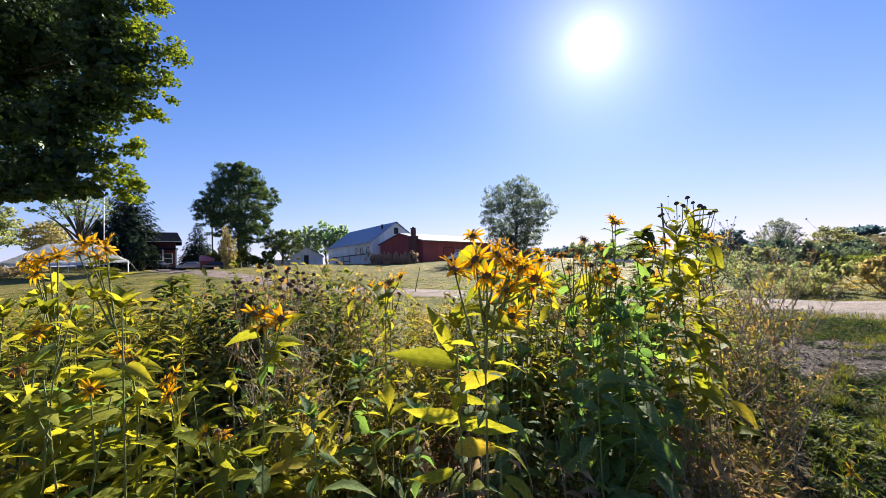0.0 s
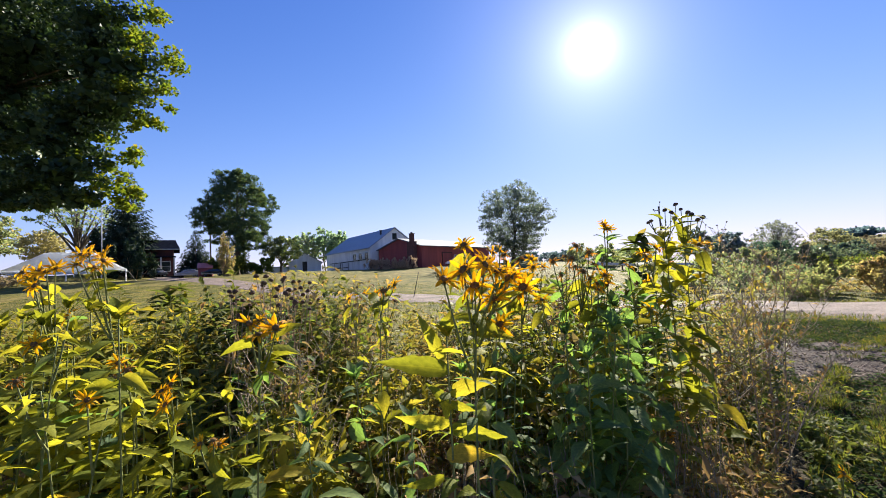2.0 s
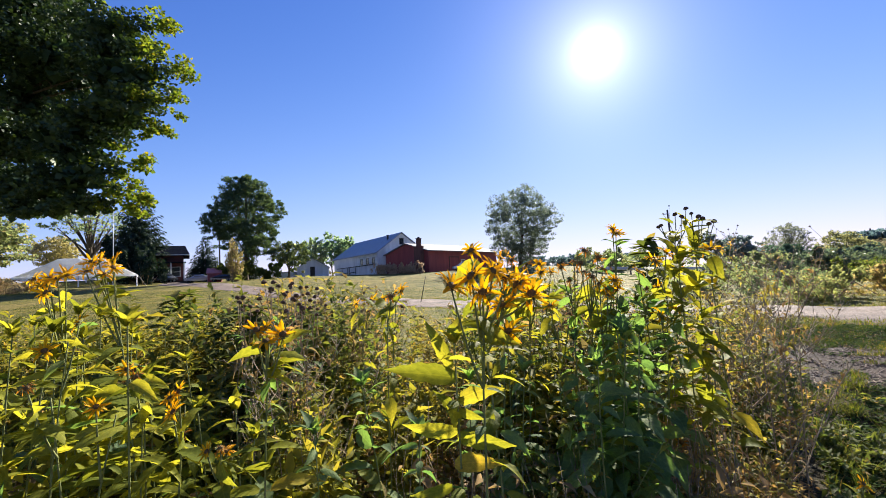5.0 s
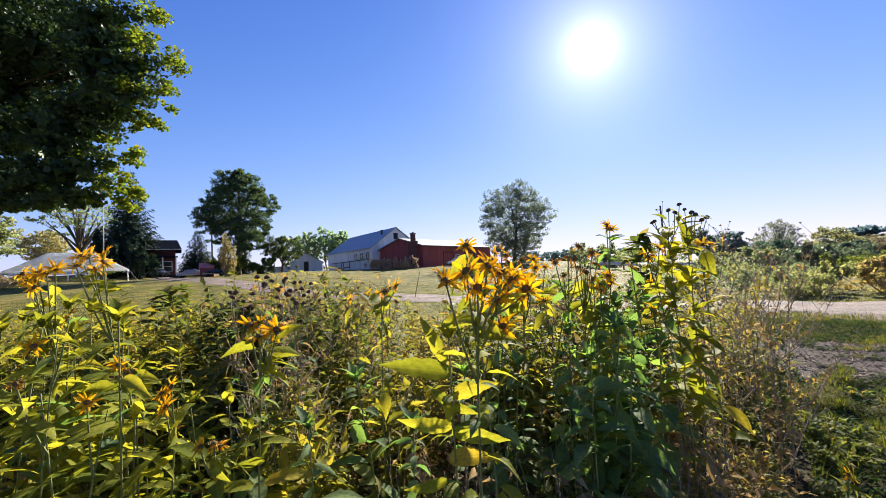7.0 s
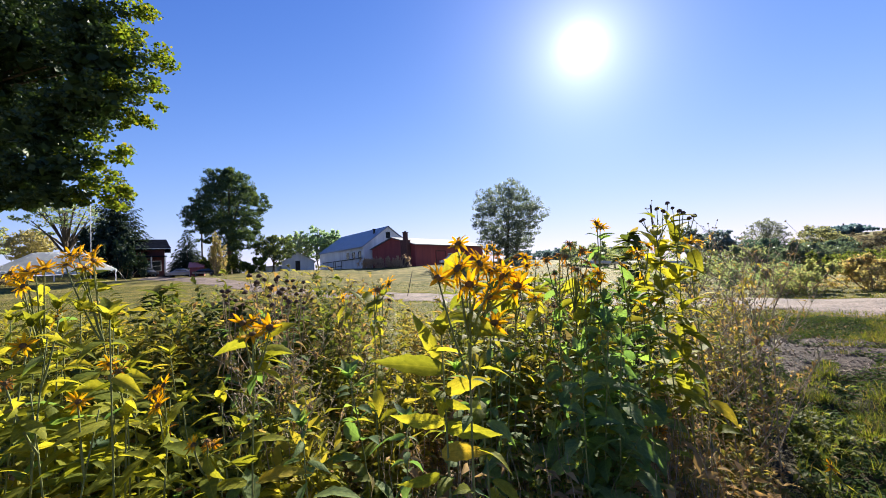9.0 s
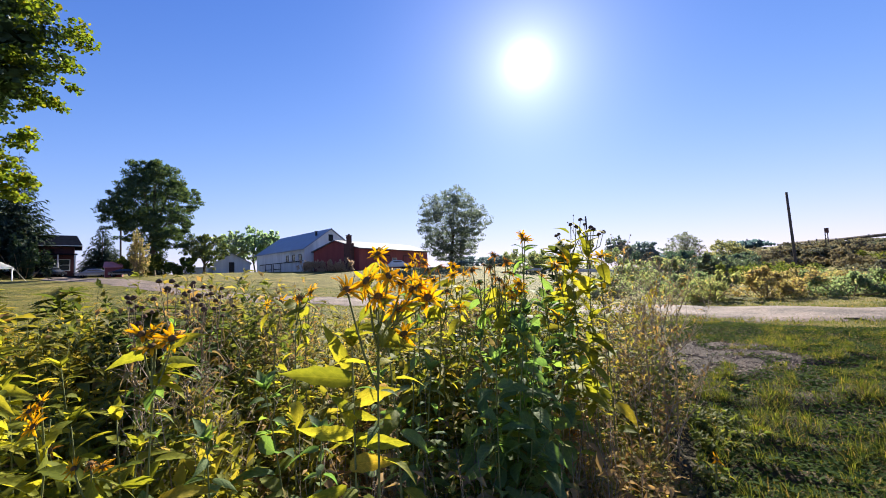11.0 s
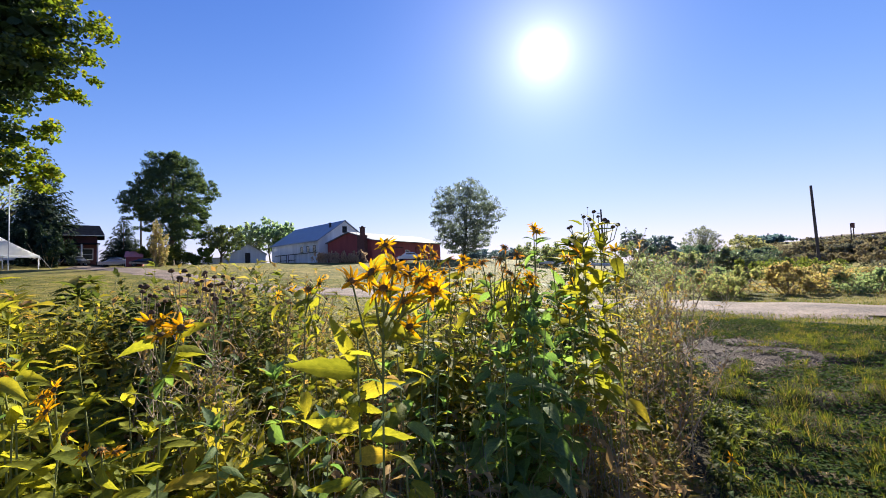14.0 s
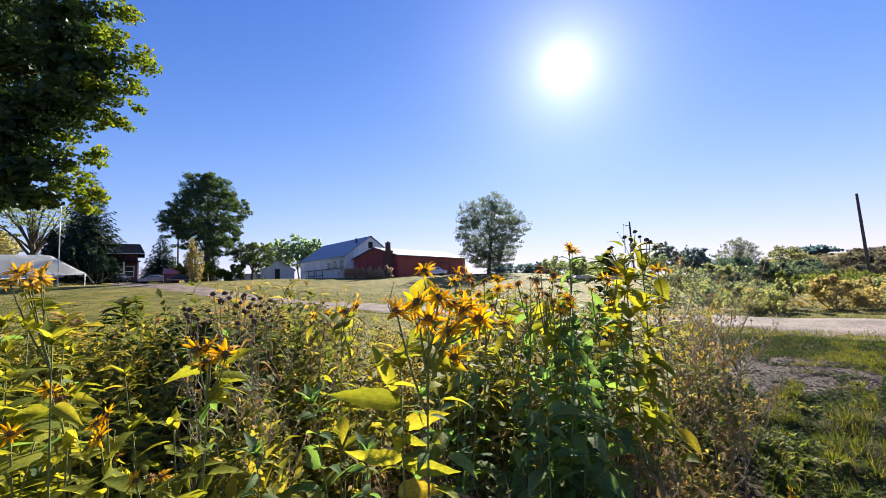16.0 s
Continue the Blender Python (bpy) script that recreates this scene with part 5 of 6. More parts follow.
            lf.matrix_basis = Matrix.Translation(p) @ Matrix.Rotation(turn + side, 4, "Z") @ Matrix.Rotation(rng.normal(-.16, .32 if flat else .42) - (.8 if dry else 0), 4, "X") @ Matrix.Translation((0, .12 * big, .03 * big)) @ Matrix.Rotation(rng.normal(0, .4 if flat else .55), 4, "Y") @ Matrix.Diagonal((slim, 1, 1, 1)) @ Matrix.Scale(big * rng.uniform(.75, 1.2) * (.75 if dry else 1), 4)
    return root


YEL = "sunflower plant with broad toothed leaves and yellow flower heads"
sunflower(0.0, 0.97, (0.05, .86, 1.40), [(-0.008, 0.84, 1.489), (0.034, 0.82, 1.507), (0.076, 0.82, 1.515), (0.128, 0.86, 1.484), (0.096, 0.86, 1.445), (0.107, 0.88, 1.385), (0.055, 0.83, 1.473), (0.165, 0.9, 1.462), (0.105, 0.84, 1.50), (0.145, 0.92, 1.49)],
          "tall sunflower plant crowded with bright yellow flower heads", 1, 0.09, .62, 8, size=1.04, sprigs=2)
sunflower(-0.02, 0.98, (-0.01, .93, 1.36), [], "leafy sunflower shoot with broad pale sunlit leaves", 2, 0.10, .45, 9, broad=[
    ((-0.007, 0.95, 1.278), (-0.171, 0.92, 1.306), 0.8), ((-0.009, 0.95, 1.228), (0.093, 0.92, 1.271), 1.0),
    ((-0.012, 0.95, 1.177), (-0.036, 0.88, 1.236), 0.9), ((-0.014, 0.95, 1.146), (0.116, 0.92, 1.143), 0.85),
    ((-0.023, 0.95, 1.088), (0.085, 0.92, 1.101), 1.1), ((-0.013, 0.95, 1.159), (-0.137, 0.92, 1.179), 0.8),
    ((-0.032, 0.95, 1.041), (-0.125, 0.92, 1.036), 0.8), ((-0.018, 0.95, 1.304), (-0.083, 0.93, 1.413), 0.75),
    ((-0.011, 0.95, 1.203), (-0.063, 0.9, 1.264), 0.8), ((-0.011, 0.95, 1.203), (0.048, 0.9, 1.206), 0.8)])
sunflower(0.04, 1.2, (0.05, 1.16, 1.50), [(0.05, 1.15, 1.58)], YEL, 3, 0.11)
sunflower(-0.27, 1.62, (-0.27, 1.58, 1.38), [(-0.20, 1.50, 1.47), (-0.25, 1.55, 1.45), (-0.36, 1.70, 1.43)], YEL, 4, 0.11, old=[1])
sunflower(-0.55, 1.22, (-0.54, 1.16, 1.30), [(-0.57, 1.15, 1.39), (-0.51, 1.17, 1.37), (-0.53, 1.12, 1.36), (-0.545, 1.16, 1.395), (-0.49, 1.14, 1.375)], YEL, 5, 0.13, size=1.12)
sunflower(-1.14, 1.38, (-1.14, 1.34, 1.42), [(-1.166, 1.3, 1.622), (-1.210, 1.32, 1.625), (-1.102, 1.28, 1.600), (-1.147, 1.3, 1.581), (-1.125, 1.31, 1.625), (-1.180, 1.27, 1.590)], "sunflower plant with a dense tuft of yellow heads", 6, 0.2, pairs=13, size=.98)
sunflower(-1.36, 1.40, (-1.34, 1.36, 1.42), [(-1.407, 1.32, 1.577), (-1.285, 1.28, 1.574), (-1.282, 1.24, 1.530), (-1.277, 1.3, 1.585), (-1.325, 1.29, 1.575), (-1.355, 1.30, 1.555)], YEL, 7, 0.2, pairs=13, size=.98)
sunflower(-1.16, 1.22, (-1.15, 1.18, 1.33), [(-1.136, 1.2, 1.432), (-1.20, 1.16, 1.36)], YEL, 8, 0.21, pairs=12)
sunflower(-0.941, 1.22, (-0.921, 1.18, 1.21), [(-0.921, 1.12, 1.302), (-0.880, 1.10, 1.286)], "low sunflower plant with fading orange heads", 9, 0.12, .35, 9, size=.74, old=[1])
sunflower(-0.771, 1.15, (-0.751, 1.11, 1.15), [(-0.751, 1.05, 1.238), (-0.733, 1.06, 1.252), (-0.741, 1.05, 1.203)], "low sunflower plant with small orange-yellow heads", 10, 0.12, .35, 9, size=.74)
sunflower(-0.643, 1.10, (-0.623, 1.06, 1.03), [(-0.623, 1.00, 1.120), (-0.589, 1.00, 1.127)], "low sunflower plant with open orange-yellow heads", 11, 0.12, .35, 9, size=.74, old=[1])
sunflower(-0.920, 1.10, (-0.900, 1.06, 1.15), [(-0.900, 1.00, 1.238)], "low sunflower plant with one small yellow head", 26, 0.12, .35, 9, size=.74)
sunflower(-1.097, 1.10, (-1.077, 1.06, 1.20), [(-1.077, 1.00, 1.291)], "low sunflower plant with a fading orange head", 27, 0.12, .35, 9, size=.74, old=[0])
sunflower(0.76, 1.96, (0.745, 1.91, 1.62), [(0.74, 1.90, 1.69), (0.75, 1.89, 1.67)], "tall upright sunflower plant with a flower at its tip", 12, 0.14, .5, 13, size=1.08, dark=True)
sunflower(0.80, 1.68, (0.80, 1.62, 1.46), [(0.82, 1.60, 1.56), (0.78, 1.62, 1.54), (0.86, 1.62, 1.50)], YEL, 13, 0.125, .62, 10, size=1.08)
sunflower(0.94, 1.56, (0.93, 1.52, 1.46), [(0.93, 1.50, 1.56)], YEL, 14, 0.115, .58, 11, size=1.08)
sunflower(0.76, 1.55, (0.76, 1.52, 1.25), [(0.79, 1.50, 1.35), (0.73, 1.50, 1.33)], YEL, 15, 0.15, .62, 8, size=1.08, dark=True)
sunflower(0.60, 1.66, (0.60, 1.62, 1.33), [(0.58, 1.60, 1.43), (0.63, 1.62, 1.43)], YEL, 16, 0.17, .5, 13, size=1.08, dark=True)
sunflower(0.92, 1.96, (0.92, 1.92, 1.33), [(0.92, 1.90, 1.41), (0.99, 1.95, 1.38)], YEL, 17, 0.13, size=1.08, old=[1])
sunflower(0.20, 1.78, (0.21, 1.72, 1.50), [(0.22, 1.70, 1.59), (0.19, 1.72, 1.58), (0.25, 1.74, 1.54)], YEL, 18, 0.12, size=1.08, old=[2])
sunflower(0.41, 1.96, (0.42, 1.92, 1.42), [(0.39, 1.90, 1.55), (0.44, 1.90, 1.51), (0.36, 1.93, 1.47)], YEL, 19, 0.12, size=1.08, old=[2])
sunflower(0.56, 1.76, (0.56, 1.72, 1.40), [(0.54, 1.70, 1.59), (0.60, 1.72, 1.56), (0.52, 1.70, 1.54), (0.61, 1.70, 1.51), (0.56, 1.70, 1.48)],
          "spent sunflower plant with withered orange-brown heads", 20, 0.11, old=True)
sunflower(0.81, 1.66, (0.79, 1.63, 0.78), [(0.78, 1.60, 0.88), (0.82, 1.62, 0.84)], "low sunflower plant with fading orange heads near the soil", 21, 0.10, pairs=8, old=[1])
sunflower(1.57, 1.75, (1.55, 1.72, 0.54), [(1.54, 1.70, 0.62)], "single low sunflower shoot at the lawn's edge", 22, 0.09, pairs=6)
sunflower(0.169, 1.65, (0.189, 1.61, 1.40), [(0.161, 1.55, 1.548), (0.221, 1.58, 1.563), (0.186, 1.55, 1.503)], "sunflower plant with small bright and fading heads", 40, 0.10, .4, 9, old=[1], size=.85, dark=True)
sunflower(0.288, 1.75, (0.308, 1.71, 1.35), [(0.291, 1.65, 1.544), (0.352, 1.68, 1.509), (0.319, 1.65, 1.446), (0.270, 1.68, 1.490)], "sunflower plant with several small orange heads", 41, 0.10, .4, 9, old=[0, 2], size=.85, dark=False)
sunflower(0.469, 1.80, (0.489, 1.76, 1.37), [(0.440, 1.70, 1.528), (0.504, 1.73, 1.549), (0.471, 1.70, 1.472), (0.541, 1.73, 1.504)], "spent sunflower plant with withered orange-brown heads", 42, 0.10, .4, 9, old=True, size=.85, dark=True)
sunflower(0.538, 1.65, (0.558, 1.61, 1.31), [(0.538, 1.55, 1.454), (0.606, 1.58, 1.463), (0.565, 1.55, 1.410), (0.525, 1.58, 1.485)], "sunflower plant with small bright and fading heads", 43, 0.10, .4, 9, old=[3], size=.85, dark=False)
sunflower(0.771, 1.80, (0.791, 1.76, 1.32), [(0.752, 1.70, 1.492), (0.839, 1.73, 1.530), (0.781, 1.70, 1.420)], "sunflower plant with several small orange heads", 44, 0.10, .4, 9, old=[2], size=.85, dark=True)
sunflower(0.356, 1.60, (0.377, 1.56, 1.25), [(0.338, 1.50, 1.387), (0.415, 1.53, 1.350)], "sunflower plant with small bright and fading heads", 45, 0.10, .4, 9, old=[1], size=.85, dark=False)
sunflower(-0.33, 2.1, (-0.33, 2.06, 1.30), [(-0.36, 2.0, 1.42), (-0.30, 2.02, 1.45), (-0.27, 2.0, 1.38)], "sunflower plant with small bright and fading heads", 46, 0.10, .4, 9, old=[2], size=.8)
sunflower(-0.5, 2.2, (-0.5, 2.16, 1.28), [(-0.52, 2.1, 1.40), (-0.46, 2.1, 1.36)], "sunflower plant with two small orange heads", 47, 0.10, .4, 9, old=[1], size=.8)
# low fading heads among the leaves
sunflower(-1.10, 1.45, (-1.10, 1.43, 1.16), [(-1.12, 1.40, 1.25), (-1.15, 1.38, 1.24)], "low sunflower plant with fading orange heads", 23, 0.13, old=True)
sunflower(-0.87, 1.35, (-0.89, 1.33, 0.98), [(-0.89, 1.30, 1.06)], "low sunflower plant with a fading orange head", 24, 0.12, pairs=9, old=[0])
sunflower(-0.70, 1.30, (-0.72, 1.28, 0.94), [(-0.72, 1.25, 1.02)], "low sunflower plant with small orange-yellow heads", 25, 0.12, pairs=8)
# leafy plants with no open flowers, large leaves in layers
rl = np.random.default_rng(500)
LEAFY = "leafy green sunflower plant with large drooping leaves"
for i, (px, py, h) in enumerate([(0.53, 1.36, 1.30), (0.44, 1.40, 1.28), (0.62, 1.62, 1.34), 
                                 (-1.30, .98, 1.10), (-1.52, 1.16, 1.22), (-0.62, 1.36, 1.12), (-0.42, 1.22, 1.08), (-0.72, 1.28, 1.05), (-1.72, 1.45, 1.32), (-1.05, 1.30, 1.15),
                                 (-0.90, 1.15, .90), (-1.85, 1.75, 1.30), (-1.5, 1.85, 1.2), (0.20, 1.42, 1.18), (-0.2, 1.28, 1.05), (-1.62, .98, 1.12), (-2.1, 1.5, 1.28),
                                 (-1.35, 1.2, 1.05), (-0.78, 1.45, 1.1), (-1.45, 1.55, 1.15), (-1.95, 1.25, 1.15), (-1.1, 1.75, 1.12), 
                                 (-0.32, 1.5, 1.15), (0.08, 1.5, 1.15), (0.66, 1.75, 1.4), (0.62, 1.52, 1.2), (0.50, 1.27, 1.22), (0.57, 1.44, 1.30), (0.46, 1.52, 1.26)]):
    # plants within these bearings take the darker leaves, so shade is painted there
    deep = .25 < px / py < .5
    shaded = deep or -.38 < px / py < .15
    sunflower(px, py, (px + rl.normal(0, .05), py - rl.uniform(0, .06), h + (.1 if px < -1.0 else 0)), [], "leafy sunflower plant with broad drooping leaves coloured dark as in shade" if shaded else LEAFY, 60 + i, rl.uniform(.16, .23) if px < -.3 else rl.uniform(.12, .17) if deep else rl.uniform(.11, .15),
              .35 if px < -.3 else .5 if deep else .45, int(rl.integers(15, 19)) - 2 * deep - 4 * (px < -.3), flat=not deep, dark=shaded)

# close-set leafy plants at the far end of the bed
for i in range(9):
    py = 1.1 + .55 * (i * .618 % 1)
    px = -py * (.80 + .36 * (i * .381 % 1))
    sunflower(px, py, (px + rl.normal(0, .05), py - rl.uniform(0, .06), rl.uniform(1.28, 1.45)), [], LEAFY, 120 + i, rl.uniform(.17, .23), .35, int(rl.integers(10, 13)), flat=True)


# ---------------------------------------------------------------- seed-head plants
def coneflower(x, y, heads, label, seed, green=False):
    rng = np.random.default_rng(seed)
    root = thing("coneflower_plant", label, "seed-head plant", "seed-head plants", at=(x, y, float(ground_z(x, y)) - .02))
    o = Vector(root.location)
    mean = sum((Vector(h) for h in heads), Vector()) / len(heads) - o
    for k, h in enumerate(heads):
        hp = Vector(h) - o
        g = Geo()
        if k % 5 == 0:
            base = Vector((rng.normal(0, .03), rng.normal(0, .03), 0))
            mid = mean * (.95 if green else .9) + Vector((rng.normal(0, .02), rng.normal(0, .02), 0))
            g.tube([base, base.lerp(mid, .5) + Vector((rng.normal(0, .03), rng.normal(0, .03), 0)), mid, mid.lerp(hp, .5) + Vector((0, 0, -.008)), hp], [.0028, .0025, .002, .0016, .0013], 5)
        else:
            f = mid * rng.uniform(.965 if green else .86, 1.01)
            g.tube([f, f.lerp(hp, .5) + Vector(((hp.x - f.x) * .25, (hp.y - f.y) * .25, -.01)), hp], [.002, .0016, .0013], 5)
        child("stem", g.mesh("stem", M_STEM if green else M_DRYSTEM, True), root)
        s = new("seed_head", SEED)
        s.parent = root
        s.matrix_basis = aim(hp, (rng.normal(0, .3), rng.normal(0, .3), 1), 0) @ Matrix.Scale(rng.uniform(.55, .82) if green else rng.uniform(.85, 1.2), 4)
        for q in range(10 if green else 8):
            lf = new("leaf", (LEAVES if green else DRY_LEAVES if q < 2 else DARK_LEAVES)[rng.integers(0, 3)])
            lf.parent = root
            lf.matrix_basis = Matrix.Translation(base.lerp(mid, rng.uniform(.62, 1.05) if green else rng.uniform(.4, 1.04))) @ Matrix.Rotation(rng.uniform(0, 6.28), 4, "Z") @ Matrix.Rotation(rng.normal(0, .5), 4, "X") @ Matrix.Scale(rng.uniform(.05, .13) if green else rng.uniform(.035, .08), 4)
    return root


BROWN = "dried coneflower plant with dark round seed heads"
coneflower(-0.80, 1.78, [(-0.81, 1.70, 1.53), (-0.77, 1.75, 1.51), (-0.83, 1.80, 1.49), (-0.75, 1.85, 1.52), (-0.79, 1.72, 1.50), (-0.85, 1.74, 1.46)], BROWN, 1)
coneflower(-0.68, 1.85, [(-0.66, 1.80, 1.47), (-0.70, 1.82, 1.50), (-0.64, 1.86, 1.49), (-0.72, 1.78, 1.45), (-0.67, 1.76, 1.41)], BROWN, 2)
coneflower(-0.90, 1.76, [(-0.90, 1.70, 1.47), (-0.94, 1.74, 1.45), (-0.88, 1.72, 1.43), (-0.97, 1.78, 1.47)], BROWN, 3)
coneflower(-0.84, 1.98, [(-0.86, 1.90, 1.53), (-0.80, 1.95, 1.51), (-0.74, 2.0, 1.50), (-0.82, 1.92, 1.47), (-0.77, 1.94, 1.46)], BROWN, 4)
coneflower(-0.84, 2.1, [(-0.84, 2.05, 1.50), (-0.88, 2.1, 1.48), (-0.80, 2.1, 1.46), (-0.86, 2.0, 1.43)], BROWN, 5)
coneflower(-0.74, 1.95, [(-0.74, 1.9, 1.42), (-0.78, 1.95, 1.44), (-0.7, 1.93, 1.4), (-0.76, 1.98, 1.38), (-0.81, 1.92, 1.39), (-0.69, 1.98, 1.45)], BROWN, 7)
coneflower(-0.98, 1.9, [(-0.98, 1.86, 1.43), (-1.02, 1.9, 1.41), (-0.94, 1.9, 1.4), (-1.0, 1.95, 1.38), (-0.96, 1.84, 1.36)], BROWN, 8)
coneflower(-0.72, 2.1, [(-0.72, 2.05, 1.42), (-0.76, 2.1, 1.43), (-0.68, 2.1, 1.4), (-0.74, 2.15, 1.38), (-0.70, 2.02, 1.36)], BROWN, 9)
coneflower(0.82, 1.48, [(0.70, 1.40, 1.64), (0.715, 1.41, 1.645), (0.76, 1.40, 1.68), (0.78, 1.40, 1.67), (0.81, 1.42, 1.70), (0.815, 1.40, 1.68), (0.85, 1.42, 1.67), (0.85, 1.40, 1.66), (0.87, 1.40, 1.64), (0.90, 1.42, 1.65)],
           "green flower stalk topped with dark round seed heads", 6, True)


# ---------------------------------------------------------------- saplings
def sapling(x, y, h, label, seed, mat, width=.3):
    """A young tree shoot with feathered leaves."""
    rng = np.random.default_rng(seed)
    root = thing("sapling", label, "sapling", "saplings in the bed", at=(x, y, float(ground_z(x, y)) - .02))
    g = Geo()
    g.tube([(0, 0, 0), (.02, 0, h * .5), (.01, 0, h)], [.008, .006, .002], 6)
    tv, tf = leaf_template(1, .5, .15, .3, 3)
    lv = Geo()
    for i in range(27):
        s = .3 + .68 * i / 26
        a = i * 2.4 + rng.normal(0, .3)
        L = width * (1.05 - .75 * max(0, s - .5) * 2) * rng.uniform(.7, 1.1)
        b, e = Vector((.015, 0, h * s)), Vector((.015 + math.cos(a) * L, math.sin(a) * L, h * s + L * rng.uniform(.2, .7)))
        g.tube([b, b.lerp(e, .5) + Vector((0, 0, .02)), e], [.003, .002, .0012], 4)
        ms = []
        for k in range(9):
            u = .2 + .8 * (k // 2) / 4
            p = b.lerp(e, u)
            yaw = a - math.pi / 2 + (1.1 if k % 2 else -1.1) * (1 if k < 8 else 0)
            ms.append(np.array(Matrix.Translation(p) @ Matrix.Rotation(yaw, 4, "Z") @ Matrix.Rotation(rng.normal(.1, .3), 4, "X") @ Matrix.Scale(rng.uniform(.105, .155), 4)))
        lv.put(tv, tf, ms)
    child("stem", g.mesh("stem", M_STEM, True), root)
    child("foliage", lv.mesh("foliage", mat), root)


sapling(-2.09, 3.0, 1.50, "young dark green sapling with feathered leaves", 1, M_WEED_DARK, .22)
sapling(-1.67, 3.0, 1.38, "young dark green sapling with feathered leaves", 2, M_WEED_DARK, .22)
sapling(-2.9, 3.5, 1.40, "young green sapling with feathered leaves", 3, M_WEED, .2)
sapling(-1.25, 2.5, 1.40, "young dark green sapling with feathered leaves", 4, M_WEED_DARK, .2)
sapling(1.38, 3.0, 1.73, "slim tall sapling with a feathered tip", 5, M_WEED_DARK, .12)
sapling(-0.95, 2.4, 1.38, "young green sapling with feathered leaves", 6, M_WEED_DARK, .2)


# ---------------------------------------------------------------- weeds
def weed_geo(h, rng, leaf=(.03, .06), wide=.22, n=70, low=.15, branch=5, flare=.16):
    """Stem lines and leaf places of one weed, round its own base."""
    stems, pos, rot = [], [], []
    for b in range(branch):
        a, r = rng.uniform(0, 6.28), flare * rng.uniform(.2, 1)
        s0 = rng.uniform(.15, .6)
        p0 = Vector((0, 0, h * s0 if b else 0))
        p2 = Vector((math.cos(a) * r, math.sin(a) * r, h * rng.uniform(.78, 1.02)))
        stems.append((p0, p0.lerp(p2, .35) + Vector((rng.normal(0, .02), rng.normal(0, .02), 0)), p0.lerp(p2, .7) + Vector((rng.normal(0, .025), rng.normal(0, .025), 0)), p2))
        k = n // branch
        for i in range(k):
            u = low + (1 - low) * i / k
            q = p0.lerp(p2, u)
            yaw, t = rng.uniform(0, 6.28), rng.normal(.35, .4)
            m = Matrix.Translation(q) @ Matrix.Rotation(yaw, 4, "Z") @ Matrix.Rotation(t, 4, "X") @ Matrix.Rotation(rng.normal(0, .5), 4, "Y") @ Matrix.Scale(rng.uniform(*leaf), 4)
            pos.append(np.array(m))
    lv = [(0, 0, 0), (-wide / 2, .42, .09), (0, .5, 0), (wide / 2, .42, .09), (0, 1, -.22)]
    return stems, np.array(pos), (lv, [(0, 2, 1), (0, 3, 2), (1, 2, 4), (2, 3, 4)])


def weed_thing(name, label, category, h, seed, mat, stem_mat, group, **kw):
    rng = np.random.default_rng(seed)
    root = thing(name, label, category, group)
    stems, ms, (tv, tf) = weed_geo(h, rng, **kw)
    for s in stems:
        g = Geo()
        g.tube(s, [.0022, .0018, .0014, .0008], 4)
        child("stem", g.mesh("stem", stem_mat), root)
    g = Geo()
    g.put(tv, tf, ms)
    tagged(child("foliage", g.mesh("foliage", mat), root), kind="stuff")
    return root


def bed_right(y):
    return 0.30 + 0.68 * y


rw = np.random.default_rng(900)
kinds = [
    weed_thing("goldenrod", "yellow-green goldenrod with narrow leaves", "weed", 1.12, 1, M_WEED, M_STEM, "goldenrods", n=190, branch=6, leaf=(.045, .095), wide=.24),
    weed_thing("goldenrod", "tall goldenrod with narrow curling leaves", "weed", 1.25, 2, M_WEED, M_DRYSTEM, "goldenrods", n=210, branch=7, flare=.2, leaf=(.04, .09), wide=.26),
    weed_thing("aster", "dark green bushy aster with small leaves", "weed", 1.10, 3, M_WEED_DARK, M_STEM, "asters", n=300, branch=9, leaf=(.028, .055), wide=.5, flare=.24),
    weed_thing("aster", "yellowing bushy aster with small leaves", "weed", 1.02, 4, M_WEED, M_STEM, "asters", n=300, branch=9, leaf=(.028, .055), wide=.5, flare=.26),
    weed_thing("dry_weed", "dry brown weed with curled leaves", "weed", 1.15, 5, M_DRY, M_DRYSTEM, "dry weeds", n=150, branch=7, leaf=(.03, .06), wide=.4, flare=.18),
    weed_thing("dry_weed", "thin straw-coloured weed with bare twigs", "weed", 1.3, 6, M_DRY, M_DRYSTEM, "dry weeds", n=110, branch=8, leaf=(.025, .05), wide=.4, flare=.22),
]
spots = []
used = [False] * len(kinds)
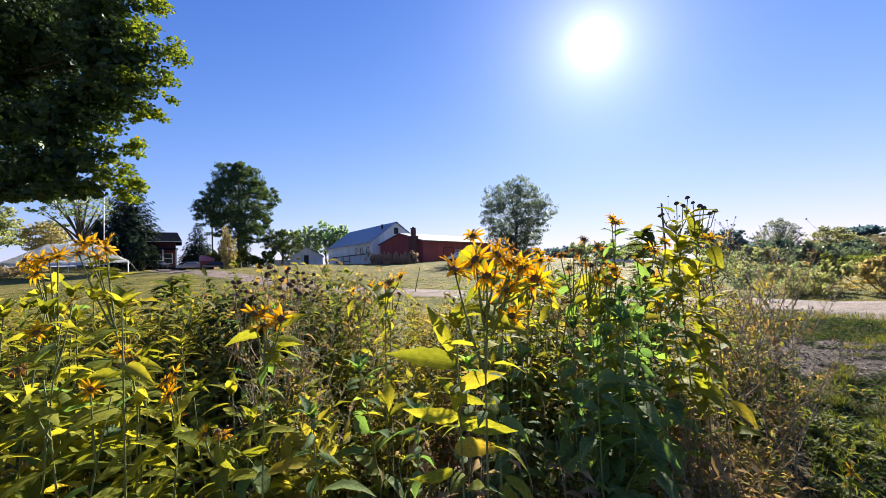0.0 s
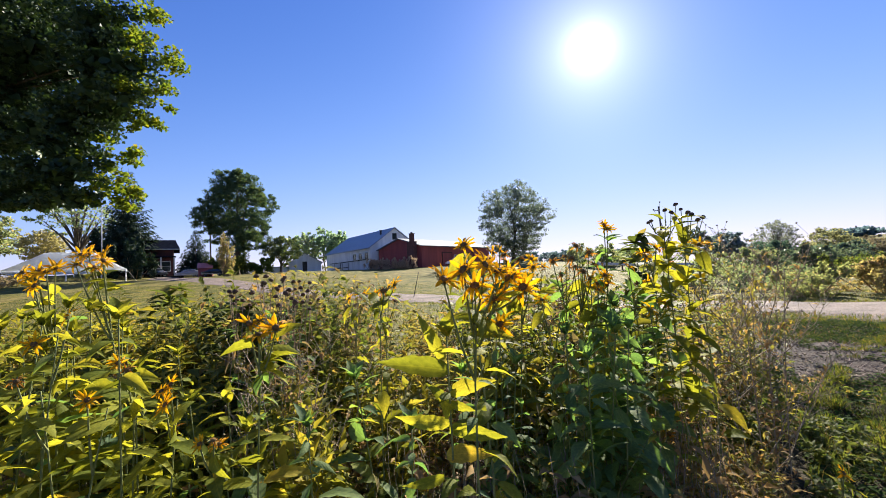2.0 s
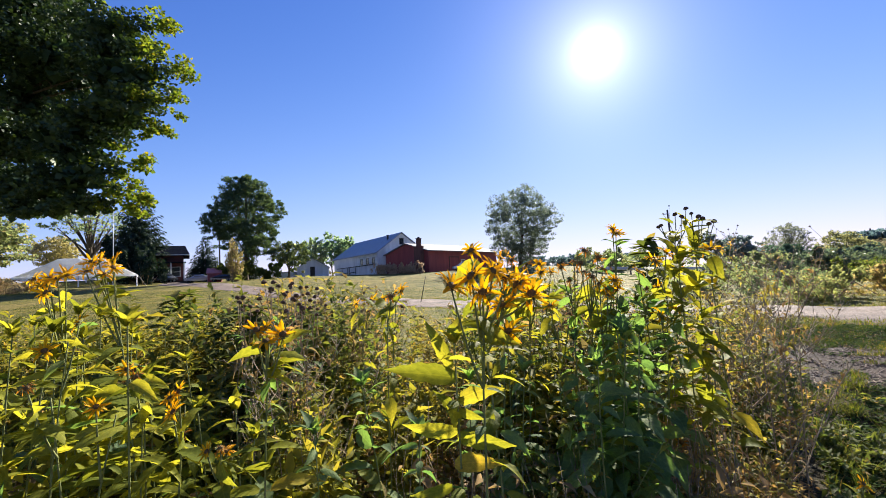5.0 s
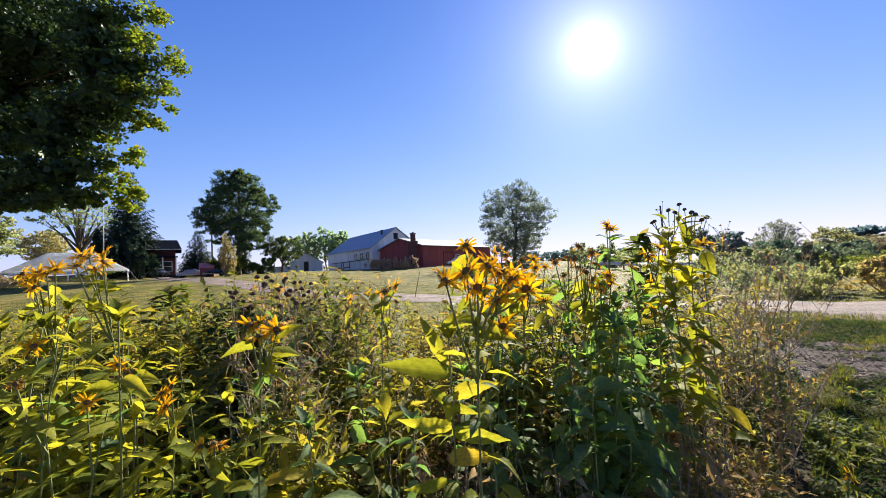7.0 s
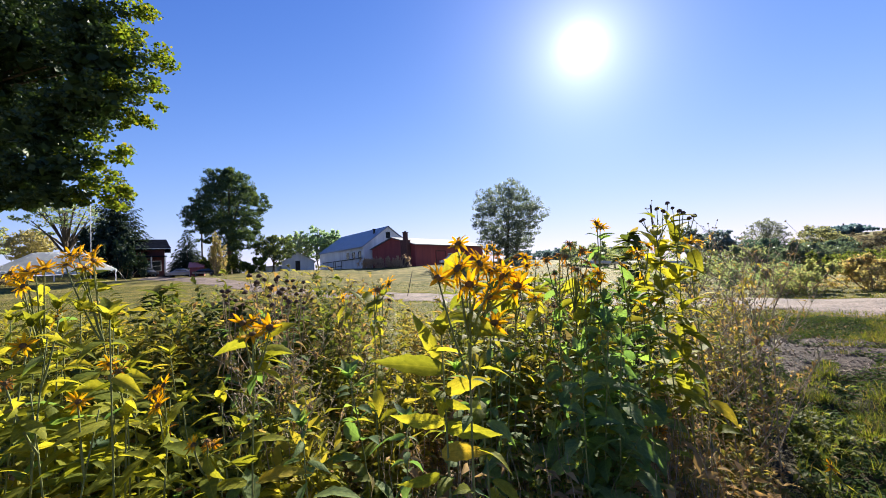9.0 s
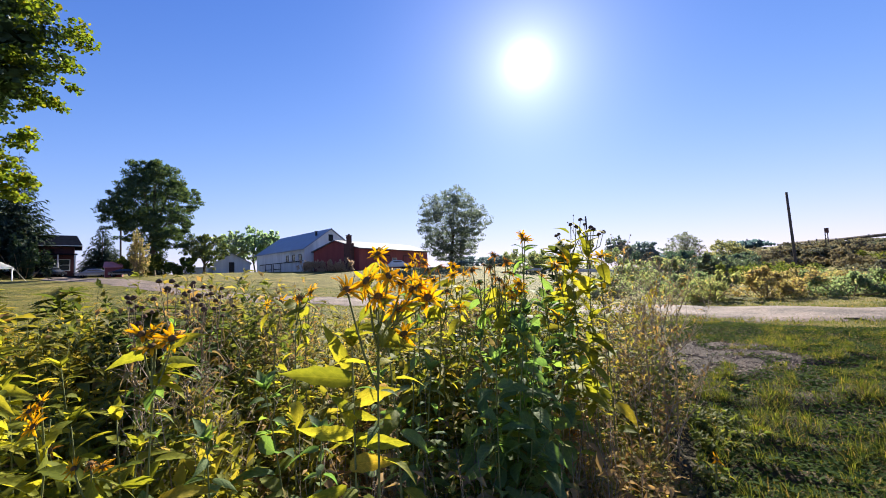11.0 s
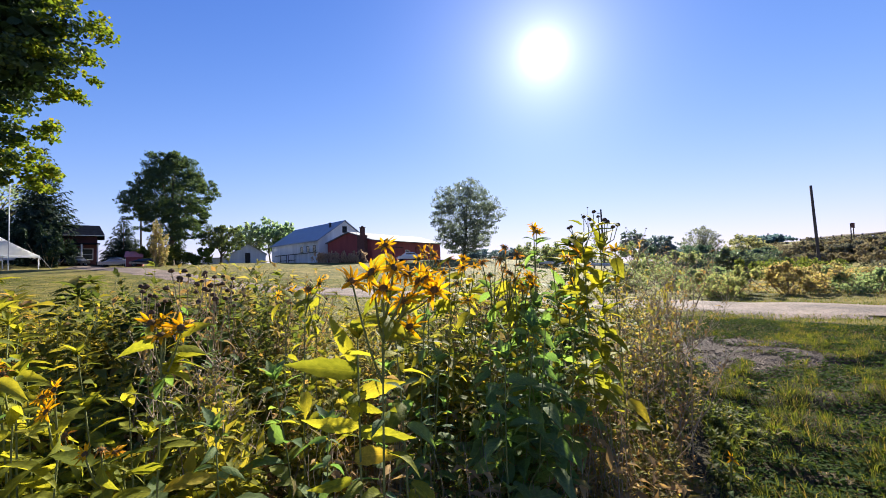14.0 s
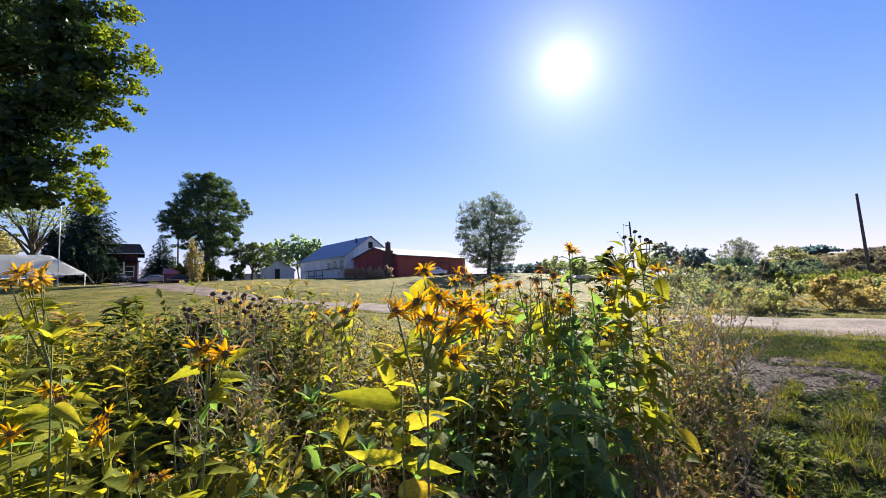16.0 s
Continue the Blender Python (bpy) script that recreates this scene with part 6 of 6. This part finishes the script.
while len(spots) < 150:
    y = rw.uniform(1.35, 4.6)
    x = rw.uniform(-1.35 * y - .3, bed_right(y))
    if all((x - a) ** 2 + (y - b) ** 2 > .012 for a, b in spots):
        spots.append((x, y))
        k = int(rw.choice(6, p=[.24, .16, .2, .18, .14, .08]))
        if x > .3 * y:
            k = int(rw.choice(6, p=[.3, .2, .15, .1, .15, .1]))
        elif x > 0:
            k = int(rw.choice(6, p=[.08, .05, .45, .1, .22, .1]))
        tall = (0.72 if y < 1.9 and x < .3 else .85 if y < 2.3 else 1.0) * (.72 if x > .42 * y else 1.2 if x > 0 else 1.08 if x < -.55 * y else 1.0) * (1.15 if -.55 * y < x < -.05 * y and y > 2.3 else 1) * (.5 if x > .6 * y and y < 2.3 else 1)
        m = pose(x, y, float(ground_z(x, y)) - .02, rw.normal(0, 3), rw.normal(0, 3), rw.uniform(0, 360)) @ Matrix.Scale(tall * rw.uniform(.85, 1.1), 4)
        if used[k]:
            o = copy_thing(kinds[k], m)
            o.scale = (1, 1, 1)
            o.matrix_basis = m
        else:
            kinds[k].matrix_basis = m
            used[k] = True

# a taller knot of asters and goldenrod in the middle of the bed
for i in range(26):
    y = rw.uniform(2.5, 3.8)
    x = rw.uniform(-.57, -.2) * y
    k = int(rw.choice([0, 2, 2, 3, 4, 5]))
    m = pose(x, y, float(ground_z(x, y)) - .02, rw.normal(0, 3), rw.normal(0, 3), rw.uniform(0, 360)) @ Matrix.Scale(rw.uniform(1.4, 1.64) / (1.12, 1.25, 1.1, 1.02, 1.15, 1.3)[k], 4)
    copy_thing(kinds[k], m).matrix_basis = m
# and along the side towards the lawn
for i in range(26):
    y = rw.uniform(1.9, 3.6)
    x = rw.uniform(.12, .42) * y
    k = int(rw.choice([1, 2, 2, 4, 5]))
    m = pose(x, y, float(ground_z(x, y)) - .02, rw.normal(0, 3), rw.normal(0, 3), rw.uniform(0, 360)) @ Matrix.Scale(rw.uniform(1.3, 1.55) / (1.12, 1.25, 1.1, 1.02, 1.15, 1.3)[k], 4)
    copy_thing(kinds[k], m).matrix_basis = m

M_TWIG = plain("withered_stalk", [(0.3, (0.16, 0.125, 0.085)), (0.7, (0.36, 0.28, 0.19))], 20, 0.9, bump=0.3, fine=200, dist=0.002)
M_BUD = plain("dry_bud", [(0.3, (0.22, 0.18, 0.1)), (0.7, (0.46, 0.38, 0.23))], 60, 0.9, bump=0.4, fine=300, dist=0.003)


# ---------------------------------------------------------------- dried asters at the bed's edge
def dried_aster(x, y, h, seed, mat):
    """A brown branching stalk: arching branches, fine twigs, a bud at each tip, a few curled leaves."""
    rng = np.random.default_rng(seed)
    root = thing("dried_aster", "straw-brown branching weed with dry buds at its tips", "weed", "weeds at the bed's edge", at=(x, y, float(ground_z(x, y)) - .02))
    lean = Vector((rng.normal(0, .06), rng.normal(0, .06), 0))
    stem = [Vector((0, 0, h * .9 * k / 5)) + lean * (k / 5) ** 2 for k in range(6)]
    g = Geo()
    g.tube(stem, [.0042, .0038, .0033, .0028, .0022, .0014], 6)
    child("stem", g.mesh("stem", M_TWIG, True), root)
    leaf, bud, twig = Geo(), Geo(), Geo()
    lv = [(0, 0, 0), (-.2, .42, .12), (0, .5, 0), (.2, .42, .12), (0, 1, -.3)]
    lf = [(0, 2, 1), (0, 3, 2), (1, 2, 4), (2, 3, 4)]
    ball = [(1, 0, 0), (-1, 0, 0), (0, 1, 0), (0, -1, 0), (0, 0, 1.1), (0, 0, -.8), (.7, .7, .2), (-.7, .7, .2), (.7, -.7, .2), (-.7, -.7, .2)]
    bf = [(0, 6, 4), (6, 2, 4), (2, 7, 4), (7, 1, 4), (1, 9, 4), (9, 3, 4), (3, 8, 4), (8, 0, 4), (6, 0, 5), (2, 6, 5), (7, 2, 5), (1, 7, 5), (9, 1, 5), (3, 9, 5), (8, 3, 5), (0, 8, 5)]
    for b in range(10):
        s = .38 + .6 * b / 9
        p0 = stem[int(s * 5)].lerp(stem[min(5, int(s * 5) + 1)], s * 5 - int(s * 5))
        a, r = b * 2.4 + rng.normal(0, .3), h * (.26 - .13 * s) * rng.uniform(.7, 1.2)
        p2 = p0 + Vector((math.cos(a) * r, math.sin(a) * r, r * rng.uniform(.9, 1.7)))
        mid = p0.lerp(p2, .5) + Vector((math.cos(a), math.sin(a), -.4)) * r * .16
        g = Geo()
        g.tube([p0, mid, p2], [.0024, .0018, .001], 4)
        child("branch", g.mesh("branch", M_TWIG), root)
        for _ in range(9):
            u = rng.uniform(.25, 1)
            q0 = p0.lerp(mid, u * 2) if u < .5 else mid.lerp(p2, u * 2 - 1)
            q1 = q0 + Vector((rng.normal(0, .045), rng.normal(0, .045), rng.uniform(.02, .1)))
            twig.tube([q0, q1], [.0011, .0007], 3)
            bud.put(ball, bf, [np.array(Matrix.Translation(q1) @ Matrix.Scale(rng.uniform(.0035, .0065), 4))])
        for _ in range(15):
            q = p0.lerp(p2, rng.uniform(0, .9)) if rng.random() < .7 else stem[int(rng.integers(1, 5))]
            leaf.put(lv, lf, [np.array(Matrix.Translation(q) @ Matrix.Rotation(rng.uniform(0, 6.28), 4, "Z") @ Matrix.Rotation(rng.normal(-.2, .6), 4, "X") @ Matrix.Scale(rng.uniform(.02, .05), 4))])
    tagged(child("twigwork", twig.mesh("twigwork", M_TWIG), root), kind="stuff")
    tagged(child("inflorescence", bud.mesh("inflorescence", M_BUD), root), kind="stuff")
    tagged(child("foliage", leaf.mesh("foliage", mat), root), kind="stuff")


for i, (px, py, h) in enumerate([(1.45, 2.0, 1.6), (1.62, 2.15, 1.5), (1.30, 2.2, 1.66), (1.75, 2.45, 1.48), (1.95, 2.7, 1.35), (1.28, 1.85, 1.4), (2.1, 3.1, 1.3), (1.72, 2.2, 1.62), (1.42, 2.35, 1.5), (-.61, 1.5, 1.3), (-.55, 1.6, 1.36), (-.68, 1.66, 1.3)]):
    dried_aster(px, py, h, 31 + i, (M_WEED, M_DRY, M_WEED)[i % 3])


def field(name, label, category, count, rng, box, mat, stem_mat, heights, keep, **kw):
    """A joined stand of weeds that nobody could count."""
    s, l = Geo(), Geo()
    made = 0
    while made < count:
        y = rng.uniform(box[2], box[3])
        x = rng.uniform(box[0] * y, box[1] * y)
        if not keep(x, y) or rng.random() > .55 + .6 * noise.noise((x * .9, y * .9, 4.0)) * 2:
            continue
        h = rng.uniform(*heights)
        stems, ms, (tv, tf) = weed_geo(h, rng, **kw)
        z = float(ground_z(x, y)) - .02
        ms = ms.copy()
        ms[:, :3, 3] += (x, y, z)
        l.put(tv, tf, ms)
        for st in stems:
            s.tube([p + Vector((x, y, z)) for p in st], [.0024, .002, .0014, .0008], 3)
        made += 1
    root = thing(name, label, category, kind="stuff")
    tagged(child("stems", s.mesh("stems", stem_mat), root), kind="stuff")
    tagged(child("foliage", l.mesh("foliage", mat), root), kind="stuff")


inbed = lambda x, y: x < bed_right(y) - .05 and y < 7.2 - .12 * abs(x)
field("weed_stand", "dense stand of yellow-green weeds filling the bed", "weeds", 200, rw, (-1.5, .8, 2.6, 7.0), M_WEED, M_STEM, (.85, 1.2), inbed, n=120, branch=6, leaf=(.05, .10), wide=.28)
field("weed_stand", "dense stand of dark small-leaved weeds in the bed", "weeds", 150, rw, (-1.5, .8, 2.4, 6.5), M_WEED_DARK, M_STEM, (.75, 1.18), inbed, n=150, branch=8, leaf=(.035, .065), wide=.5, flare=.25)
field("dry_stalks", "brown dry stalks and withered leaves below the plants", "dry stalks", 270, rw, (-1.35, .75, 1.2, 4.5), M_DRY, M_DRYSTEM, (.35, .95), lambda x, y: inbed(x, y) and not .02 * y < x < .5 * y, n=55, branch=5, leaf=(.04, .10), wide=.3, flare=.1)
stalks = lambda x, y: -.15 * y < x < .62 * y
field("dry_stalks", "dark brown bare stalks of withered flowers", "dry stalks", 110, rw, (-.2, .65, 1.15, 2.1), M_DRY, M_TWIG, (.7, 1.15), stalks, n=26, branch=4, leaf=(.04, .09), wide=.3, flare=.06)
field("dry_stalks", "straw-coloured dead stems tangled among sunflower leaves", "dry stalks", 110, rw, (-1.3, -.2, .95, 1.7), M_DRY, M_DRYSTEM, (.35, .95), lambda x, y: True, n=40, branch=5, leaf=(.03, .08), wide=.3, flare=.16)
field("undergrowth", "low green undergrowth beneath the flower bed", "weeds", 230, rw, (-1.4, .75, 1.0, 3.6), M_WEED, M_STEM, (.25, .65), lambda x, y: inbed(x, y) and not -.03 * y < x < .5 * y, n=70, branch=6, leaf=(.05, .11), wide=.45, flare=.2)


M_STAND = leafy("stand_leaf", (0.112, 0.138, 0.032), (0.265, 0.262, 0.058), (0.36, 0.26, 0.07), thin=0.5, old_from=0.92, gloss=0.05, rough=0.6, through_tint=(1.75, 1.52, 0.7))
stand = [weed_thing("leafy_plant", lb, "leafy plant", h, sd, M_STAND, M_STEM, "leafy plants in the bed", n=n, branch=4, leaf=lf, wide=.36, flare=.14, low=.3)
         for lb, h, sd, n, lf in (("yellow-green leafy plant with pointed leaves", 1.1, 71, 64, (.07, .13)), ("olive leafy plant with narrow pointed leaves", 1.15, 72, 76, (.06, .11)), ("bushy leafy plant with yellowing pointed leaves", 1.0, 73, 70, (.07, .12)))]
for i in range(112):
    y = rw.uniform(1.45, 2.7)
    x = rw.uniform(-1.25, .02) * y if i % 6 else rw.uniform(.55, .7) * y
    m = pose(x, y, float(ground_z(x, y)) - .02, rw.normal(0, 3), rw.normal(0, 3), rw.uniform(0, 360)) @ Matrix.Scale(rw.uniform(.8, 1.1) if i % 6 else rw.uniform(.45, .7), 4)
    (copy_thing(stand[i % 3], m) if i > 2 else stand[i]).matrix_basis = m
for i in range(16):
    y = rw.uniform(1.85, 2.7)
    x = rw.uniform(.05, .4) * y
    m = pose(x, y, float(ground_z(x, y)) - .02, rw.normal(0, 3), rw.normal(0, 3), rw.uniform(0, 360)) @ Matrix.Scale(rw.uniform(1.15, 1.32), 4)
    copy_thing(stand[i % 3], m).matrix_basis = m
# low goldenrod catching the light at the foot of the dark plants
for i in range(26):
    y = rw.uniform(1.3, 2.1)
    x = rw.uniform(.5, .78) * y
    m = pose(x, y, float(ground_z(x, y)) - .02, rw.normal(0, 4), rw.normal(0, 4), rw.uniform(0, 360)) @ Matrix.Scale(rw.uniform(.5, .75), 4)
    copy_thing(kinds[(0, 3, 4)[i % 3]], m).matrix_basis = m
field("leafy_stand", "tall olive leafy stems behind the sunflowers", "leafy stems", 110, rw, (-1.6, -.62, 2.2, 4.6), M_STAND, M_STEM, (1.18, 1.5), lambda x, y: True, n=70, branch=5, leaf=(.06, .12), wide=.32, flare=.16, low=.35)
edge = lambda x, y: .6 * y + .2 < x < .88 * y + .35
field("undergrowth", "low green weeds where the bed meets the lawn", "weeds", 42, rw, (.5, 1.15, 1.5, 4.5), M_WEED_DARK, M_STEM, (.08, .2), edge, n=55, branch=5, leaf=(.035, .08), wide=.45, flare=.16)


# ---------------------------------------------------------------- bed soil, bare patch, grass
def patch(name, label, category, outline, mat, lift, kind="structure", rings=10, lumps=.02):
    """A ground patch with an uneven rim: outline(a) gives its reach from the centre."""
    cx, cy, reach = outline
    g = Geo()
    n = 72
    v, q = [(cx, cy, float(ground_z(cx, cy)) + lift)], []
    for r in range(1, rings + 1):
        for k in range(n):
            a = 2 * math.pi * k / n
            d = reach(a) * r / rings
            x, y = cx + math.cos(a) * d, cy + math.sin(a) * d
            bump = lumps * noise.noise((x * 3, y * 3, 1)) if r < rings else -lift - .015
            v.append((x, y, float(ground_z(x, y)) + lift + bump * .5))
    t = [(0, 1 + k, 1 + (k + 1) % n) for k in range(n)]
    for r in range(rings - 1):
        for k in range(n):
            a, b = 1 + r * n + k, 1 + r * n + (k + 1) % n
            q.append((a, b, b + n, a + n))
    g.v, g.f, g.n = [np.array(v)], [np.array(t), np.array(q)], len(v)
    return tagged(new(name, g.mesh(name, mat, True)), label, category, kind=kind)


M_SOIL = plain("soil", [(0.3, (0.036, 0.027, 0.024)), (0.7, (0.09, 0.066, 0.055))], 1.5, 0.95, bump=0.9, fine=40, dist=0.03)
M_CHIP = plain("wood_chip", [(0.3, (0.09, 0.066, 0.055)), (0.7, (0.25, 0.195, 0.165))], 30, 0.9)
M_LITTER = plain("litter", [(0.3, (0.10, 0.075, 0.05)), (0.7, (0.27, 0.2, 0.13))], 2.5, 0.95, bump=0.9, fine=40, dist=0.03)
patch("bed_soil", "dark soil and litter under the flower bed", "soil", (-1.6, 3.6, lambda a: 3.2 + 2.2 * max(0, math.cos(a - 2.6)) ** 2 + .25 * math.sin(5 * a)), M_LITTER, .03)
patch("bare_patch", "bare dark earth with scattered wood chips", "bare earth", (5.0, 6.3, lambda a: 1.35 + .45 * math.sin(2 * a + 2.4) + .25 * math.sin(5 * a) + .2 * math.sin(9 * a + 1) + .1 * math.sin(17 * a)), M_SOIL, .022, lumps=.03, rings=14)
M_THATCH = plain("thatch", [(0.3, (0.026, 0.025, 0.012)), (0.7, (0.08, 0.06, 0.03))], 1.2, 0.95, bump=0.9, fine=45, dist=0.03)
gx, gy = np.meshgrid(np.arange(.3, 11.6, .1), np.arange(.2, 10.2, .1), indexing="ij")
ix = np.arange(gx.size).reshape(gx.shape)
quads = np.stack([ix[:-1, :-1], ix[1:, :-1], ix[1:, 1:], ix[:-1, 1:]], -1).reshape(-1, 4)
mx_, my_ = gx[:-1, :-1].ravel() + .05, gy[:-1, :-1].ravel() + .05
reach = np.hypot(mx_ - 5.6, my_ - 4.8) + .5 * np.sin(np.arctan2(my_ - 4.8, mx_ - 5.6) * 5) + .25 * np.sin(mx_ * 5) * np.sin(my_ * 4)
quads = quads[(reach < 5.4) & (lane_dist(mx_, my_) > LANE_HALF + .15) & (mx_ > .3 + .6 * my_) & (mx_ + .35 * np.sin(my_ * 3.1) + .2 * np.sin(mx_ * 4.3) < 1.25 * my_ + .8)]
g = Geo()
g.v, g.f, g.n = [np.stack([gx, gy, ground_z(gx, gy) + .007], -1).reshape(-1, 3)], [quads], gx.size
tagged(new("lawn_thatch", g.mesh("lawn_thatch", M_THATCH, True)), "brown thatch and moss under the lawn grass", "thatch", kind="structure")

rg = np.random.default_rng(41)
chips = Geo()
n = 1500
a, r = rg.uniform(0, 6.28, n), np.sqrt(rg.uniform(0, 1, n)) * 1.6
cx, cy = 5.0 + r * np.cos(a), 6.3 + r * np.sin(a)
cube = [(sx * .5, sy * .5, sz * .5) for sx in (-1, 1) for sy in (-1, 1) for sz in (-1, 1)]
cf = [(0, 1, 3, 2), (4, 6, 7, 5), (0, 4, 5, 1), (2, 3, 7, 6), (0, 2, 6, 4), (1, 5, 7, 3)]
rot = turns(n, rg, .75, (.5, 1.6)) * np.array([.006, .085, .005])[None, None, :]
chips.put(cube, cf, mats_of(rot, np.stack([cx, cy, ground_z(cx, cy) + .025], 1)))
tagged(new("wood_chips", chips.mesh("wood_chips", M_CHIP)), "grey-brown wood chips scattered over bare earth", "wood chips", kind="stuff")


def lawn_noise(x, y, s=1.0):
    return .9 * np.sin(x * .8 + 2.1) * np.sin(y * 1.15 + .6 + .4 * np.sin(x)) + .7 * np.sin(x * 1.9 * s + 1.3 * np.sin(y * 1.1 * s)) * np.sin(y * 2.3 * s + 1.7 * np.sin(x * .8 * s)) + .5 * np.sin(x * 4.7 * s + y * 3.9 * s)


def grass(name, label, count, rng, box, mat, length, keep, width=.006, template=None, up=.5, tuft=0.0):
    """Blades, strewn evenly or gathered in mounded tufts that lean outwards."""
    tall, out_yaw = np.ones(count), None
    if tuft:
        k = count // 90
        c = rng.integers(0, k, count)
        wide = rng.uniform(.5, 1.7, k)[c] * tuft
        a, r = rng.uniform(0, 6.28, count), np.abs(rng.normal(0, 1, count))
        x = rng.uniform(box[0], box[1], k)[c] + np.cos(a) * r * wide * 1.5
        y = rng.uniform(box[2], box[3], k)[c] + np.sin(a) * r * wide
        tall = rng.uniform(.6, 1.35, k)[c] * np.clip(1.25 - .4 * r, .35, 1.2)
        out_yaw = a - np.pi / 2 + rng.normal(0, .6, count)
    else:
        x, y = rng.uniform(box[0], box[1], count), rng.uniform(box[2], box[3], count)
    ok = keep(x, y, rng)
    x, y = x[ok], y[ok]
    k = len(x)
    yaw, lean, L = (rng.uniform(0, 6.28, k) if out_yaw is None else out_yaw[ok]), np.abs(rng.normal(.0, up, k)), rng.uniform(*length, k) * tall[ok]
    w = width
    v = [(-.5 * w, 0, 0), (.5 * w, 0, 0), (-.38 * w, .10, .55), (.38 * w, .10, .55), (0, .42, .95)]
    f = [(0, 1, 3, 2), (2, 3, 4)]
    cy_, sy_, cl, sl = np.cos(yaw), np.sin(yaw), np.cos(lean), np.sin(lean)
    z, o = np.zeros(k), np.ones(k)
    rz = np.array([[cy_, -sy_, z], [sy_, cy_, z], [z, z, o]])
    rx = np.array([[o, z, z], [z, cl, sl], [z, -sl, cl]])
    R = np.einsum("ijn,jkn->nik", rz, rx) * L[:, None, None]
    R[:, :, 0] /= L[:, None]
    g = Geo()
    if template:
        v, f = template
        R = turns(k, rng, .8, length)
    pos = np.stack([x, y, ground_z(x, y) + (.0 if not template else rng.uniform(.02, .06, k))], 1)
    g.put(v, f, mats_of(R, pos))
    return tagged(new(name, g.mesh(name, mat)), label, "grass", kind="stuff")


def on_lawn(x, y):
    bare = np.hypot(x - 5.0, y - 6.3)
    return (x > .35 + .70 * y) & (x < 1.8 * y + .6) & (lane_dist(x, y) > LANE_HALF + .1 * np.sin(x * 3)) & (bare > .35 + 1.2 * np.abs(np.sin(x * 4.1 + 2 * np.sin(y * 3.1))))


near = lambda x, y, r: on_lawn(x, y) & (tussock(x, y) + .35 * lawn_noise(x, y) + r.normal(0, .25, len(x)) > -.55 + .95 * smooth(2.2, 4.5, y)) & (np.hypot(x, y) < 12.5)
grass("lawn_grass", "tufted green and straw-coloured lawn grass by the bed", 560000, rg, (.2, 12.5, .3, 10.5), M_GRASS, (.06, .135), near, .0058, up=.8, tuft=.09)
low_ = lambda x, y, r: on_lawn(x, y) & (np.hypot(x, y) < 12)
grass("short_grass", "short matted lawn grass", 70000, rg, (.2, 12, .3, 10.5), M_GRASS, (.03, .065), low_, .0055, up=.9)
# clover keeps to the hollows, its dark colour adding painted shade there
clov = lambda x, y, r: on_lawn(x, y) & (tussock(x, y) + .35 * lawn_noise(x, y) + r.normal(0, .3, len(x)) < .3) & (np.hypot(x, y) < 12.5)
grass("clover", "dark green clover patches deepening the shade of lawn hollows", 170000, rg, (.2, 12.5, .3, 10.5), M_CLOVER, (.026, .046), clov, template=QUAD)
drier = lambda x, y, r: low_(x, y, r) & (r.random(len(x)) < .2 + .8 * smooth(4.5, 7.5, y + .2 * x))
grass("dry_grass", "short dead grass lying between green tufts", 60000, rg, (.2, 12, .3, 10.5), M_DRY, (.03, .09), drier, .006, up=1.3)
mid = lambda x, y, r: (lane_dist(x, y) > LANE_HALF + .05) & (np.hypot(x, y) > 11.5) & (x > .55 * y) & (r.random(len(x)) < 30 / (x * x + y * y) * 4)
grass("lawn_grass", "mixed green and dry grass along the lane", 85000, rg, (5, 22, 3, 18), M_GRASS, (.04, .10), mid, .012)
# loose stones on the lane
ns = 9000
sx, sy = rg.uniform(4, 26, ns), rg.uniform(4, 18, ns)
on = lane_dist(sx, sy) < LANE_HALF * rg.uniform(.2, 1.05, ns)
sx, sy = sx[on], sy[on]
octa = [(1, 0, 0), (-1, 0, 0), (0, 1, 0), (0, -1, 0), (0, 0, .7), (0, 0, -.7)]
of = [(0, 2, 4), (2, 1, 4), (1, 3, 4), (3, 0, 4), (2, 0, 5), (1, 2, 5), (3, 1, 5), (0, 3, 5)]
stones = Geo()
stones.put(octa, of, mats_of(turns(len(sx), rg, .6, (.006, .017)), np.stack([sx, sy, ground_z(sx, sy) + .056], 1)))
tagged(new("lane_stones", stones.mesh("lane_stones", M_STONE)), "loose pinkish-grey stones on the gravel lane", "stones", kind="stuff")
verge = lambda x, y, r: (lane_dist(x, y) > LANE_HALF - .25) & (lane_dist(x, y) < LANE_HALF + .5)
grass("verge_grass", "ragged grass along the edges of the lane", 160000, rg, (-8, 20, 4, 32), M_GRASS, (.05, .14), verge, .012)
far = lambda x, y, r: (lane_dist(x, y) > LANE_HALF) & (y > 6) & (x < .6 * y)
grass("lawn_grass", "yellowish mown lawn grass behind the bed", 38000, rg, (-34, 10, 6, 40), M_GRASS, (.04, .09), far, .03)
